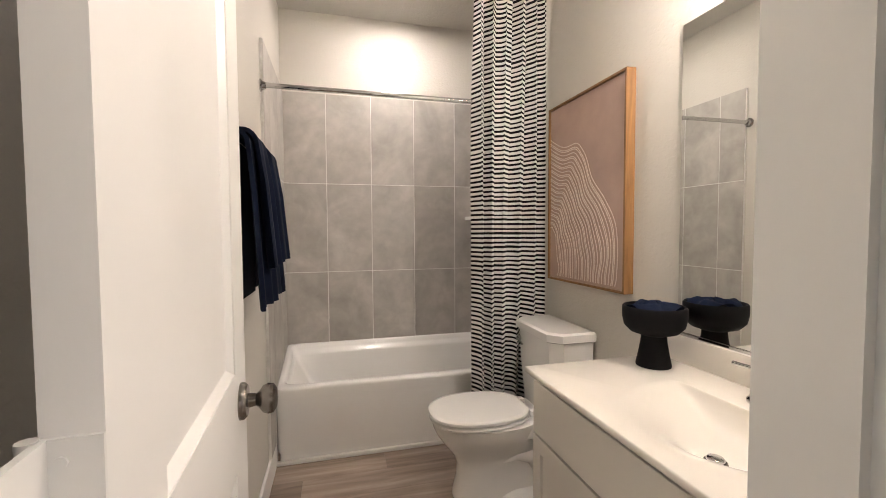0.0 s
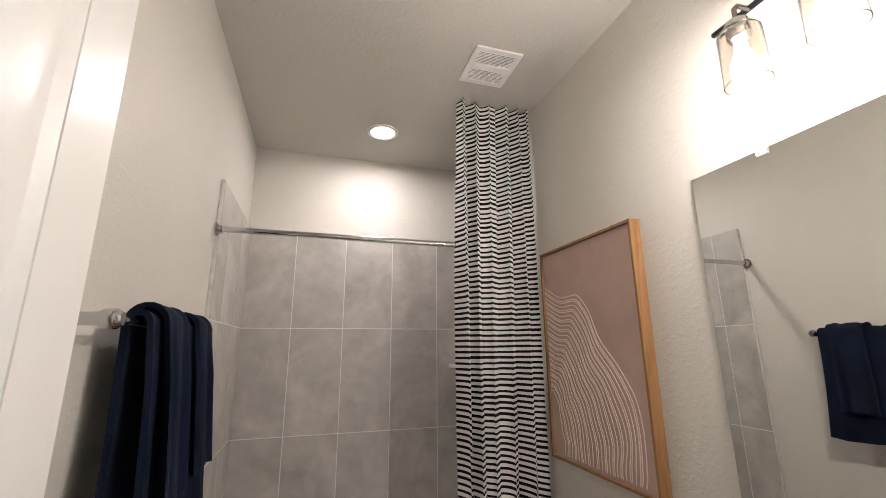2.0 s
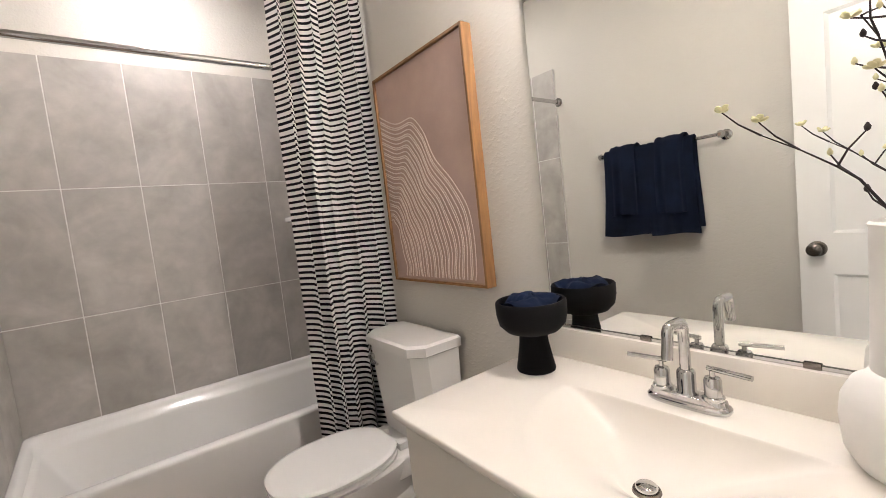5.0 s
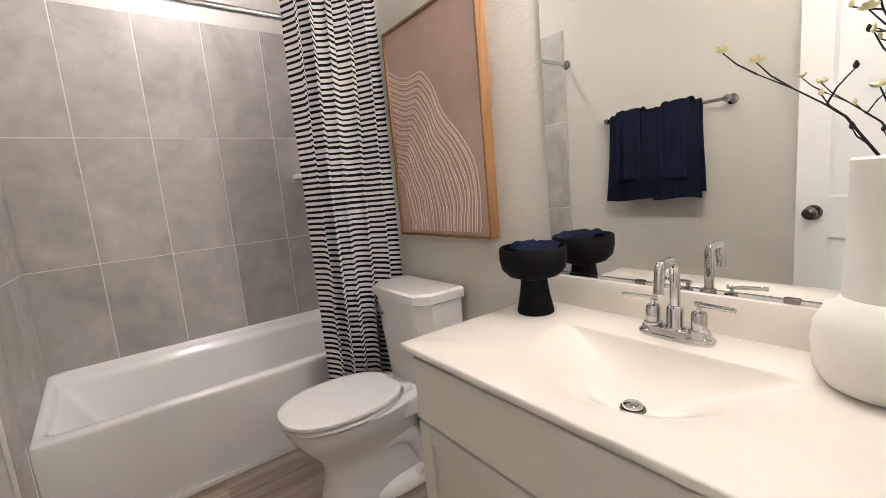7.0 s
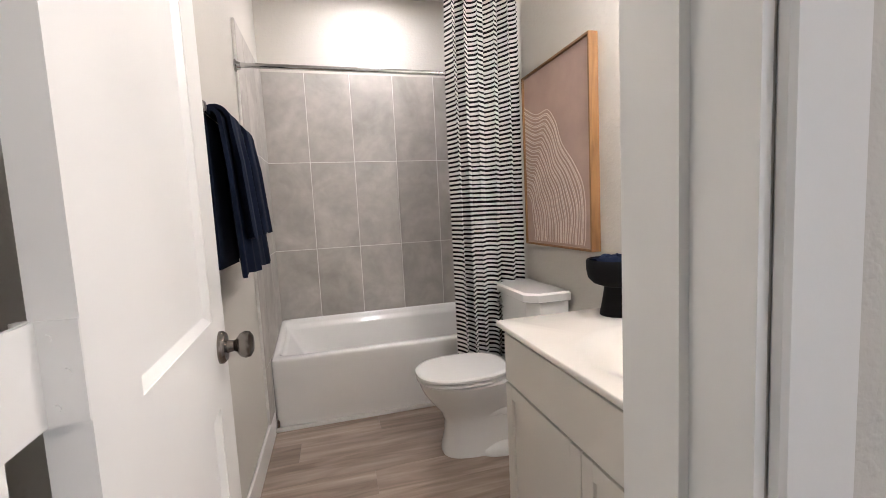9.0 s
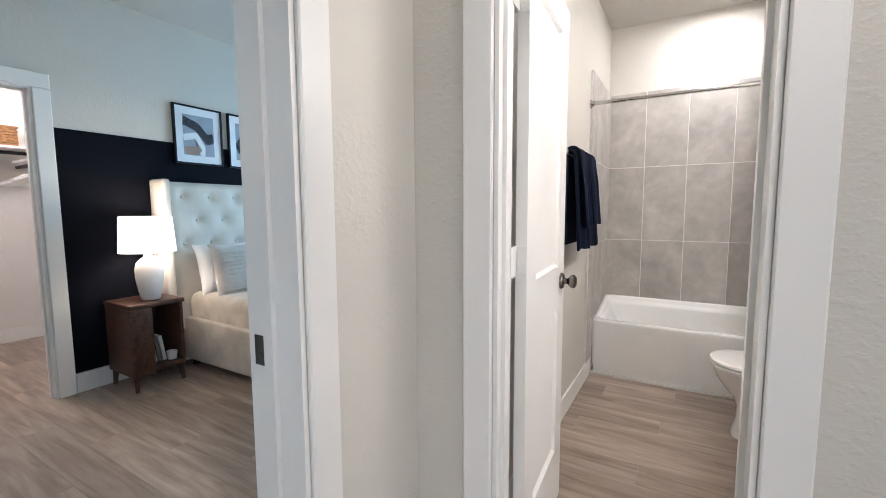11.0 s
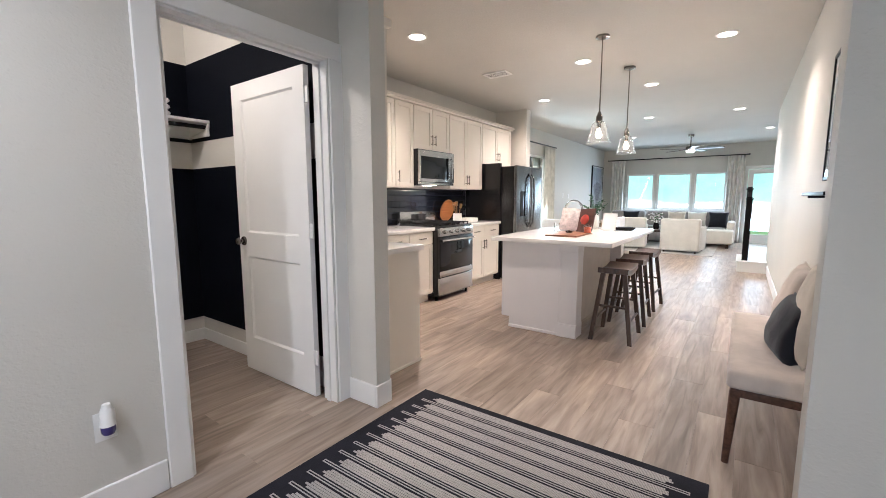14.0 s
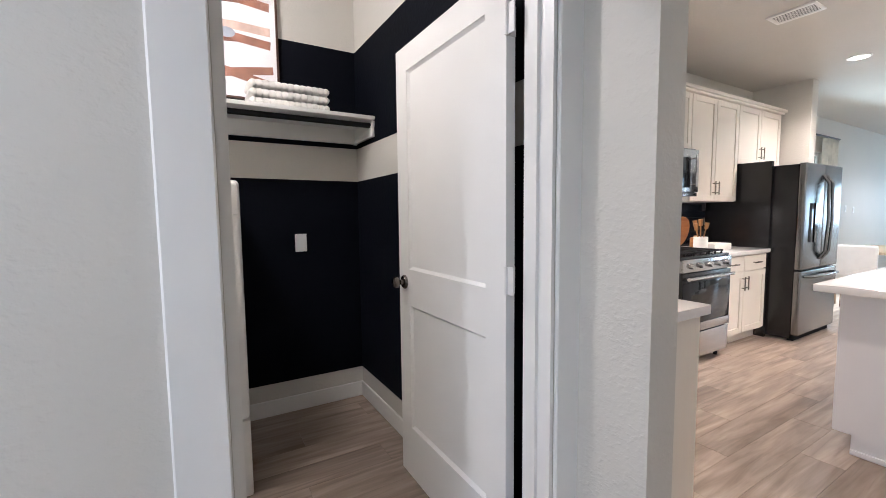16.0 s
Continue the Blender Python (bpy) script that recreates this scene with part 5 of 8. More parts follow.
framed_print("framed_abstract", "large slate abstract print in deep pale oak frame", "y", -1.425, -1, -0.635, -0.005, 1.12, 2.05, 0.022, 0.062, M_PALEOAK, 0.03, foyer_print)


def cushion(name, at, size, rot, material, label, group="", puff=1.0):
    """A stuffed square cushion, thinner towards its seams and corners."""
    w, h, d = size
    bm = bmesh.new()
    n = 16

    def side(sg):
        rows = []
        for i in range(n + 1):
            u = 2 * i / n - 1
            row = []
            for j in range(n + 1):
                v = 2 * j / n - 1
                k = max(0.0, (1 - u * u)) ** 0.5 * max(0.0, (1 - v * v)) ** 0.5
                pin = 1 - 0.10 * (1 - abs(u) ** 2) * abs(v) ** 4
                pin2 = 1 - 0.10 * (1 - abs(v) ** 2) * abs(u) ** 4
                wr = 0.012 * noise.noise((u * 2.3 + w, v * 2.3, sg * 2.0))
                row.append(bm.verts.new((u * w / 2 * pin2, sg * (d / 2 * k ** 0.8 * puff + 0.004 + wr * k), v * h / 2 * pin)))
            rows.append(row)
        for i in range(n):
            for j in range(n):
                bm.faces.new((rows[i][j], rows[i + 1][j], rows[i + 1][j + 1], rows[i][j + 1]))
        return rows

    a, b = side(1), side(-1)
    rim = lambda r: [r[i][0] for i in range(n)] + [r[n][j] for j in range(n)] + [r[i][n] for i in range(n, 0, -1)] + [r[0][j] for j in range(n, 0, -1)]
    ra, rb = rim(a), rim(b)
    for i in range(len(ra)):
        j = (i + 1) % len(ra)
        bm.faces.new((ra[i], ra[j], rb[j], rb[i]))
    ob = single(name, bm, material, label, "cushion" if "pillow" not in name else "pillow", group=group, smooth=80)
    ob.matrix_world = pose(*at, *rot)
    return ob


def bench():
    t = thing("bench", "beige upholstered bench on tapered walnut legs", "bench", (-2.09, -1.66, 0))
    part("seat", B(-2.72, -1.455, -1.852, -1.475, 0.385, 0.47, bevel=0.028, seg=4), M_BEIGE, t, "", 60, True)
    part("apron", B(-2.70, -1.475, -1.835, -1.49, 0.345, 0.386, bevel=0.004), M_WALNUT, t, "walnut apron", 30, True)
    for x in (-2.66, -1.515):
        for y in (-1.815, -1.51):
            sx, sy = (-0.03 if x < -2 else 0.02), (-0.018 if y < -1.7 else 0.012)
            part("leg", R((x, y, 0.36), (x + sx, y + sy, 0.002), 0.024, 0.015, seg=14), M_WALNUT, t, "walnut leg", 40, True)


bench()
cushion("cushion", (-1.90, -1.60, 0.60), (0.42, 0.32, 0.16), (-18, 0, 8), M_BLACKFAB, "black throw cushion leaning on the bench")
cushion("cushion", (-2.32, -1.56, 0.66), (0.46, 0.44, 0.16), (-14, 0, 0), M_BEIGE, "beige throw cushion leaning on the bench")
cushion("cushion", (-1.88, -1.53, 0.70), (0.46, 0.48, 0.14), (-10, 0, 0), M_LINEN, "oatmeal throw cushion behind a black one")
# ledge with frame over the bench
_w = thing("picture_ledge", "black metal wall ledge above the bench", "shelf", (-2.1, -1.445, 1.28))
part("ledge", B(-2.55, -1.70, -1.56, -1.447, 1.275, 1.292, bevel=0.002), M_BLACKMETAL, _w, "", 30, True)
for _x in (-2.45, -1.80):
    part("bracket", box(B(_x - 0.012, _x + 0.012, -1.460, -1.447, 1.10, 1.275), _x - 0.008, _x + 0.008, -1.54, -1.46, 1.262, 1.275), M_BLACKMETAL, _w, "", 30, True)


def hall_print(shape):
    shape("paper_ground", SQUARE, INK_GREY, 0.4)
    shape("paint_shape", blob(0.5, 0.45, 0.3, 0.35, 0.15), INK, 1)


framed_print("framed_abstract", "abstract print in thin black frame over a bench", "y", -1.445, -1, -2.50, -1.75, 1.36, 2.06, 0.02, 0.035, M_BLACKMETAL, 0.05, hall_print)

# ---- laundry room ----
for _n, _z0, _z1 in (("stripe_low", 0.21, 1.515), ("stripe_high", 1.735, 2.372)):
    _bm = B(-0.898, 1.578, -5.740, -5.736, _z0, _z1)
    box(_bm, -0.902, -0.898, -5.740, -3.932, _z0, _z1)
    structure("painted_" + _n, _bm, M_NAVY, "navy painted wall stripe", "wall paint")


def laundry_shelf():
    t = thing("laundry_shelf", "white wall shelf with dark hanging rod", "shelf", (0.3, -5.5, 1.85))
    part("board", B(-0.892, 1.55, -5.735, -5.375, 1.862, 1.884, bevel=0.002), M_TRIM, t, "", 30, True)
    part("cleat", box(B(-0.896, 1.55, -5.735, -5.718, 1.765, 1.861), -0.897, -0.880, -5.717, -5.40, 1.765, 1.861), M_TRIM, t, "white cleat", 30, True)
    part("hanging_rod", R((-0.885, -5.43, 1.835), (1.5, -5.43, 1.835), 0.016), M_BLACKMETAL, t, "dark rod", 40, True)
    for x in (-0.888, -0.055):
        bm = bmesh.new()
        pts = [(x, -5.73, 1.60 if x > -0.5 else 1.78), (x, -5.62, 1.70 if x > -0.5 else 1.79), (x, -5.46, 1.815), (x, -5.40, 1.83), (x, -5.395, 1.858)]
        tube(bm, pts, 0.012, 10)
        box(bm, x - 0.012, x + 0.012, -5.734, -5.722, 1.58 if x > -0.5 else 1.76, 1.86)
        part("bracket", bm, M_PLASTIC, t, "white bracket", 50, True)


laundry_shelf()
for _i in range(3):
    _rings = []
    for _j in range(13 * 8 + 1):
        _s = 0.80 + 0.20 * abs(math.sin(math.pi * _j / 8)) ** 0.6
        _s *= min(1.0, 0.55 + 0.12 * min(_j, 104 - _j))
        _rings.append([(-0.636 + 0.00415 * _j, -5.545 + (0.10 + 0.022 * _s) * _u, 1.9085 + 0.047 * _i + 0.0235 * _s * _v) for _u, _v, _w in superring(0, 0, 0, 1, 1, 4, 28)])
    _bm = loft(bmesh.new(), _rings)
    single("folded_towel", _bm, M_WHITETOWEL, "white ribbed towel folded on the laundry shelf", "towel", group="folded towels on the shelf", smooth=60)


def peg_print(shape):
    peg = plain("sepia_ink", (0.30, 0.13, 0.08), 0.8, 0, 0.35, 12)
    pale = plain("pale_sepia", (0.56, 0.40, 0.32), 0.8, 0, 0.3, 12)
    for i, z in enumerate((0.86, 0.52)):
        shape("peg_arm", ribbon([(0.02, z + 0.06), (0.35, z + 0.07), (0.68, z + 0.055)], 0.075), pale, 1)
        shape("peg_arm", ribbon([(0.02, z - 0.06), (0.35, z - 0.03), (0.68, z - 0.065)], 0.075), peg, 1.2)
        shape("spring", blob(0.42, z, 0.075, 0.045, 0.0), INK_GREY, 1.6)
    shape("peg_arm", ribbon([(0.0, 0.24), (0.3, 0.20), (0.70, 0.12)], 0.07), peg, 1)
    shape("peg_arm", ribbon([(0.0, 0.10), (0.3, 0.16), (0.70, 0.25)], 0.07), peg, 1.3)


framed_print("clothespin_print", "canvas print of three clothespins in dark frame", "y", -5.735, 1, -0.41, 0.24, 1.975, 2.69, 0.012, 0.03, M_WALNUT, 0.02, peg_print)
outlet("light_switch", "y", -5.735, 1, -0.505, 1.11, "white rocker switch plate on navy wall", kind="switch")


def washer():
    t = thing("washing_machine", "white front-loading washer raised on a pedestal", "washing machine", (0.2, -5.3, 0))
    x0, x1, y0, y1 = -0.093, -0.093 + 0.685, -5.66, -4.95
    part("body", B(x0, x1, y0, y1, 0.37, 1.44, bevel=0.025, seg=3), M_PLASTIC, t, "", 50, True)
    part("pedestal", B(x0, x1, y0, y1 - 0.01, 0.002, 0.362, bevel=0.012), M_PLASTIC, t, "", 50, True)
    part("control_panel", B(x0 + 0.01, x1 - 0.01, y1 - 0.012, y1 + 0.012, 1.29, 1.42, bevel=0.01), M_PLASTIC, t, "", 50, True)
    m = Matrix.Translation(((x0 + x1) / 2, y1, 0.86)) @ Matrix.Rotation(radians(-90), 4, "X")
    part("door_ring", L([(0.20, 0), (0.275, 0), (0.275, 0.02), (0.25, 0.045), (0.20, 0.04)], m=m, seg=40), M_STEEL, t, "steel door ring", 50, True)
    part("door_glass", L([(0.0, 0.06), (0.12, 0.055), (0.20, 0.03), (0.20, 0.0), (0, 0)], m=m, seg=40), M_BLACKGLASS, t, "dark door glass", 50, True)
    part("pedestal_pull", B(0.05, 0.30, y1 - 0.012, y1 + 0.012, 0.24, 0.27, bevel=0.006), M_PLASTIC, t, "", 50, True)


washer()

# ---- bedroom ----
structure("accent_wall_paint", box(B(-3.0, -2.996, 0.266, 3.598, 0.14, 1.805), -3.0, -2.996, -1.32, -0.486, 0.14, 1.805), M_NAVY, "navy painted lower wall band", "wall paint")


def bed():
    t = thing("bed", "king bed with tufted cream wingback headboard", "bed", (-2.0, 1.78, 0))
    y0, y1 = 0.80, 2.76
    # tufted panel
    bm = bmesh.new()
    nb_y, nb_z = 7, 4
    btn = []
    for r in range(nb_z):
        for c in range(nb_y + (r % 2)):
            btn.append((y0 + 0.20 + (y1 - y0 - 0.40) * (c + (0 if r % 2 else 0.5)) / nb_y, 0.80 + 0.19 * r))

    def tuft(u, v):
        y, z = y0 + 0.05 + (y1 - y0 - 0.10) * u, 0.30 + 1.185 * v
        d = min((math.hypot(y - a, z - b) for a, b in btn), default=1)
        dip = 0.030 * math.exp(-(d / 0.035) ** 2) + 0.014 * math.exp(-(d / 0.10) ** 2)
        edge = min(1, min(u, 1 - u) * 22) ** 0.5 * min(1, (1 - v) * 30) ** 0.5
        return Vector((-2.945 + 0.055 * edge + 0.012 - dip, y, z))

    sheet(bm, tuft, 90, 56)
    part("headboard", bm, M_CREAM, t, "tufted cream headboard", 80, True)
    part("headboard_frame", B(-2.994, -2.93, y0 + 0.02, y1 - 0.02, 0.06, 1.488, bevel=0.02, seg=3), M_CREAM, t, "", 60, True)
    for a, b in ((y0, y0 + 0.065), (y1 - 0.065, y1)):
        part("wing", B(-2.994, -2.80, a, b, 0.06, 1.50, bevel=0.026, seg=4), M_CREAM, t, "", 60, True)
    for a, b in btn:
        part("button", L([(0, 0.008), (0.010, 0.006), (0.014, 0.0)], m=Matrix.Translation((-2.915, a, b)) @ Matrix.Rotation(radians(90), 4, "Y"), seg=12), M_CREAM, t, "", 60, True)
    for a, b in ((0.945, 1.01), (2.55, 2.615)):
        part("side_rail", B(-2.93, -0.78, a, b, 0.055, 0.40, bevel=0.018, seg=3), M_LINEN, t, "oatmeal upholstered rail", 60, True)
    part("foot_rail", B(-0.78, -0.715, 0.945, 2.615, 0.055, 0.40, bevel=0.018, seg=3), M_LINEN, t, "oatmeal upholstered rail", 60, True)
    part("slat_base", B(-2.92, -0.79, 1.02, 2.54, 0.20, 0.30), M_WALNUT, t, "", 30, True)
    for x in (-2.85, -0.80):
        for y in (1.0, 2.56):
            part("leg", R((x, y, 0.0), (x, y, 0.06), 0.025, seg=12), M_WALNUT, t, "", 30, True)
    single("mattress", B(-2.90, -0.80, 0.985, 2.575, 0.32, 0.60, bevel=0.09, seg=5), M_LINEN, "mattress in oatmeal linen sheet on the bed", "mattress", smooth=60)
    bm = bmesh.new()

    def duvet(u, v):
        x = -1.95 + 1.27 * u
        s = v * 2.22
        yA, drop = 0.965, 0.30
        if s < drop:
            y, z = yA - 0.035 - 0.012 * math.sin(15 * x), 0.33 + s
        elif s > 2.22 - drop:
            y, z = 2.60, 0.33 + (2.22 - s)
        else:
            y, z = yA - 0.03 + (s - drop), 0.64
        z += 0.028 * noise.noise((x * 2.4, s * 2.2, 0.5)) + 0.012 * noise.noise((x * 7, s * 6, 1.5)) + (0.045 * max(0, 1 - u * 9))
        if s < 0.36:
            z -= 0.05 * (0.5 + 0.5 * math.sin(3.1 * x + 0.4)) * (1 - s / 0.36)
        return Vector((x, y, z))

    sheet(bm, duvet, 60, 80, -0.03)
    single("duvet", bm, M_DUVET, "rumpled white cotton duvet over the bed", "duvet", smooth=80)


bed()
STRIPED = fabric("ribbed_pillow_cloth", (0.60, 0.57, 0.53), 300)
_pl = [("pillow", (-2.76, 1.27, 0.78), (0.54, 0.42, 0.20), M_DUVET, "white sleeping pillow against the headboard"),
       ("pillow", (-2.76, 1.85, 0.78), (0.62, 0.42, 0.20), M_DUVET, "white sleeping pillow against the headboard"),
       ("pillow", (-2.76, 2.42, 0.78), (0.50, 0.42, 0.20), M_DUVET, "white sleeping pillow against the headboard"),
       ("throw_pillow", (-2.58, 1.25, 0.78), (0.46, 0.44, 0.18), STRIPED, "grey ribbed throw pillow on the bed"),
       ("throw_pillow", (-2.56, 1.66, 0.78), (0.44, 0.42, 0.18), M_LINEN, "oatmeal throw pillow on the bed"),
       ("throw_pillow", (-2.46, 1.92, 0.75), (0.34, 0.34, 0.15), M_BLUEFAB, "blue and navy throw pillow on the bed"),
       ("throw_pillow", (-2.40, 2.12, 0.72), (0.40, 0.28, 0.15), M_DUVET, "white lumbar throw pillow on the bed"),
       ("throw_pillow", (-2.46, 2.46, 0.76), (0.40, 0.40, 0.15), M_BLUEFAB, "blue throw pillow on the bed"),
       ("throw_pillow", (-2.30, 1.62, 0.67), (0.40, 0.15, 0.13), M_BLACKFAB, "small black bolster pillow on the bed")]
for _n, _at, _sz, _m, _l in _pl:
    cushion(_n, _at, _sz, (-14, 0, 90), _m, _l, "pillows on the bed")
_bm = bmesh.new()
for _i in range(11):
    _z = 0.60 + 0.033 * _i
    tube(_bm, [(-2.462 - 0.030 * (_z - 0.60) / 0.4 - 0.00006 * (j - 10) ** 2 * 4, 1.06 + 0.038 * j, _z) for j in range(11)], 0.006, 6)
single("pillow_cording", _bm, STRIPED, "ribbed grey cording across a throw pillow", "pillow", smooth=60)


def nightstand():
    t = thing("nightstand", "round-edged walnut nightstand with an open shelf", "nightstand", (-2.80, 0.64, 0))
    x0, x1, y0, y1 = -2.985, -2.61, 0.455, 0.800
    part("top", B(x0, x1 + 0.01, y0 - 0.01, y1 + 0.01, 0.585, 0.618, bevel=0.012, seg=3), M_WALNUT, t, "", 40, True)
    for a in (y0, y1 - 0.022):
        part("side_panel", B(x0, x1 - 0.01, a, a + 0.022, 0.11, 0.586, bevel=0.003), M_WALNUT, t, "", 30, True)
    part("back_panel", B(x0, x0 + 0.015, y0 + 0.022, y1 - 0.022, 0.11, 0.586), M_WALNUT, t, "", 0, True)
    part("shelf", B(x0 + 0.015, x1 - 0.012, y0 + 0.022, y1 - 0.022, 0.125, 0.150), M_WALNUT, t, "", 0, True)
    part("front_panel", B(x1 - 0.012, x1 + 0.004, y0 + 0.004, y0 + 0.135, 0.11, 0.586, bevel=0.004), M_WALNUT, t, "", 30, True)
    for x in (x0 + 0.03, x1 - 0.03):
        for y in (y0 + 0.03, y1 - 0.03):
            part("leg", R((x, y, 0.115), (x + (0.015 if x > -2.8 else 0), y + (0.012 if y > 0.6 else -0.012), 0.001), 0.020, 0.013, seg=12), M_WALNUT, t, "", 40, True)


nightstand()
for _i, (_c, _h) in enumerate((((0.55, 0.50, 0.42), 0.20), ((0.20, 0.17, 0.15), 0.18), ((0.60, 0.58, 0.54), 0.19))):
    _o = single("book", B(-2.84, -2.70, -0.012, 0.012, 0.0, _h, bevel=0.002), plain("book_cloth", _c, 0.7), "slim hardback book leaning on the nightstand shelf", "book", group="books on the nightstand shelf")
    _o.matrix_world = pose(0, 0.635 + 0.03 * _i, 0.156, 8, 0, 0)
single("small_cup", L([(0, 0.0), (0.03, 0.0), (0.036, 0.06), (0.033, 0.06), (0.028, 0.006), (0, 0.006)], (-2.70, 0.745, 0.151)), M_CERAMIC, "small white cup on the nightstand shelf", "cup")


def table_lamp(at, s=1.0, base_mat=None, label="white ceramic table lamp with lit linen shade"):
    t = thing("table_lamp", label, "lamp", at)
    part("base", L([(0, 0), (0.052 * s, 0), (0.058 * s, 0.006), (0.074 * s, 0.07), (0.087 * s, 0.16), (0.088 * s, 0.22), (0.078 * s, 0.268), (0.046 * s, 0.300), (0.030 * s, 0.312), (0.026 * s, 0.330), (0.0, 0.332)], seg=36), base_mat or M_CERAMIC, t, "", 60)
    part("neck", R((0, 0, 0.30), (0, 0, 0.42), 0.008), M_NICKEL, t)
    part("shade", L([(0.176 * s, 0.345), (0.160 * s, 0.600), (0.157 * s, 0.600), (0.173 * s, 0.345), (0.176 * s, 0.345)], seg=40), M_SHADE, t, "lit linen drum shade", 60)
    part("harp", T([(-0.05, 0, 0.38), (-0.055, 0, 0.48), (0, 0, 0.57), (0.055, 0, 0.48), (0.05, 0, 0.38)], 0.0025, 6), M_NICKEL, t)
    return t


table_lamp((-2.74, 0.65, 0.619))


def band_print(k):
    def build(shape):
        shape("paper_ground", SQUARE, INK_GREY, 0.4)
        if k == 0:
            shape("paint_band", ribbon([(0.0, 0.85), (0.45, 0.72), (0.8, 0.40), (1.0, 0.52)], 0.22), INK_NAVY, 1)
            shape("paint_band", ribbon([(0.0, 0.42), (0.4, 0.50), (0.62, 0.2), (0.6, 0.0)], 0.16), M_PAPER, 1.3)
            shape("paint_shape", blob(0.28, 0.12, 0.28, 0.12, 0.1), INK_TAN, 1.6)
        elif k == 1:
            shape("paint_band", ribbon([(0.0, 0.25), (0.3, 0.60), (0.7, 0.62), (1.0, 0.9)], 0.26), INK_NAVY, 1)
            shape("paint_band", ribbon([(0.2, 0.0), (0.5, 0.28), (1.0, 0.40)], 0.18), M_PAPER, 1.3)
            shape("paint_shape", blob(0.7, 0.92, 0.3, 0.10, 0.1), INK_TAN, 1.6)
        else:
            shape("paint_shape", blob(0.38, 0.42, 0.30, 0.26, 0.12, 1), INK_NAVY, 1)
            shape("paint_band", ribbon([(0.1, 1.0), (0.3, 0.75), (0.75, 0.62), (1.0, 0.25)], 0.16), M_PAPER, 1.3)
            shape("paint_shape", blob(0.25, 0.10, 0.3, 0.09, 0.1), INK_TAN, 1.6)
    return build


for _i, (_a, _b) in enumerate(((1.000, 1.405), (1.463, 1.870), (1.932, 2.378))):
    framed_print("framed_abstract", "abstract print in slim black frame on bedroom wall", "x", -2.996, 1, _a, _b, 1.645, 2.122, 0.014, 0.028, M_BLACKMETAL, 0.06, band_print(_i), "prints over the bed")


def chest():
    t = thing("tall_chest", "dark grey painted tall chest with moulded cornice", "chest", (-1.63, -1.06, 0))
    x0, x1, y0, y1 = -2.06, -1.20, -1.31, -0.85
    part("body", B(x0, x1, y0, y1, 0.10, 1.33, bevel=0.003), M_GREYWOOD, t, "", 30, True)
    bm = bmesh.new()
    for i, (g, a, b) in enumerate(((0.008, 1.33, 1.345), (0.016, 1.345, 1.362), (0.026, 1.362, 1.390))):
        box(bm, x0 - g, x1 + g, y0, y1 + g, a, b, 0.003)
    part("cornice", bm, M_GREYWOOD, t, "", 30, True)
    bm = B(x0 - 0.012, x1 + 0.012, y0, y1 + 0.014, 0.055, 0.105, bevel=0.006)
    for x in (x0 - 0.012, x1 - 0.088):
        for y in (y0, y1 - 0.086):
            box(bm, x, x + 0.10, y, y + 0.10, 0.001, 0.056, 0.008)
    part("plinth", bm, M_GREYWOOD, t, "", 30, True)
    for i in range(5):
        z = 0.13 + 0.237 * i
        d = part("drawer", B(x0 + 0.02, x1 - 0.02, y1, y1 + 0.018, z, z + 0.225, bevel=0.004), M_GREYWOOD, t, "", 30, True)
        for x in (x0 + 0.22, x1 - 0.22):
            part("pull", L([(0, 0.03), (0.012, 0.027), (0.015, 0.018), (0.006, 0.008), (0.006, 0.0)], m=Matrix.Translation((x, y1 + 0.018, z + 0.112)) @ Matrix.Rotation(radians(-90), 4, "X"), seg=12), M_NICKEL, d, "", 40, True)


chest()
table_lamp((-1.82, -1.10, 1.391), 0.80, M_BLACK, "black table lamp with lit linen shade on the chest")


def ceiling_fan(at, r, blade_mat, label, n=5, turn=10.0):
    t = thing("ceiling_fan", label, "fan", at)
    drop = H - at[2]
    part("rod", R((0, 0, 0.05), (0, 0, drop - 0.03), 0.012), M_NICKEL, t)
    part("canopy", L([(0.0, drop - 0.001), (0.065, drop - 0.001), (0.055, drop - 0.05), (0.014, drop - 0.06)], seg=24), M_NICKEL, t, "", 50)
    part("motor", L([(0, 0.07), (0.07, 0.065), (0.10, 0.04), (0.105, 0.0), (0.09, -0.025), (0, -0.025)], seg=32), M_NICKEL, t, "", 50)
    e = part("light_bowl", L([(0.088, -0.026), (0.088, -0.05), (0.07, -0.075), (0, -0.085)], seg=28), M_LENS, t, "lit glass bowl", 60)
    e.visible_shadow = False
    for i in range(n):
        a = radians(turn + 360 / n * i)
        bm = bmesh.new()
        loft(bm, [[(q, w, z - 0.10 * w) for w, z in ((-hw, -0.004), (hw, -0.004), (hw, 0.004), (-hw, 0.004))] for q, hw in ((0.14, 0.045), (0.25, 0.062), (r - 0.05, 0.070), (r, 0.05))])
        box(bm, 0.08, 0.16, -0.02, 0.02, -0.008, 0.0)
        bm.transform(Matrix.Rotation(a, 4, "Z"))
        part("blade", bm, blade_mat, t, "", 30)


ceiling_fan((-1.42, 0.72, 2.46), 0.58, M_STOOL, "brushed nickel bedroom ceiling fan with dark blades", 5, 205)


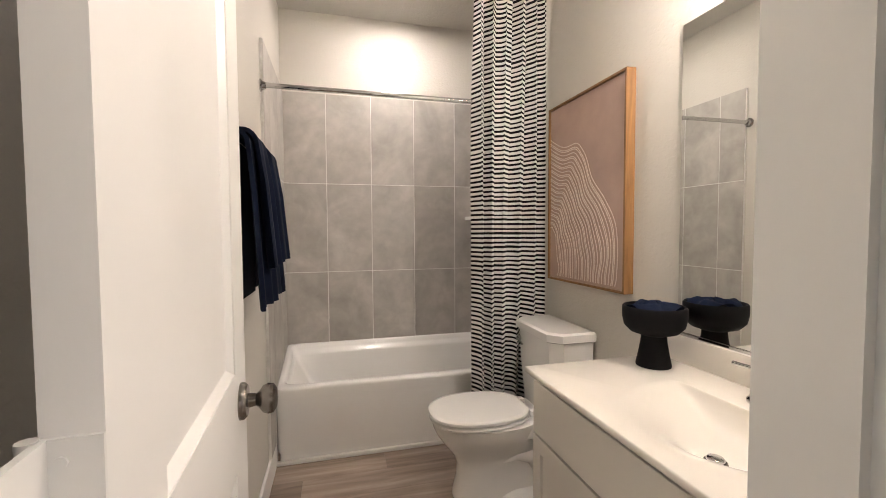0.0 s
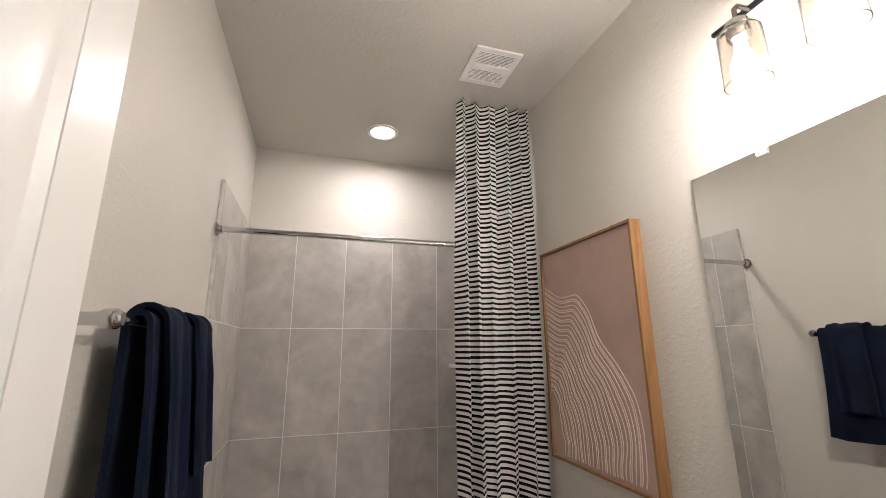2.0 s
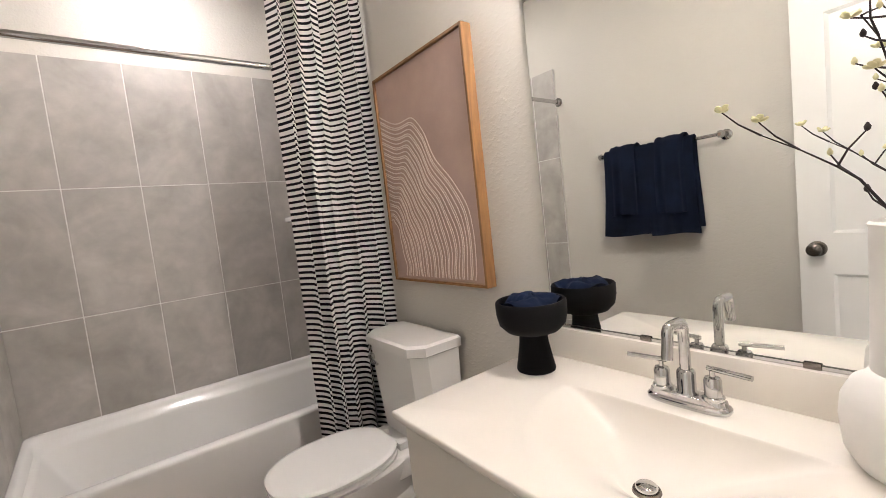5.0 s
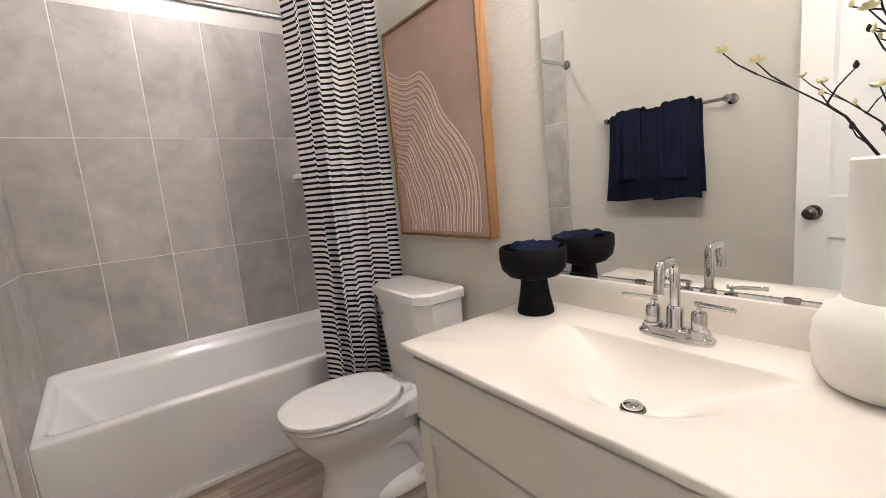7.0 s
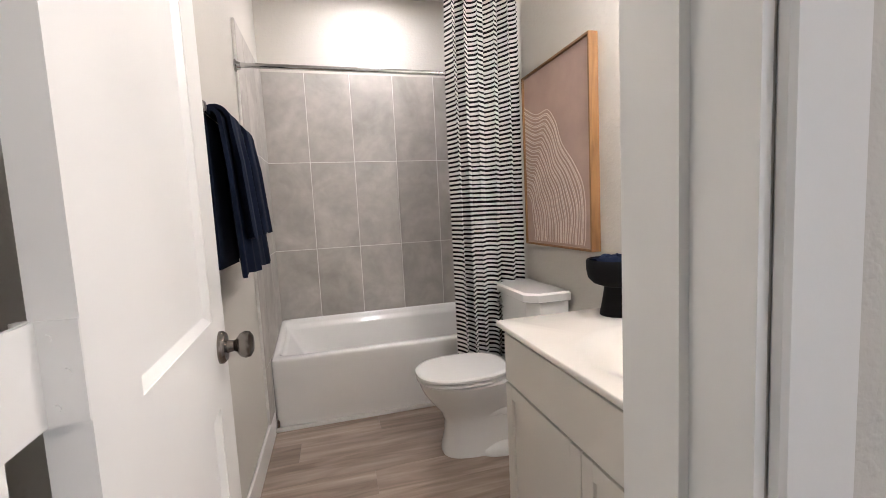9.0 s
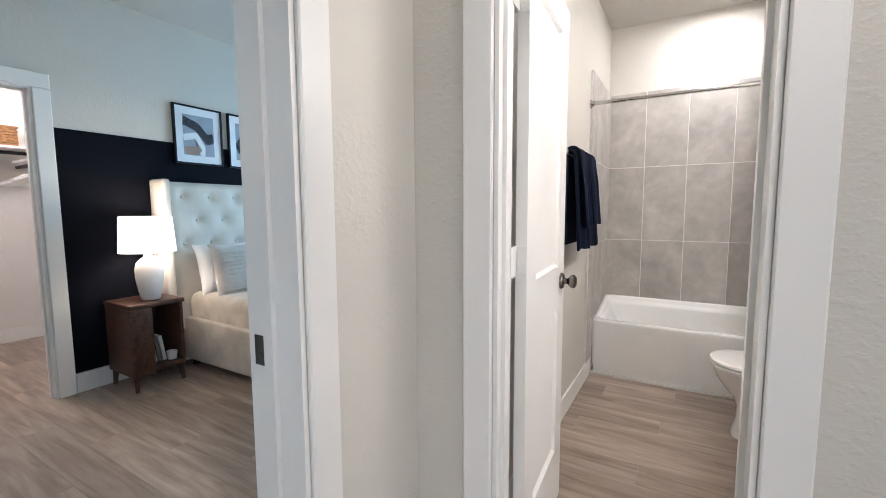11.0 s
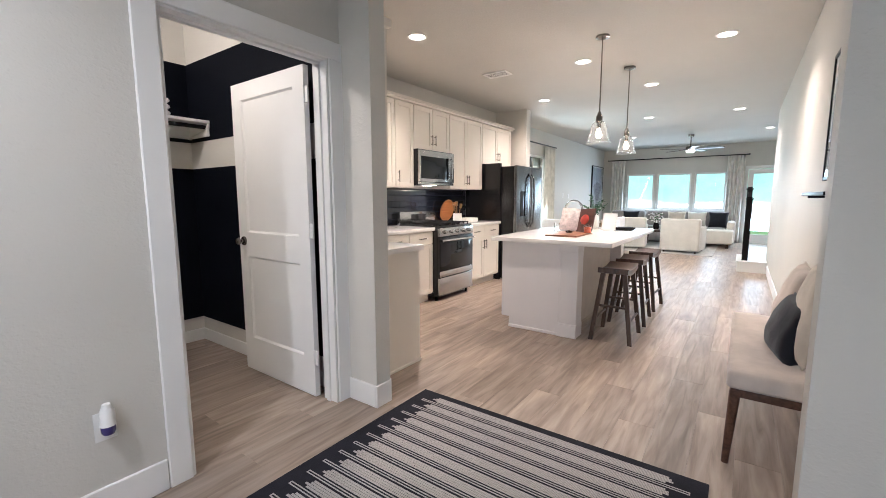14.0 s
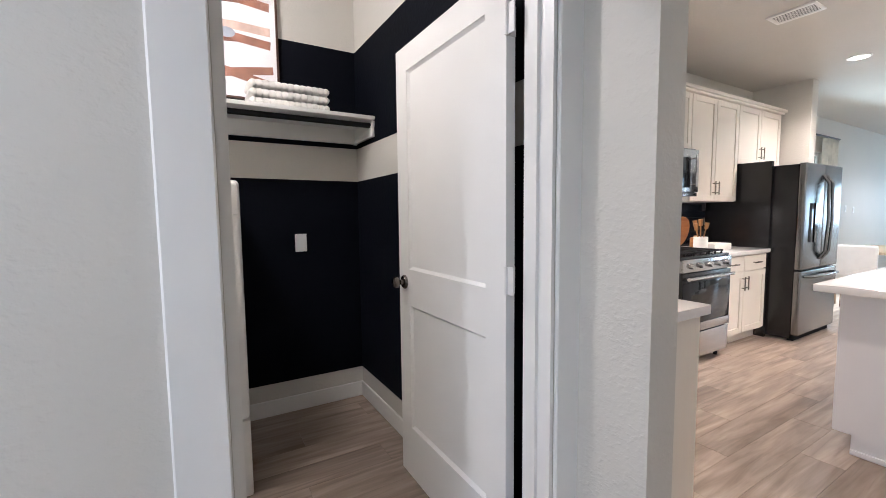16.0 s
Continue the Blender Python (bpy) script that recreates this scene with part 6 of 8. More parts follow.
def closet():
    t = thing("closet_shelf", "white closet shelf with dark hanging rod", "shelf", (-4.8, 0.1, 1.80))
    part("board", B(-4.995, -4.66, -1.32, 0.81, 1.83, 1.85), M_TRIM, t, "", 0, True)
    part("cleat", B(-4.998, -4.98, -1.32, 0.81, 1.74, 1.829), M_TRIM, t, "", 0, True)
    part("hanging_rod", R((-4.72, -1.32, 1.79), (-4.72, 0.81, 1.79), 0.016), M_BLACKMETAL, t, "dark rod", 40, True)
    part("bracket", T([(-4.985, 0.02, 1.58), (-4.86, 0.02, 1.70), (-4.70, 0.02, 1.765)], 0.011, 8), M_PLASTIC, t, "", 50, True)
    s = thing("closet_shelf", "white side closet shelf with dark rod", "shelf", (-4.0, 0.65, 1.66))
    part("board", B(-4.64, -3.2, 0.47, 0.815, 1.69, 1.71), M_TRIM, s, "", 0, True)
    part("hanging_rod", R((-4.64, 0.50, 1.655), (-3.2, 0.50, 1.655), 0.016), M_BLACKMETAL, s, "dark rod", 40, True)
    for x in (-4.5, -3.9):
        part("bracket", T([(x, 0.81, 1.38), (x, 0.66, 1.53), (x, 0.52, 1.64)], 0.011, 8), M_PLASTIC, s, "", 50, True)
    for y in (0.05, 0.40):
        b = thing("wicker_basket", "brown wicker basket on the closet shelf", "basket", (-4.83, y, 1.851), group="baskets on the closet shelf")
        bm = bmesh.new()
        for i in range(7):
            z = 0.012 + 0.024 * i
            k = 0.002 * (i % 2)
            box(bm, -0.12 - k, 0.12 + k, -0.145 - k, 0.145 + k, z - 0.012, z + 0.011, 0.009, 2)
        part("weave", bm, M_WICKER, b, "", 50)
        part("rim", B(-0.128, 0.128, -0.153, 0.153, 0.160, 0.180, bevel=0.009), M_WICKER, b, "", 50)
    for i in range(2):
        h = thing("clothes_hanger", "white plastic hanger on the closet rod", "hanger", (-4.72, -0.22 + 0.12 * i, 1.79), group="hangers on the rod")
        bm = T([(-0.02, 0, 0.018), (0.0, 0, 0.022), (0.018, 0, 0.008), (0.0, 0, -0.04), (0.0, 0, -0.07)], 0.003, 6)
        tube(bm, [(0, 0, -0.07), (0.20, 0, -0.17), (-0.20, 0, -0.17), (0, 0, -0.07)], 0.005, 6)
        part("wire", bm, M_PLASTIC, h, "", 60)
        h.matrix_world = pose(-4.72, -0.22 + 0.12 * i, 1.79, 0, 0, 12 * i)
        if i == 0:
            for q in range(4):
                copy_thing(h, pose(-4.46 + 0.10 * q, 0.50, 1.655, 0, 0, 84 + 5 * q))


closet()


# ---- kitchen ----
def front(parent, name, plane, a, b, z0, z1, handle=None, axis="y", out=1, rail=0.055, mat=None, flat=False):
    """A shaker front on a plane, with a bar pull: handle is (across, height, 'v' or 'h')."""
    t = 0.019

    def bx(bm, d0, d1, p, q, c, d, bev=0.0):
        lo, hi = sorted((plane + out * d0, plane + out * d1))
        return box(bm, *((p, q, lo, hi) if axis == "y" else (lo, hi, p, q)), c, d, bev, 1)

    m = mat or M_CAB
    if flat:
        f = part(name, bx(bmesh.new(), 0, t, a, b, z0, z1, 0.002), m, parent, "", 30, True)
    else:
        f = part(name, bx(bmesh.new(), 0, 0.009, a + rail - 0.001, b - rail + 0.001, z0 + rail - 0.001, z1 - rail + 0.001), m, parent, "", 30, True)
        for n, p, q, c, d in (("stile", a, a + rail, z0, z1), ("stile", b - rail, b, z0, z1), ("rail", a + rail, b - rail, z0, z0 + rail), ("rail", a + rail, b - rail, z1 - rail, z1)):
            part(n, bx(bmesh.new(), 0, t, p, q, c, d, 0.0015), m, f, "", 30, True)
    if handle:
        u, z, way = handle
        hl = 0.065
        ends = ((u, z - hl), (u, z + hl)) if way == "v" else ((u - hl, z), (u + hl, z))

        def P(uu, zz, d):
            return (uu, plane + out * d, zz) if axis == "y" else (plane + out * d, uu, zz)

        bm = R(P(*ends[0], t + 0.028), P(*ends[1], t + 0.028), 0.006, seg=10)
        for k in (0.15, 0.85):
            uu, zz = ends[0][0] + (ends[1][0] - ends[0][0]) * k, ends[0][1] + (ends[1][1] - ends[0][1]) * k
            rod(bm, P(uu, zz, t - 0.001), P(uu, zz, t + 0.028), 0.005, seg=8)
        part("pull", bm, M_NICKEL, f, "satin nickel bar pull", 40, True)
    return f


def upper(x0, x1, z0, z1, doors, depth=0.33, label="cream shaker wall cabinet with bar pulls"):
    c = thing("wall_cabinet", label, "cabinet", ((x0 + x1) / 2, -5.3, z0), group="kitchen wall cabinets")
    yb, yf = -5.479, -5.48 + depth - 0.019
    part("body", B(x0 + 0.001, x1 - 0.001, yb, yf, z0, z1), M_CAB, c, "", 0, True)
    w = (x1 - x0) / doors
    for i in range(doors):
        a, b = x0 + w * i + 0.004, x0 + w * (i + 1) - 0.004
        u = (b - 0.03 if i == 0 else a + 0.03) if doors > 1 else b - 0.03
        front(c, "cabinet_door", yf, a, b, z0 + 0.004, z1 - 0.006, (u, z0 + 0.13, "v"))
    return c


upper(-3.185, -2.855, 1.39, 2.39, 1)
upper(-3.948, -3.188, 1.865, 2.39, 2)
upper(-4.832, -3.951, 1.39, 2.39, 2)
upper(-5.80, -4.835, 1.79, 2.39, 2)
upper(-2.40, -1.80, 1.39, 2.39, 2)
upper(-2.852, -2.403, 1.39, 2.39, 1)
_c = thing("cabinet_crown", "cream crown moulding over the wall cabinets", "moulding", (-4, -5.2, 2.39), kind="structure")
_bm = B(-5.82, -1.80, -5.479, -5.125, 2.391, 2.412, bevel=0.003)
box(_bm, -5.835, -1.80, -5.479, -5.105, 2.412, 2.445, 0.008)
part("crown", _bm, M_CAB, _c, "", 30, True)
# cabinets on the side wall that hides behind the stub
_c = thing("wall_cabinet", "cream shaker wall cabinet on the side wall", "cabinet", (-1.18, -4.4, 1.39), group="kitchen wall cabinets")
part("body", B(-1.335, -1.021, -4.9, -3.86, 1.39, 2.39), M_CAB, _c, "", 0, True)
front(_c, "cabinet_door", -1.335, -4.38, -3.864, 1.394, 2.384, (-3.90, 1.52, "v"), "x", -1)
part("crown", B(-1.375, -1.021, -4.9, -3.835, 2.391, 2.445, bevel=0.006), M_CAB, _c, "", 30, True)


def base(x0, x1, label, drawers, group="kitchen base cabinets"):
    c = thing("base_cabinet", label, "cabinet", ((x0 + x1) / 2, -5.17, 0), group=group)
    yf = -4.862 - 0.019
    bm = B(x0 + 0.001, x1 - 0.001, -5.478, yf, 0.10, 0.874)
    box(bm, x0 + 0.001, x1 - 0.001, -5.478, yf - 0.065, 0.001, 0.10)
    part("body", bm, M_CAB, c, "", 0, True)
    w = (x1 - x0) / drawers
    for i in range(drawers):
        a, b = x0 + w * i + 0.004, x0 + w * (i + 1) - 0.004
        front(c, "drawer", yf, a, b, 0.72, 0.862, ((a + b) / 2, 0.79, "h"), flat=True)
        u = b - 0.03 if i == 0 else a + 0.03
        front(c, "cabinet_door", yf, a, b, 0.115, 0.708, (u, 0.60, "v"))
    return c


base(-4.86, -3.962, "cream base cabinet with two drawers and doors", 2)
base(-3.182, -2.30, "cream base cabinet with two drawers and doors", 2)
base(-2.298, -1.66, "cream base cabinet in the kitchen corner", 1)
_c = thing("base_cabinet", "cream base cabinet with a plain end panel", "cabinet", (-1.33, -4.6, 0), group="kitchen base cabinets")
_bm = B(-1.622, -1.021, -5.478, -3.85, 0.10, 0.874)
box(_bm, -1.56, -1.021, -5.478, -3.85, 0.001, 0.10)
part("body", _bm, M_CAB, _c, "", 0, True)
part("end_panel", B(-1.645, -1.021, -3.849, -3.831, 0.001, 0.874, bevel=0.001, seg=1), M_CAB, _c, "", 0, True)
part("shoe_moulding", B(-1.645, -1.021, -3.830, -3.815, 0.001, 0.022, bevel=0.006), M_CAB, _c, "", 30, True)
front(_c, "cabinet_door", -1.622, -4.86, -4.36, 0.115, 0.862, (-4.80, 0.70, "v"), "x", -1)
front(_c, "cabinet_door", -1.622, -4.355, -3.86, 0.115, 0.862, (-3.90, 0.70, "v"), "x", -1)


def counter(name, boxes, label, z0=0.875, z1=0.914, at=(0, 0, 0)):
    bm = bmesh.new()
    for b in boxes:
        box(bm, *b, z0, z1, 0.004, 2)
    return single(name, bm, M_QUARTZ, label, "countertop")


counter("countertop", [(-4.875, -3.958, -5.478, -4.835)], "white quartz countertop beside the range")
counter("countertop", [(-3.186, -1.665, -5.478, -4.835), (-1.664, -1.022, -5.478, -3.800)], "white quartz countertop turning the kitchen corner")


def backsplash():
    t = thing("backsplash", "glossy dark navy subway tile backsplash", "wall tile", (-3.3, -5.478, 0.914), kind="structure")
    part("grout_bed", B(-4.87, -1.03, -5.4795, -5.4755, 0.915, 1.388), plain("dark_grout", (0.02, 0.02, 0.024), 0.8), t, "", 0, True)
    k = Mat("navy_glazed_tile", (0.010, 0.012, 0.020), 0.10)
    k.vary(k.noise(6, 3), 0.3)
    k.bump(k.noise(14, 2), 0.12, 0.003)
    me = finish(B(-0.0745, 0.0745, -0.004, 0.004, -0.0365, 0.0365, bevel=0.0015, seg=1), "tile", k.m, 0)
    for r in range(6):
        for c in range(26):
            x = -4.79 + 0.152 * c - (0.076 if r % 2 else 0)
            if x < -4.80 or x > -1.12:
                continue
            o = new("tile", me)
            o.parent = t
            o.matrix_basis = pose(x + 3.3, 0.004, 0.04 + 0.0765 * r)


backsplash()


def kitchen_range():
    t = thing("gas_range", "stainless steel gas range with black oven door", "range", (-3.57, -5.13, 0))
    x0, x1, yb, yf = -3.948, -3.192, -5.47, -4.80
    part("body", B(x0, x1, yb, yf, 0.06, 0.905, bevel=0.003), M_BLACKGLOSS, t, "", 30, True)
    part("cooktop", B(x0, x1, yb + 0.06, yf + 0.012, 0.905, 0.925, bevel=0.004), M_BLACKGLOSS, t, "black enamel cooktop", 30, True)
    part("front_panel", B(x0, x1, yf, yf + 0.035, 0.80, 0.904, bevel=0.008), M_BRIGHTSTEEL, t, "steel control panel", 40, True)
    for i in range(5):
        x = x0 + 0.10 + 0.139 * i
        part("burner_knob", R((x, yf + 0.034, 0.852), (x, yf + 0.068, 0.852), 0.024, 0.020, seg=20), M_BRIGHTSTEEL, t, "", 40, True)
    d = part("oven_door", B(x0 + 0.003, x1 - 0.003, yf, yf + 0.032, 0.30, 0.792, bevel=0.005), M_BLACKGLOSS, t, "", 40, True)
    part("oven_glass", B(x0 + 0.012, x1 - 0.012, yf + 0.030, yf + 0.035, 0.378, 0.715, bevel=0.004), M_BLACKGLASS, d, "black oven glass", 40, True)
    bm = R((x0 + 0.03, yf + 0.068, 0.752), (x1 - 0.03, yf + 0.068, 0.752), 0.014, seg=14)
    for x in (x0 + 0.06, x1 - 0.06):
        rod(bm, (x, yf + 0.03, 0.752), (x, yf + 0.068, 0.752), 0.010, seg=10)
    part("oven_handle", bm, M_BRIGHTSTEEL, d, "", 40, True)
    part("door_strip", B(x0 + 0.003, x1 - 0.003, yf + 0.030, yf + 0.036, 0.302, 0.372, bevel=0.002), M_BRIGHTSTEEL, d, "steel strip", 30, True)
    part("badge", R((-3.57, yf + 0.0355, 0.333), (-3.57, yf + 0.0375, 0.333), 0.014, seg=20), M_CHROME, d, "", 40, True)
    part("drawer", B(x0 + 0.003, x1 - 0.003, yf, yf + 0.028, 0.075, 0.29, bevel=0.006), M_BRIGHTSTEEL, t, "steel bottom drawer", 40, True)
    part("back_guard", B(x0, x1, yb, yb + 0.075, 0.905, 1.085, bevel=0.012), M_BRIGHTSTEEL, t, "steel backguard", 40, True)
    part("display", B(-3.72, -3.42, yb + 0.074, yb + 0.078, 0.97, 1.05), M_BLACKGLASS, t, "black display", 0, True)
    for i in range(3):
        bm = bmesh.new()
        a = x0 + 0.03 + 0.238 * i
        b = a + 0.22
        for y in (-5.36, -5.23, -5.05, -4.92, -4.83):
            box(bm, a, b, y - 0.006, y + 0.006, 0.942, 0.956, 0.003, 1)
        for x in (a, (a + b) / 2 - 0.006, b - 0.012):
            box(bm, x, x + 0.012, -5.37, -4.82, 0.942, 0.955, 0.003, 1)
            for y in (-5.36, -4.84):
                box(bm, x, x + 0.012, y, y + 0.012, 0.925, 0.943)
        part("grate", bm, M_BLACK, t, "cast iron grate", 30, True)
        for y in (-5.28, -4.98):
            part("burner", L([(0, 0.012), (0.035, 0.010), (0.045, 0.0)], ((a + b) / 2, y, 0.925), seg=20), M_BLACK, t, "", 40, True)
    for x in (x0 + 0.04, x1 - 0.04):
        for y in (yb + 0.05, yf - 0.05):
            part("foot", R((x, y, 0.0), (x, y, 0.062), 0.016, seg=10), M_BLACK, t, "", 40, True)


kitchen_range()


def microwave():
    t = thing("microwave", "stainless over-the-range microwave with dark window", "microwave", (-3.57, -5.28, 1.41))
    x0, x1, yf, z0, z1 = -3.945, -3.192, -5.10, 1.43, 1.862
    part("body", B(x0, x1, -5.478, yf, z0, z1, bevel=0.003), M_BLACKGLOSS, t, "", 30, True)
    d = part("microwave_door", B(x0 + 0.003, x1 - 0.003, yf, yf + 0.03, z0 + 0.035, z1 - 0.012, bevel=0.006), M_BRIGHTSTEEL, t, "", 40, True)
    part("window", B(-3.80, x1 - 0.035, yf + 0.029, yf + 0.033, z0 + 0.075, z1 - 0.085, bevel=0.003), M_BLACKGLASS, d, "black window", 30, True)
    bm = R((-3.852, yf + 0.062, z0 + 0.08), (-3.852, yf + 0.062, z1 - 0.06), 0.011, seg=12)
    for z in (z0 + 0.11, z1 - 0.09):
        rod(bm, (-3.852, yf + 0.028, z), (-3.852, yf + 0.062, z), 0.008, seg=8)
    part("handle", bm, M_BRIGHTSTEEL, d, "", 40, True)
    part("vent_strip", B(x0 + 0.003, x1 - 0.003, yf, yf + 0.02, z0, z0 + 0.032, bevel=0.003), M_BRIGHTSTEEL, t, "", 40, True)
    e = part("task_light", B(-3.70, -3.56, -5.33, -5.20, z0 - 0.006, z0 - 0.001), M_LENS, t, "lit hood lamp", 0, True)
    e.visible_shadow = False


microwave()


def refrigerator():
    t = thing("refrigerator", "stainless french-door refrigerator with bottom freezer", "refrigerator", (-5.37, -5.0, 0))
    x0, x1, yb, yf = -5.845, -4.925, -5.45, -4.66
    part("body", B(x0, x1, yb, yf, 0.02, 1.735, bevel=0.004), M_BLACKGLOSS, t, "dark side panels", 30, True)
    mid = (x0 + x1) / 2
    for a, b, s in ((mid + 0.002, x1, 1), (x0, mid - 0.002, -1)):
        d = part("fridge_door", B(a, b, yf, yf + 0.06, 0.71, 1.745, bevel=0.014, seg=3), M_STEEL, t, "", 40, True)
        u = (a + 0.045) if s > 0 else (b - 0.045)
        pts = [(u, yf + 0.055, 0.80), (u, yf + 0.105, 0.88), (u, yf + 0.118, 1.20), (u, yf + 0.105, 1.56), (u, yf + 0.055, 1.64)]
        part("handle", T(pts, 0.013, 12), M_STEEL, d, "", 60, True)
        if s > 0:
            part("dispenser", B(a + 0.14, b - 0.12, yf + 0.058, yf + 0.0625, 0.98, 1.36, bevel=0.004), M_BLACKGLASS, d, "black water dispenser", 30, True)
    d = part("freezer_drawer", B(x0, x1, yf, yf + 0.06, 0.06, 0.698, bevel=0.014, seg=3), M_STEEL, t, "", 40, True)
    part("handle", T([(x0 + 0.08, yf + 0.055, 0.64), (x0 + 0.14, yf + 0.108, 0.64), (mid, yf + 0.118, 0.64), (x1 - 0.14, yf + 0.108, 0.64), (x1 - 0.08, yf + 0.055, 0.64)], 0.013, 12), M_STEEL, d, "", 60, True)
    part("toe_grille", B(x0 + 0.02, x1 - 0.02, yf - 0.03, yf + 0.02, 0.001, 0.058), M_BLACK, t, "", 0, True)


refrigerator()
single("fridge_side_panel", B(-4.918, -4.878, -5.478, -4.86, 0.001, 1.785), M_BLACKGLOSS, "dark panel beside the refrigerator", "panel")
# things on the counter
_u = thing("utensil_crock", "pale crock holding wooden utensils", "crock", (-4.04, -5.08, 0.9145))
part("crock", L([(0, 0), (0.055, 0), (0.060, 0.01), (0.060, 0.135), (0.055, 0.135), (0.053, 0.012), (0, 0.012)]), M_CERAMIC, _u)
for _i, (_dx, _dy, _h) in enumerate(((0.05, 0.02, 0.30), (0.02, -0.04, 0.29), (-0.03, 0.03, 0.27), (0.06, -0.01, 0.26))):
    part("utensil", rod(R((0, 0, 0.014), (_dx, _dy, _h - 0.05), 0.006, seg=8), (_dx, _dy, _h - 0.06), (_dx * 1.2, _dy * 1.2, _h), 0.016, 0.02, seg=10), M_OAK, _u, "wooden spoon", 50)
_o = single("cutting_board", L([(0, 0), (0.16, 0), (0.163, 0.006), (0.163, 0.014), (0.16, 0.02), (0, 0.02)], seg=40), wood("acacia", (0.30, 0.10, 0.03), (0.52, 0.22, 0.07)), "round orange-brown wooden board leaning on the backsplash", "cutting board")
_o.matrix_world = pose(-4.25, -5.395, 1.078, 78, 0, 0)
single("bread_box", B(-4.50, -4.18, -5.22, -5.02, 0.9145, 0.975, bevel=0.010), M_CERAMIC, "low white ceramic dish on the counter", "dish")
single("canister", L([(0, 0), (0.05, 0), (0.052, 0.01), (0.052, 0.10), (0.045, 0.11), (0.015, 0.115), (0.015, 0.13), (0, 0.132)], (-4.33, -5.28, 0.9145)), wood("acacia_canister", (0.30, 0.12, 0.04), (0.50, 0.24, 0.08)), "small wooden canister on the counter", "canister")
single("counter_sponge_holder", L([(0, 0), (0.03, 0), (0.032, 0.02), (0.026, 0.028), (0, 0.03)], (-1.86, -4.98, 0.9145)), M_NICKEL, "small round metal dish on the counter", "dish")

# ---- island ----
_i = thing("kitchen_island", "white painted kitchen island with corner column", "island", (-3.7, -3.37, 0))
_bm = B(-4.60, -2.838, -3.735, -3.145, 0.10, 0.849)
box(_bm, -4.60, -2.838, -3.660, -3.145, 0.001, 0.10)
part("body", _bm, M_ISLAND, _i, "", 0, True)
part("end_panel", B(-2.837, -2.825, -3.735, -3.150, 0.11, 0.849), M_ISLAND, _i, "", 0, True)
part("column", B(-2.975, -2.822, -3.148, -2.990, 0.125, 0.780, bevel=0.003), M_ISLAND, _i, "white square column", 30, True)
part("column_cap", B(-2.985, -2.812, -3.160, -2.988, 0.780, 0.849, bevel=0.003), M_ISLAND, _i, "", 30, True)
part("column_base", B(-2.985, -2.810, -3.160, -2.986, 0.001, 0.125, bevel=0.004), M_ISLAND, _i, "", 30, True)
part("base_strip", B(-2.836, -2.818, -3.658, -3.162, 0.001, 0.028, bevel=0.005), M_ISLAND, _i, "", 30, True)
part("far_column", B(-4.60, -4.46, -3.144, -2.998, 0.001, 0.849, bevel=0.003), M_ISLAND, _i, "", 30, True)
# the overhang's shade is put into this panel's darker colour
part("knee_wall", B(-4.459, -2.976, -3.144, -3.12, 0.001, 0.849), plain("island_board_painted_shade", (0.50, 0.44, 0.38), 0.5), _i, "back panel coloured beige for the shade under the overhang", 0, True)
counter("island_top", [(-4.715, -2.765, -3.832, -2.695)], "white quartz island top with overhang for stools", 0.850, 0.890)


def stool(at, rz):
    t = thing("bar_stool", "dark brown wooden saddle counter stool", "stool", at, rz, "stools at the island")
    h = 0.648

    def seat(u, v, lift):
        x, y = -0.22 + 0.44 * u, -0.125 + 0.25 * v
        return Vector((x, y, h + lift - 0.028 * (1 - (2 * u - 1) ** 2)))

    bm = bmesh.new()
    sheet(bm, lambda u, v: seat(u, v, 0.012), 18, 6, 0.045)
    part("seat", bm, M_STOOL, t, "", 50)
    feet = {}
    for sx in (-1, 1):
        for sy in (-1, 1):
            a, b = Vector((sx * 0.165, sy * 0.088, h - 0.03)), Vector((sx * 0.215, sy * 0.165, 0.001))
            feet[sx, sy] = (a, b)
            ring = lambda p, w: [(p.x - w, p.y - w, p.z), (p.x + w, p.y - w, p.z), (p.x + w, p.y + w, p.z), (p.x - w, p.y + w, p.z)]
            part("leg", loft(bmesh.new(), [ring(b, 0.017), ring(a, 0.019)]), M_STOOL, t, "", 20)
    for k, z in (((-1, 1), 0.20), ((-1, 1), 0.33)):
        for s in k:
            f = 1 - z / h
            along = z < 0.25
            p, q = (feet[-1, s], feet[1, s]) if along else (feet[s, -1], feet[s, 1])
            pa, pb = p[0].lerp(p[1], f), q[0].lerp(q[1], f)
            part("stretcher", R(pa, pb, 0.011, seg=8), M_STOOL, t, "", 40)
    return t


_s = stool((-3.13, -2.72, 0), 1)
copy_thing(_s, pose(-3.78, -2.73, 0, 0, 0, 3))
copy_thing(_s, pose(-4.45, -2.73, 0, 0, 0, -2))


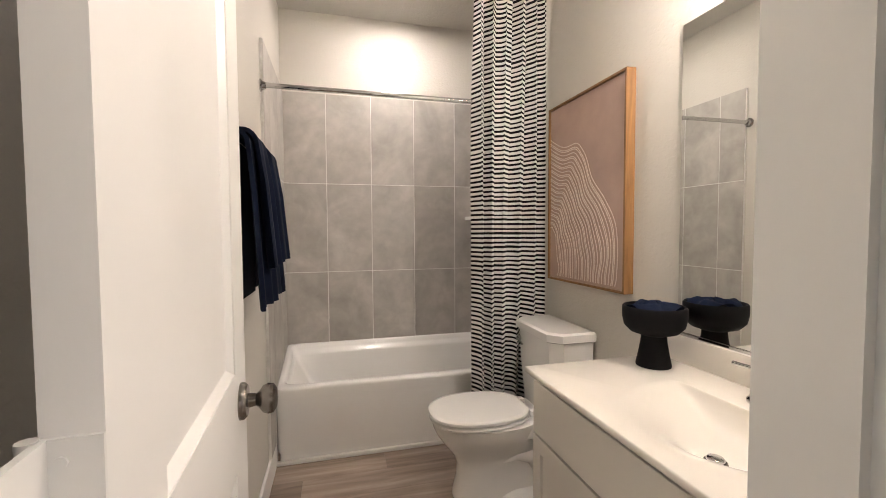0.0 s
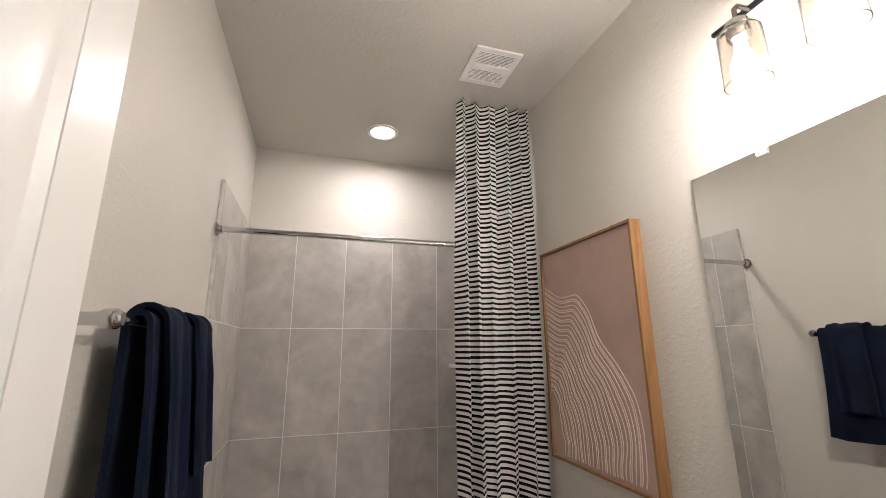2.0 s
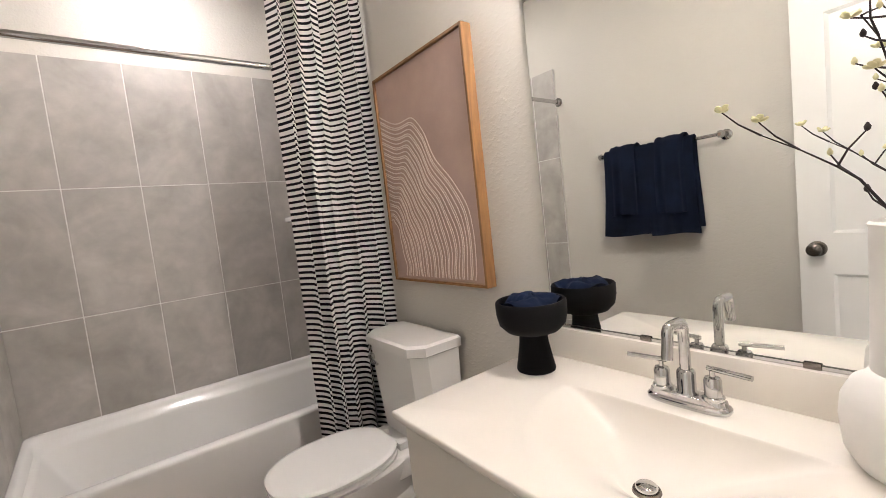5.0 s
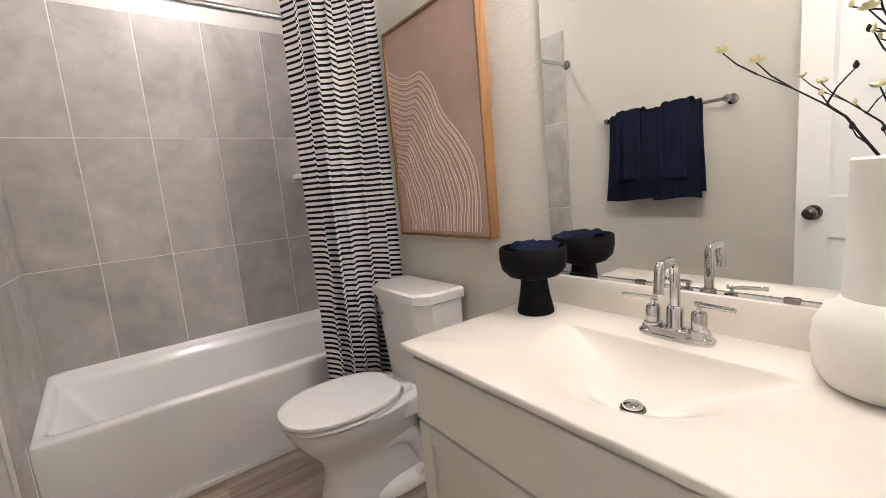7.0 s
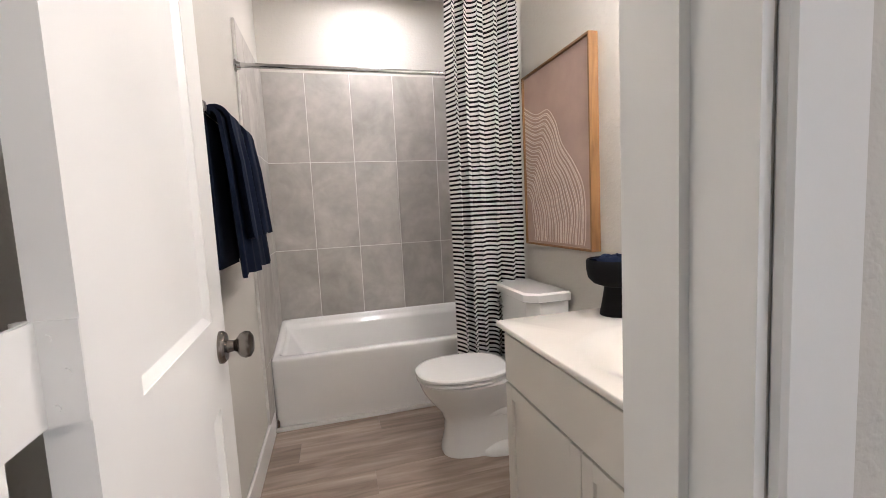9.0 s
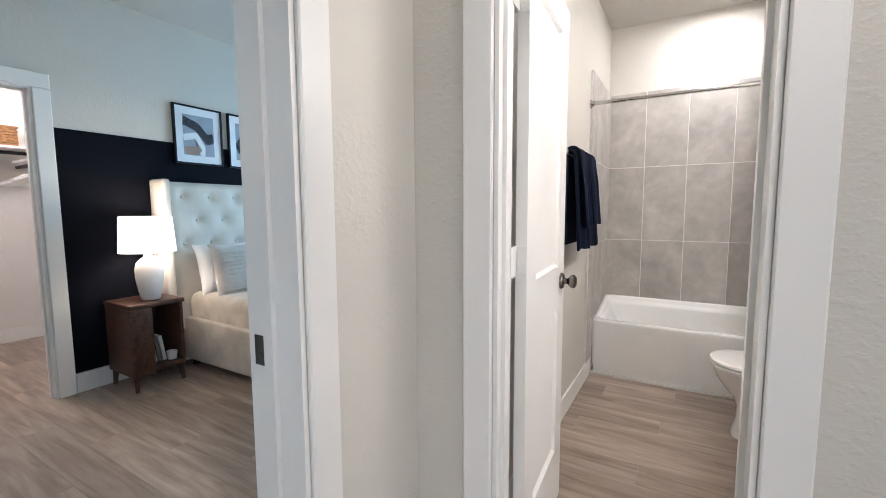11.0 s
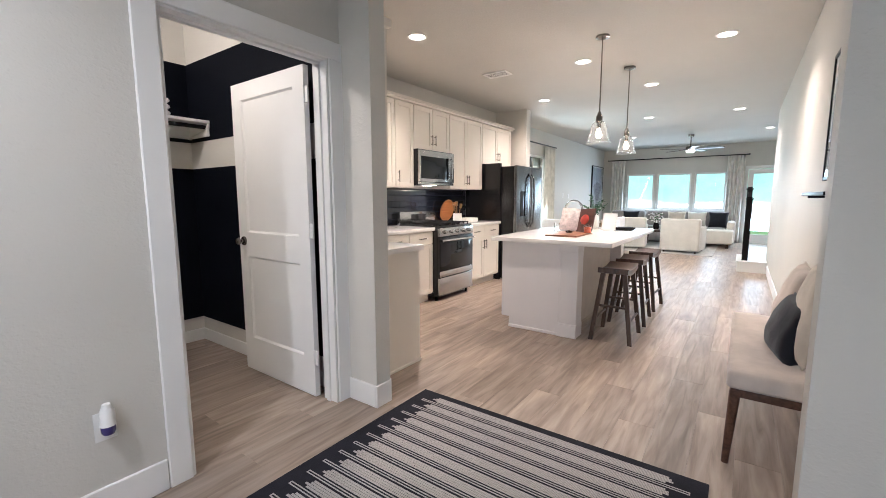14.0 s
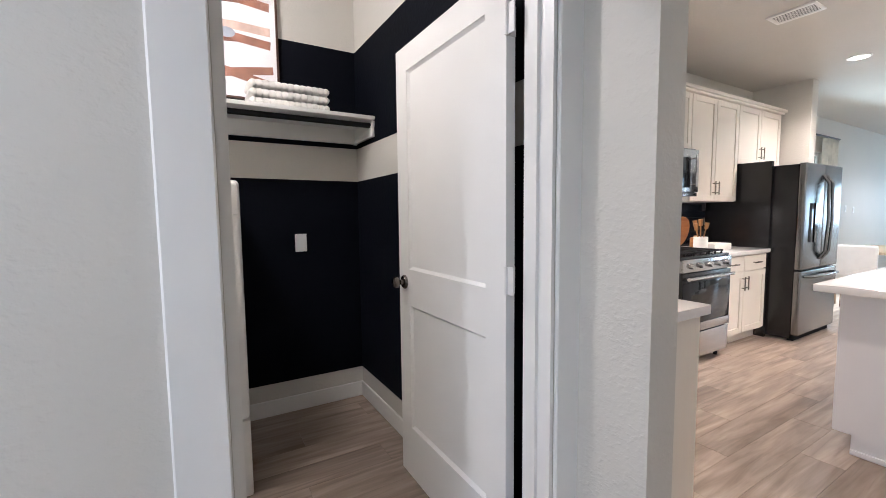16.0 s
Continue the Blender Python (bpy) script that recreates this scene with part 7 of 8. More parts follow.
def pendant(at):
    t = thing("pendant_light", "clear glass bell pendant on nickel rod", "pendant lamp", at, group="pendants over the island")
    d = H - at[2]
    part("canopy", L([(0, d - 0.001), (0.062, d - 0.001), (0.062, d - 0.018), (0.02, d - 0.03), (0, d - 0.03)], seg=28), M_NICKEL, t, "", 40)
    part("rod", R((0, 0, 0.28), (0, 0, d - 0.02), 0.006, seg=10), M_NICKEL, t)
    part("socket", L([(0, 0.30), (0.012, 0.29), (0.022, 0.26), (0.030, 0.245), (0.030, 0.195), (0.02, 0.19), (0.018, 0.14), (0, 0.14)], seg=24), M_NICKEL, t, "", 40)
    g = part("shade", L([(0.030, 0.205), (0.046, 0.198), (0.062, 0.178), (0.074, 0.140), (0.083, 0.080), (0.094, 0.035), (0.110, 0.008), (0.116, 0.0), (0.112, 0.0), (0.106, 0.010), (0.090, 0.036), (0.079, 0.080), (0.070, 0.139), (0.059, 0.175), (0.044, 0.194), (0.030, 0.200)], seg=36), M_PENDANTGLASS, t, "clear glass bell shade", 60)
    g.visible_shadow = False
    b = part("bulb", L([(0, 0.15), (0.012, 0.14), (0.016, 0.12), (0.028, 0.09), (0.029, 0.07), (0.018, 0.05), (0, 0.045)], seg=20), M_PENDANTBULB, t, "lit bulb", 60)
    b.visible_shadow = False
    return t


_p = pendant((-3.319, -3.0, 1.775))
copy_thing(_p, pose(-4.452, -3.0, 1.775))
slatted_vent("ceiling_vent", "white ceiling air register with slats", "vent", -3.90, -3.70, -4.50, -4.20, 7, False)
# things on the island
single("serving_board", B(-3.62, -3.10, -3.42, -3.10, 0.8905, 0.908, bevel=0.007), M_BOARD, "reddish wooden serving board on the island", "board")
_o = thing("cookbook", "open cookbook with food photographs on a stand", "book", (-3.62, -3.27, 0.909), 74)
for _a, _c in ((-0.105, (0.70, 0.62, 0.60)), (0.105, (0.10, 0.045, 0.035))):
    _bm = B(_a - 0.10, _a + 0.10, -0.006, 0.006, 0.0, 0.245, bevel=0.002)
    _bm.transform(Matrix.Rotation(radians(-16), 4, "X") @ Matrix.Rotation(radians(10 if _a < 0 else -10), 4, "Z"))
    part("page", _bm, plain("page_print", _c, 0.4, 0, 0.25, 26), _o)
_bm = B(-0.12, 0.12, 0.0, 0.09, -0.001, 0.012)
rod(_bm, (0, 0.085, 0.006), (0, 0.06, 0.15), 0.004, seg=8)
part("stand", _bm, M_BLACKMETAL, _o)
_red = plain("red_pepper_print", (0.45, 0.05, 0.03), 0.4, 0, 0.3, 18)
_bm = L([(0, 0.004), (0.05, 0.004), (0.055, 0.0)], m=pose(0.10, -0.012, 0.13, 74, 0, -10), seg=24)
part("photo_dish", _bm, _red, _o, "red dish photograph")
_cd = thing("candle_jar", "orange-red candle in a glass tumbler", "candle", (-3.50, -3.12, 0.909))
part("wax", L([(0, 0), (0.034, 0), (0.037, 0.06), (0, 0.06)]), plain("orange_wax", (0.62, 0.11, 0.05), 0.4), _cd)
_g = part("tumbler", L([(0, -0.0005), (0.038, -0.0005), (0.042, 0.085), (0.040, 0.085), (0.0365, 0.001), (0, 0.001)]), M_GLASS, _cd)
_g.visible_shadow = False
_sp = thing("wooden_scoop", "dark wooden scoop lying on the board", "scoop", (-3.38, -3.27, 0.909))
part("bowl", L([(0, 0), (0.028, 0.004), (0.036, 0.02), (0.033, 0.02), (0.02, 0.008), (0, 0.006)]), M_WALNUT, _sp)
part("handle", R((0.03, 0.0, 0.016), (0.15, 0.05, 0.03), 0.007, 0.010, seg=10), M_WALNUT, _sp)
_f = thing("kitchen_faucet", "chrome gooseneck faucet on the island", "faucet", (-4.05, -3.55, 0.8905))
part("spout", T([(0, 0, 0), (0, 0, 0.24)] + [(0.0, 0.10 - 0.10 * math.cos(a), 0.24 + 0.10 * math.sin(a)) for a in np.linspace(0.2, math.pi, 9)] + [(0, 0.20, 0.17)], 0.012, 12), M_CHROME, _f, "", 60)
part("base", L([(0, 0), (0.028, 0), (0.026, 0.03), (0.014, 0.05), (0, 0.05)]), M_CHROME, _f)
_pl = thing("potted_plant", "leafy green stems in a white vase", "plant", (-4.42, -3.32, 0.8905))
part("vase", L([(0, 0), (0.05, 0), (0.062, 0.02), (0.068, 0.08), (0.055, 0.14), (0.045, 0.16), (0.042, 0.16), (0.05, 0.08), (0, 0.02)]), M_CERAMIC, _pl, "", 60)
_rng = random.Random(21)
_leaf = plain("leaf_green", (0.035, 0.10, 0.035), 0.5, 0, 0.4, 30)
for _k in range(9):
    _a, _r = _rng.uniform(0, 6.28), _rng.uniform(0.05, 0.16)
    _tip = Vector((_r * math.cos(_a), _r * math.sin(_a), 0.26 + _rng.uniform(0, 0.14)))
    _st = part("stem", T([(0, 0, 0.10), _tip * 0.55 + Vector((0, 0, 0.08)), _tip], 0.0025, 5), _leaf, _pl)
    _bm = bmesh.new()
    for _j in range(14):
        _q = Vector((0, 0, 0.14)).lerp(_tip, 0.25 + 0.75 * _j / 13) + Vector([_rng.uniform(-0.02, 0.02) for _ in range(3)])
        _m = Matrix.Translation(_q) @ Euler([_rng.uniform(-1, 1), _rng.uniform(-1, 1), _rng.uniform(0, 6)]).to_matrix().to_4x4()
        _v = [_bm.verts.new(_m @ Vector(c)) for c in ((0, 0, 0), (0.011, 0.018, 0.004), (0, 0.046, 0), (-0.011, 0.018, 0.004))]
        _bm.faces.new(_v)
    tagged(part("leaf_spray", _bm, _leaf, _st), kind="stuff")
_cn = thing("menu_card", "white standing menu card on the island", "card", (-4.15, -3.08, 0.8905), 70)
_bm = B(-0.09, 0.09, -0.002, 0.002, 0, 0.20)
_bm.transform(Matrix.Rotation(radians(-10), 4, "X"))
part("card", _bm, M_PAPER, _cn)
part("foot", B(-0.06, 0.06, -0.01, 0.05, 0.0, 0.004), M_PAPER, _cn)
single("glass_tumbler", L([(0, 0), (0.03, 0), (0.034, 0.10), (0.031, 0.10), (0.027, 0.004), (0, 0.004)], (-3.66, -3.50, 0.8905)), M_GLASS, "clear drinking glass on the island", "glass")
single("stack_of_plates", L([(0, 0), (0.09, 0), (0.12, 0.012), (0.12, 0.03), (0, 0.03)], (-4.35, -2.95, 0.8905)), M_BLACK, "stack of black plates on the island", "plates")

# ---- living and dining area ----


def window(name, axis, plane, thick, a, b, z0, z1, label, sill=True, mullions=()):
    t = thing(name, label, "window", ((a + b) / 2, plane, z0) if axis == "y" else (plane, (a + b) / 2, z0), kind="structure")
    w = 0.045
    m0, m1 = plane + thick * 0.35, plane + thick * 0.75
    lo, hi = min(m0, m1), max(m0, m1)

    def bx(p, q, c, d, l=lo, h=hi):
        return B(*((p, q, l, h) if axis == "y" else (l, h, p, q)), c, d, bevel=0.003, seg=1)

    bm = bx(a, a + w, z0, z1)
    for p, q, c, d in ((b - w, b, z0, z1), (a + w, b - w, z0, z0 + w), (a + w, b - w, z1 - w, z1)) + tuple((m - 0.02, m + 0.02, z0 + w, z1 - w) for m in mullions):
        box(bm, *((p, q, lo, hi) if axis == "y" else (lo, hi, p, q)), c, d)
    part("window_frame", bm, M_TRIM, t, "", 0, True)
    mid = (lo + hi) / 2
    g = part("pane", bx(a + w, b - w, z0 + w, z1 - w, mid - 0.002, mid + 0.002), M_GLASS, t, "", 0, True)
    g.visible_shadow = False
    if sill:
        s0, s1 = sorted((plane - 0.03 * (1 if thick > 0 else -1), plane + thick * 0.35))
        part("window_sill", bx(a - 0.03, b + 0.03, z0 - 0.025, z0 - 0.001, s0, s1), M_TRIM, t, "", 0, True)
    return t


for _k, (_a, _b) in enumerate(((-4.88, -4.10), (-4.02, -3.12), (-3.04, -2.26))):
    window("window_%d" % (_k + 1), "x", -13.4, -0.12, _a, _b, 0.90, 1.98, "white framed living room window")
window("window_4", "y", -5.60, -0.12, -8.5, -6.7, 0.05, 2.2, "tall white framed dining window", False, (-7.6,))
window("window_5", "y", 3.60, 0.12, -2.6, -0.6, 0.75, 2.15, "white framed bedroom window", True, (-1.6,))
window("window_6", "x", 2.40, 0.12, -2.4, -1.3, 0.0, 2.2, "glazed entry door panel", False)
casing("casing_patio", "x", -13.4, 1, -1.778, -0.902, 2.03, 0.08)
_d = thing("door_patio", "white full-glass patio door, closed", "door", (-13.44, -1.34, 0), kind="structure")
_bm = B(-13.47, -13.43, -1.775, -1.66, 0.005, 2.02)
for _b in ((-1.02, -0.905, 0.005, 2.02), (-1.66, -1.02, 0.005, 0.25), (-1.66, -1.02, 1.90, 2.02)):
    box(_bm, -13.47, -13.43, *_b)
part("leaf", _bm, M_DOOR, _d, "", 0, True)
_g = part("pane", B(-13.452, -13.448, -1.66, -1.02, 0.25, 1.90), M_GLASS, _d, "", 0, True)
_g.visible_shadow = False
part("door_handle", R((-13.43, -1.70, 0.95), (-13.37, -1.70, 0.95), 0.025), M_BLACKMETAL, _d, "", 40, True)
part("deadbolt", R((-13.43, -1.70, 1.12), (-13.40, -1.70, 1.12), 0.025), M_BLACKMETAL, _d, "", 40, True)


def drape(name, axis, plane, a, b, z0, z1, folds, material, label, depth=0.05):
    bm = bmesh.new()

    def fn(u, v):
        p = a + (b - a) * u
        o = depth * (0.6 + 0.4 * (1 - v)) * math.sin(2 * math.pi * folds * u + 0.5 * math.sin(5 * u)) + 0.008 * noise.noise((u * 11, v * 5, 2.0))
        return Vector((p, plane + o, z0 + (z1 - z0) * v)) if axis == "y" else Vector((plane + o, p, z0 + (z1 - z0) * v))

    sheet(bm, fn, int(folds * 12), 14, 0.003)
    return single(name, bm, material, label, "curtain", group="long sheer curtains", smooth=180)


drape("window_curtain", "x", -13.28, -5.32, -4.92, 0.02, 2.40, 5, M_SHEER, "floor-length cream curtain beside the windows")
drape("window_curtain", "x", -13.28, -2.26, -1.86, 0.02, 2.40, 5, M_SHEER, "floor-length cream curtain beside the windows")
_c = thing("curtain_rod", "black curtain rod above the living windows", "curtain rod", (-13.28, -3.6, 2.42))
part("rod", R((-13.28, -5.42, 2.42), (-13.28, -1.80, 2.42), 0.014), M_BLACKMETAL, _c, "", 40, True)
for _y in (-5.2, -3.6, -2.0):
    part("bracket", R((-13.395, _y, 2.42), (-13.28, _y, 2.42), 0.010), M_BLACKMETAL, _c, "", 40, True)
for _y in (-5.43, -1.79):
    part("finial", L([(0, -0.02), (0.02, -0.01), (0.024, 0.0), (0.018, 0.014), (0, 0.02)], (-13.28, _y, 2.42)), M_BLACKMETAL, _c, "", 60, True)
drape("window_curtain", "y", -5.50, -8.75, -8.25, 0.02, 2.40, 6, M_SHEER, "floor-length cream curtain at the dining window")
drape("window_curtain", "y", -5.50, -6.95, -6.30, 0.02, 2.40, 7, M_SHEER, "floor-length cream curtain at the dining window")
_c = thing("curtain_rod", "black curtain rod above the dining window", "curtain rod", (-7.5, -5.50, 2.42))
part("rod", R((-8.85, -5.50, 2.42), (-6.22, -5.50, 2.42), 0.014), M_BLACKMETAL, _c, "", 40, True)
for _x in (-8.6, -6.5):
    part("bracket", R((_x, -5.595, 2.42), (_x, -5.50, 2.42), 0.010), M_BLACKMETAL, _c, "", 40, True)


def wall_print(shape):
    shape("paper_ground", SQUARE, INK_GREY, 0.4)
    shape("paint_shape", blob(0.5, 0.4, 0.35, 0.25, 0.15), INK, 1)


framed_print("framed_abstract", "large pale abstract print in thin black frame", "y", -5.60, 1, -13.2, -12.05, 0.95, 2.22, 0.02, 0.04, M_BLACKMETAL, 0.03, wall_print)
outlet("light_switch", "y", -5.60, 1, -9.66, 1.32, "white switch plate on the living wall", kind="switch")


def sofa():
    t = thing("sectional_sofa", "grey fabric sectional sofa under the windows", "sofa", (-12.6, -3.4, 0))
    part("base", B(-13.15, -12.20, -5.2, -2.15, 0.06, 0.30, bevel=0.02), M_GREYFAB, t, "", 50, True)
    part("backrest", B(-13.18, -12.95, -5.2, -2.15, 0.30, 0.80, bevel=0.06, seg=4), M_GREYFAB, t, "", 60, True)
    for i in range(3):
        a = -5.15 + 0.99 * i
        part("seat_cushion", B(-12.93, -12.18, a, a + 0.97, 0.30, 0.46, bevel=0.045, seg=4), M_GREYFAB, t, "", 60, True)
        part("back_cushion", B(-12.96, -12.72, a + 0.02, a + 0.95, 0.46, 0.88, bevel=0.08, seg=4), M_GREYFAB, t, "", 60, True)
    part("armrest", B(-13.1, -12.2, -2.15, -1.97, 0.06, 0.62, bevel=0.05, seg=4), M_CREAM, t, "", 60, True)
    part("chaise", B(-12.2, -11.55, -2.85, -1.99, 0.10, 0.44, bevel=0.045, seg=4), M_CREAM, t, "cream chaise cushion", 60, True)
    for x in (-13.0, -11.65):
        for y in (-5.0, -2.1):
            part("foot", B(x - 0.03, x + 0.03, y - 0.03, y + 0.03, 0.0, 0.10), M_WALNUT, t, "", 0, True)


sofa()
for _y, _m, _l in ((-2.35, M_BLACKFAB, "black throw cushion on the sectional"), (-2.85, M_CREAM, "cream throw cushion on the sectional"), (-3.35, M_LINEN, "oatmeal throw cushion on the sectional"), (-4.55, M_BLACKFAB, "black throw cushion on the sectional")):
    cushion("cushion", (-12.58, _y, 0.66), (0.46, 0.44, 0.16), (-18, 0, 90), _m, _l, "cushions on the sectional")


def armchair(at, rz):
    t = thing("armchair", "cream upholstered armchair seen from behind", "armchair", at, rz, "armchairs facing the sofa")
    part("base", B(-0.36, 0.36, -0.36, 0.40, 0.05, 0.28, bevel=0.03, seg=3), M_CREAM, t, "", 60)
    part("seat_cushion", B(-0.26, 0.26, -0.20, 0.42, 0.28, 0.44, bevel=0.05, seg=4), M_CREAM, t, "", 60)
    part("backrest", B(-0.40, 0.40, -0.42, -0.22, 0.05, 0.78, bevel=0.05, seg=4), M_CREAM, t, "", 60)
    for s in (-1, 1):
        part("armrest", B(min(s * 0.27, s * 0.40), max(s * 0.27, s * 0.40), -0.24, 0.40, 0.05, 0.60, bevel=0.045, seg=4), M_CREAM, t, "", 60)
        for y in (-0.34, 0.34):
            part("foot", R((s * 0.32, y, 0), (s * 0.32, y, 0.06), 0.02, seg=10), M_WALNUT, t)
    return t


_s = armchair((-10.35, -2.93, 0), 84)
copy_thing(_s, pose(-10.55, -4.15, 0, 0, 0, 97))
_ct = thing("coffee_table", "dark round coffee table before the sofa", "table", (-11.6, -3.7, 0))
part("tabletop", L([(0, 0.38), (0.45, 0.38), (0.46, 0.39), (0.46, 0.41), (0.45, 0.42), (0, 0.42)], seg=40), M_STOOL, _ct)
for _k in range(4):
    _a = radians(45 + 90 * _k)
    part("leg", R((0.30 * math.cos(_a), 0.30 * math.sin(_a), 0.385), (0.34 * math.cos(_a), 0.34 * math.sin(_a), 0.0), 0.024, 0.018, seg=10), M_STOOL, _ct)
_fl = thing("flower_arrangement", "white blossoms in a dark vase on the coffee table", "flowers", (-11.6, -3.7, 0.421))
part("vase", L([(0, 0), (0.06, 0), (0.08, 0.08), (0.05, 0.17), (0.046, 0.17), (0, 0.03)]), M_BLACK, _fl)
_bm, _b2 = bmesh.new(), bmesh.new()
for _k in range(70):
    _a, _r, _z = _rng.uniform(0, 6.28), _rng.uniform(0, 0.22), _rng.uniform(0.18, 0.42)
    _m = Matrix.Translation((_r * math.cos(_a), _r * math.sin(_a), _z)) @ Euler([_rng.uniform(-1, 1) for _ in range(3)]).to_matrix().to_4x4()
    lathe(_bm if _k % 3 else _b2, [(0, 0), (0.02, 0.006), (0.024, 0.014), (0, 0.010)], m=_m, seg=6)
part("blossoms", _bm, M_PAPER, _fl)
part("leaves", _b2, _leaf, _fl)
ceiling_fan((-10.8, -2.95, 2.40), 0.68, M_STOOL, "nickel living room ceiling fan with dark blades", 5, 15)
single("area_rug", B(-12.3, -9.7, -4.9, -2.3, 0.0, 0.010, bevel=0.003), fabric("pale_rug", (0.42, 0.41, 0.39), 200, 0.25), "pale woven rug under the seating", "rug")


def dining():
    t = thing("dining_table", "pale wooden dining table near the window", "table", (-8.2, -4.75, 0))
    part("tabletop", B(-9.0, -7.4, -5.15, -4.35, 0.715, 0.75, bevel=0.006), M_PALEOAK, t, "", 40, True)
    for x in (-8.9, -7.5):
        for y in (-5.07, -4.43):
            part("leg", R((x, y, 0), (x, y, 0.716), 0.025, 0.032, seg=12), M_PALEOAK, t, "", 40, True)
    c = thing("dining_chair", "white upholstered dining chair at the table", "chair", (-7.1, -4.75, 0), 90, "dining chairs")
    part("seat", B(-0.22, 0.22, -0.22, 0.22, 0.42, 0.48, bevel=0.025, seg=3), M_DUVET, c, "", 60)
    part("backrest", B(-0.23, 0.23, -0.25, -0.19, 0.46, 0.86, bevel=0.028, seg=3), M_DUVET, c, "", 60)
    for x in (-0.19, 0.19):
        for y in (-0.19, 0.19):
            part("leg", R((x, y, 0), (x * 0.9, y * 0.9, 0.43), 0.013, 0.018, seg=10), M_WALNUT, c, "", 40)
    copy_thing(c, pose(-7.9, -4.15, 0, 0, 0, 180))
    copy_thing(c, pose(-8.6, -4.15, 0, 0, 0, 180))


dining()


def stairs():
    """Foot of the open stair: platform step, newel posts, rail and balusters."""
    s = thing("stair_step", "white painted bottom stair platform", "stairs", (-8.2, -1.65, 0), kind="structure")
    part("riser", B(-8.9, -7.85, -1.86, -1.449, 0.001, 0.16), M_TRIM, s, "", 0, True)
    part("tread", B(-8.9, -7.83, -1.88, -1.449, 0.161, 0.185, bevel=0.006), M_TRIM, s, "", 30, True)
    r = thing("stair_railing", "black stair rail with square newel posts", "railing", (-8.2, -1.75, 0.185))
    for x, h in ((-8.0, 1.08), (-8.8, 1.26)):
        bm = B(x - 0.042, x + 0.042, -1.80, -1.716, 0.186, 0.185 + h - 0.04, bevel=0.004)
        box(bm, x - 0.055, x + 0.055, -1.813, -1.703, 0.185 + h - 0.04, 0.185 + h - 0.015, 0.006)
        box(bm, x - 0.040, x + 0.040, -1.798, -1.718, 0.185 + h - 0.015, 0.185 + h + 0.01, 0.012)
        part("newel_post", bm, M_BLACK, r, "", 30, True)
    part("handrail", T([(-8.04, -1.758, 1.12), (-8.3, -1.758, 1.16), (-8.76, -1.758, 1.34)], 0.028, 10), M_BLACK, r, "", 60, True)
    for i in range(5):
        x = -8.14 - 0.12 * i
        part("baluster", R((x, -1.758, 0.186), (x, -1.758, 1.14 + 0.035 * i), 0.008, seg=8), M_BLACK, r, "", 40, True)


stairs()

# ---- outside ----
# backdrop planes glow by themselves: daylight and haze are painted into the emission
_k = Mat("glowing_garden_backdrop", (0.0, 0.0, 0.0), 1.0, 0, 0.0)
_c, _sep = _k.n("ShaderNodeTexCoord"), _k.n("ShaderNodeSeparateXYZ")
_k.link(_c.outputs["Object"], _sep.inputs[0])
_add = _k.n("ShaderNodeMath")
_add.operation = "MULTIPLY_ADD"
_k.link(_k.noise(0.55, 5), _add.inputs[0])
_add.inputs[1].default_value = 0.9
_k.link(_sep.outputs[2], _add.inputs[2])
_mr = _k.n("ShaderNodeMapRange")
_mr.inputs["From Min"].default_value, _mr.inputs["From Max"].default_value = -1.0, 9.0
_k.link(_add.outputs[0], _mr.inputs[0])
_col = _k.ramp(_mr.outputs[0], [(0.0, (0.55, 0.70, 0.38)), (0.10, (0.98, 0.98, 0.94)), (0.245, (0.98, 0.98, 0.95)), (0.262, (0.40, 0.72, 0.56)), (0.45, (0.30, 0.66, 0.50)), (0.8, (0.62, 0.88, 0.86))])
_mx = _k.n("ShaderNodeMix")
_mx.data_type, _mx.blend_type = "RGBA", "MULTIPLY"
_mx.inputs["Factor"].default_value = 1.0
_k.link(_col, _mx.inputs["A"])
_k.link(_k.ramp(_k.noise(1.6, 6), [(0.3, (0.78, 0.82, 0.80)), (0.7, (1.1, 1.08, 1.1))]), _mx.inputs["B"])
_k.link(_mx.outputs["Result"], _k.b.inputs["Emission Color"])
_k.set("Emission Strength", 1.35)
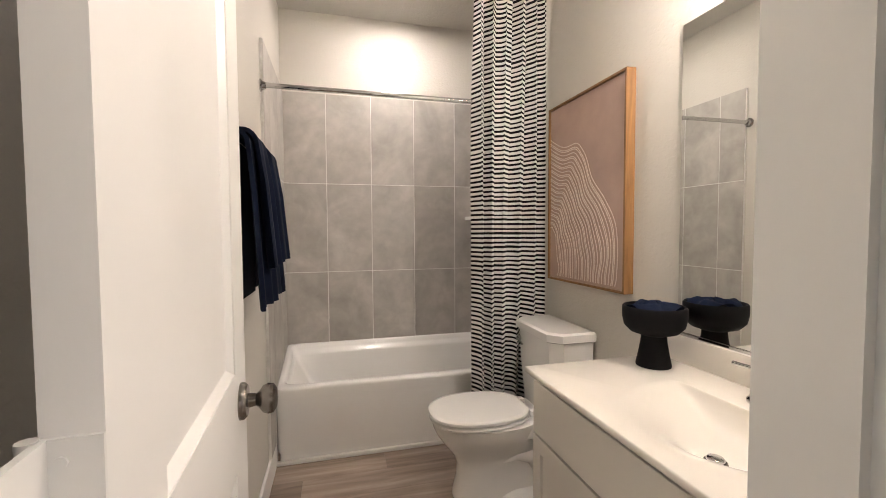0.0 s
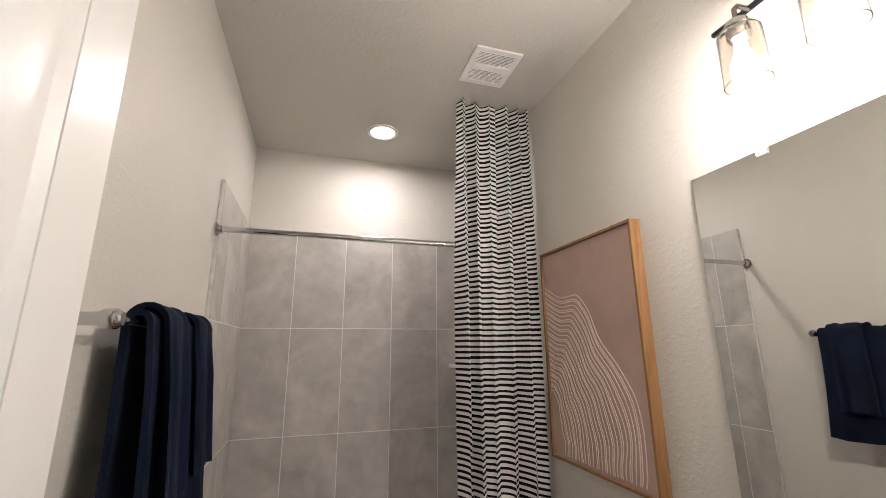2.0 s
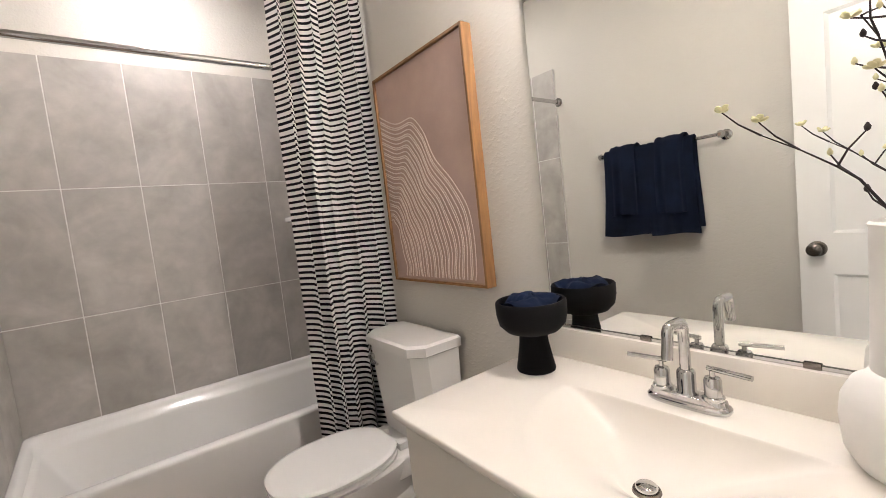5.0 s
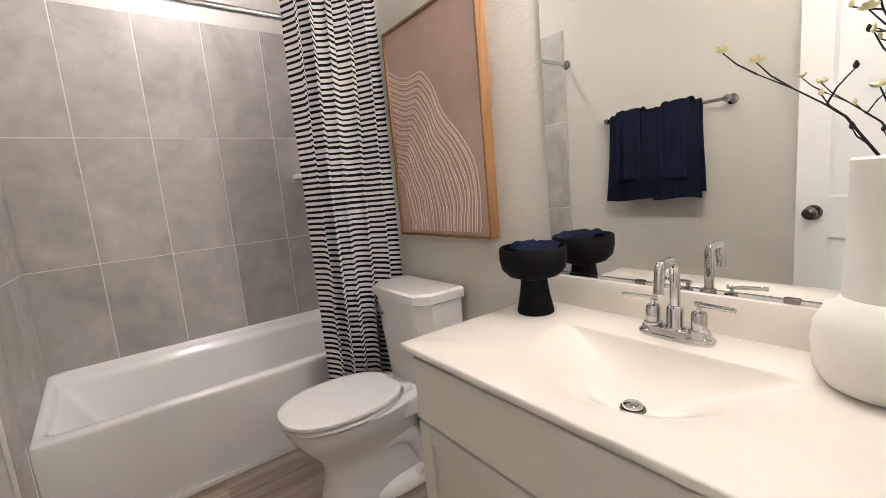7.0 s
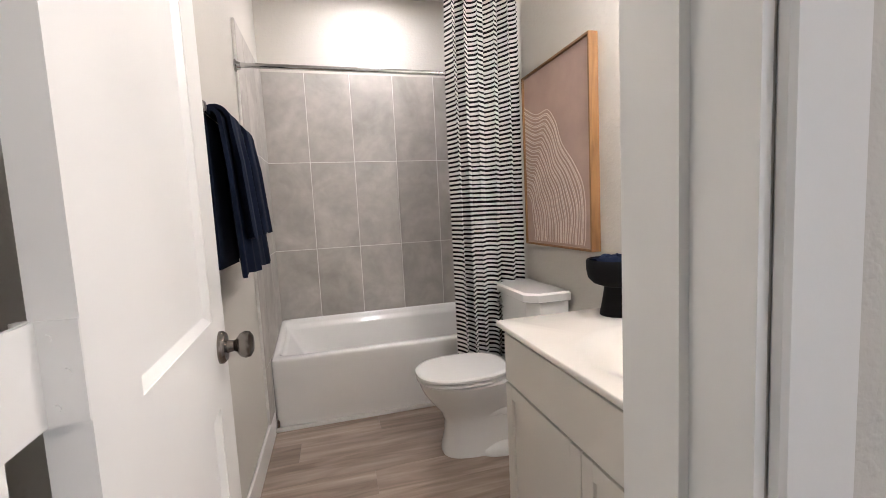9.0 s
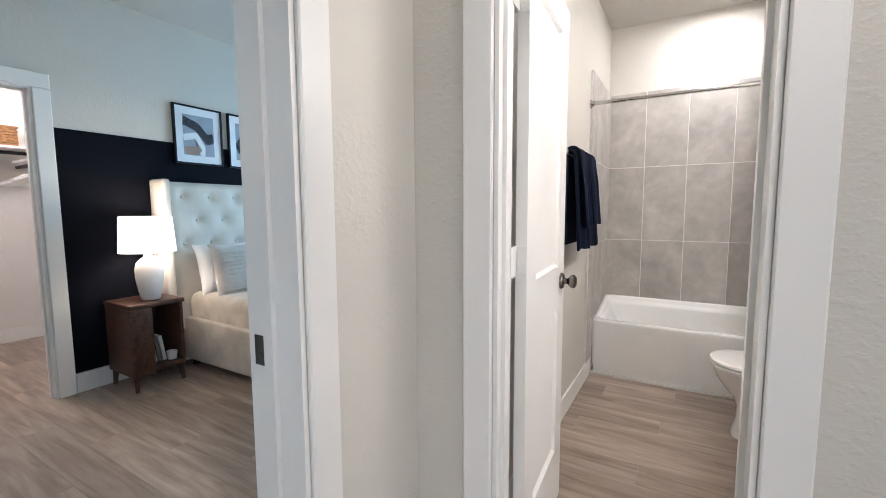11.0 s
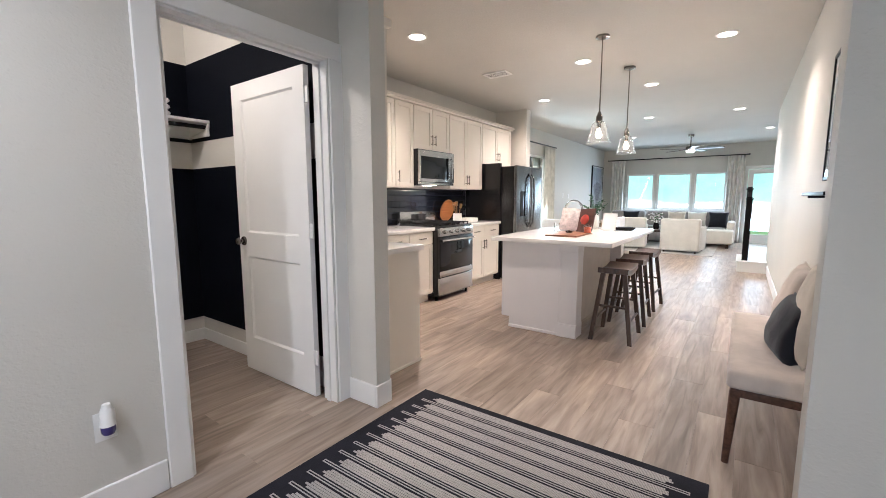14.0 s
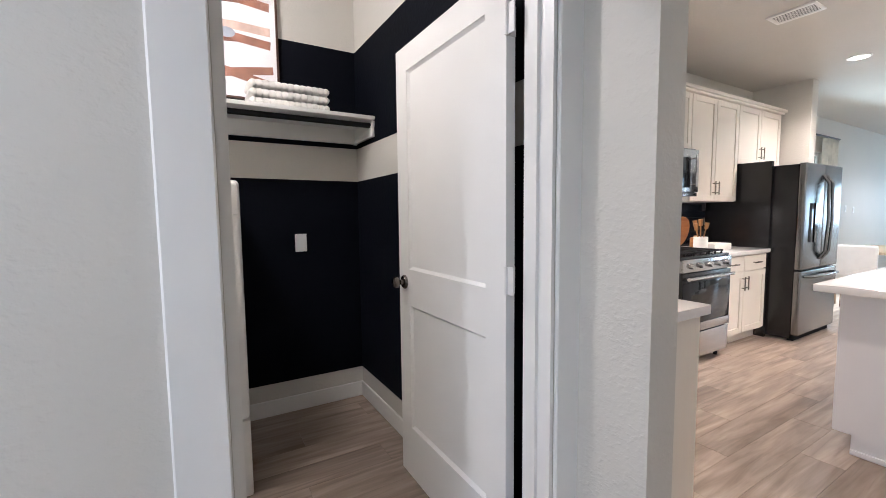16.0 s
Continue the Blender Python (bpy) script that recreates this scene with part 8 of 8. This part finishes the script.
structure("backdrop_garden", B(-24.1, -24.0, -30, 24, -0.5, 16), _k.m, "glowing backdrop painted with washed-out trees and a pale fence", "backdrop")
structure("backdrop_side", B(-30, 6, -22.1, -22.0, -0.5, 16), _k.m, "glowing backdrop painted with washed-out trees and a pale fence", "backdrop")

outlet("light_switch", "y", -5.6, 1, -10.05, 1.30, "white rocker switch plate on the dining wall", kind="switch")


# ---- floor planks ----
def planks():
    """Boards along x in staggered rows: single objects in the bath, foyer and near rooms, one joined mesh for the far floor."""
    w, ln, g = 0.182, 1.22, 0.0007
    fl = bpy.data.objects["floor"]
    me = finish(B(-ln / 2 + g / 2, ln / 2 - g / 2, -w / 2 + g / 2, w / 2 - g / 2, -0.006, 0.0, bevel=0.0007, seg=1), "plank", M_PLANK, 0)
    verts, faces = [], []
    y, r, n = -5.80, 0, 0
    while y < 3.68:
        x = -13.45 + (r * 0.43) % ln - ln
        while x < 2.48:
            cx, cy = x + ln / 2, y + w / 2
            near = -3.3 < cx < 1.5 and -4.6 < cy < 2.5
            if -13.5 < cx - ln / 2 and cx + ln / 2 < 2.5 and near and n < 300:
                o = new("plank", me)
                o.parent = fl
                o.matrix_basis = pose(cx, cy, 0.0)
                n += 1
            else:
                a, b = max(x + g / 2, -13.45), min(x + ln - g / 2, 2.48)
                if b - a > 0.02:
                    k = len(verts)
                    e = 0.0007
                    for z, i in ((-0.004, 0.0), (-e, 0.0), (0.0, e)):
                        verts += [(a + i, y + g / 2 + i, z), (b - i, y + g / 2 + i, z), (b - i, y + w - g / 2 - i, z), (a + i, y + w - g / 2 - i, z)]
                    for s in (0, 4):
                        faces += [(k + s + q, k + s + (q + 1) % 4, k + s + 4 + (q + 1) % 4, k + s + 4 + q) for q in range(4)]
                    faces.append((k + 8, k + 9, k + 10, k + 11))
            x += ln
        y += w
        r += 1
    far = bpy.data.meshes.new("far_planks")
    far.from_pydata(verts, [], faces)
    far.materials.append(M_PLANK)
    o = new("far_planks", far)
    o.parent = fl
    tagged(o, "", "", "", "stuff")


planks()
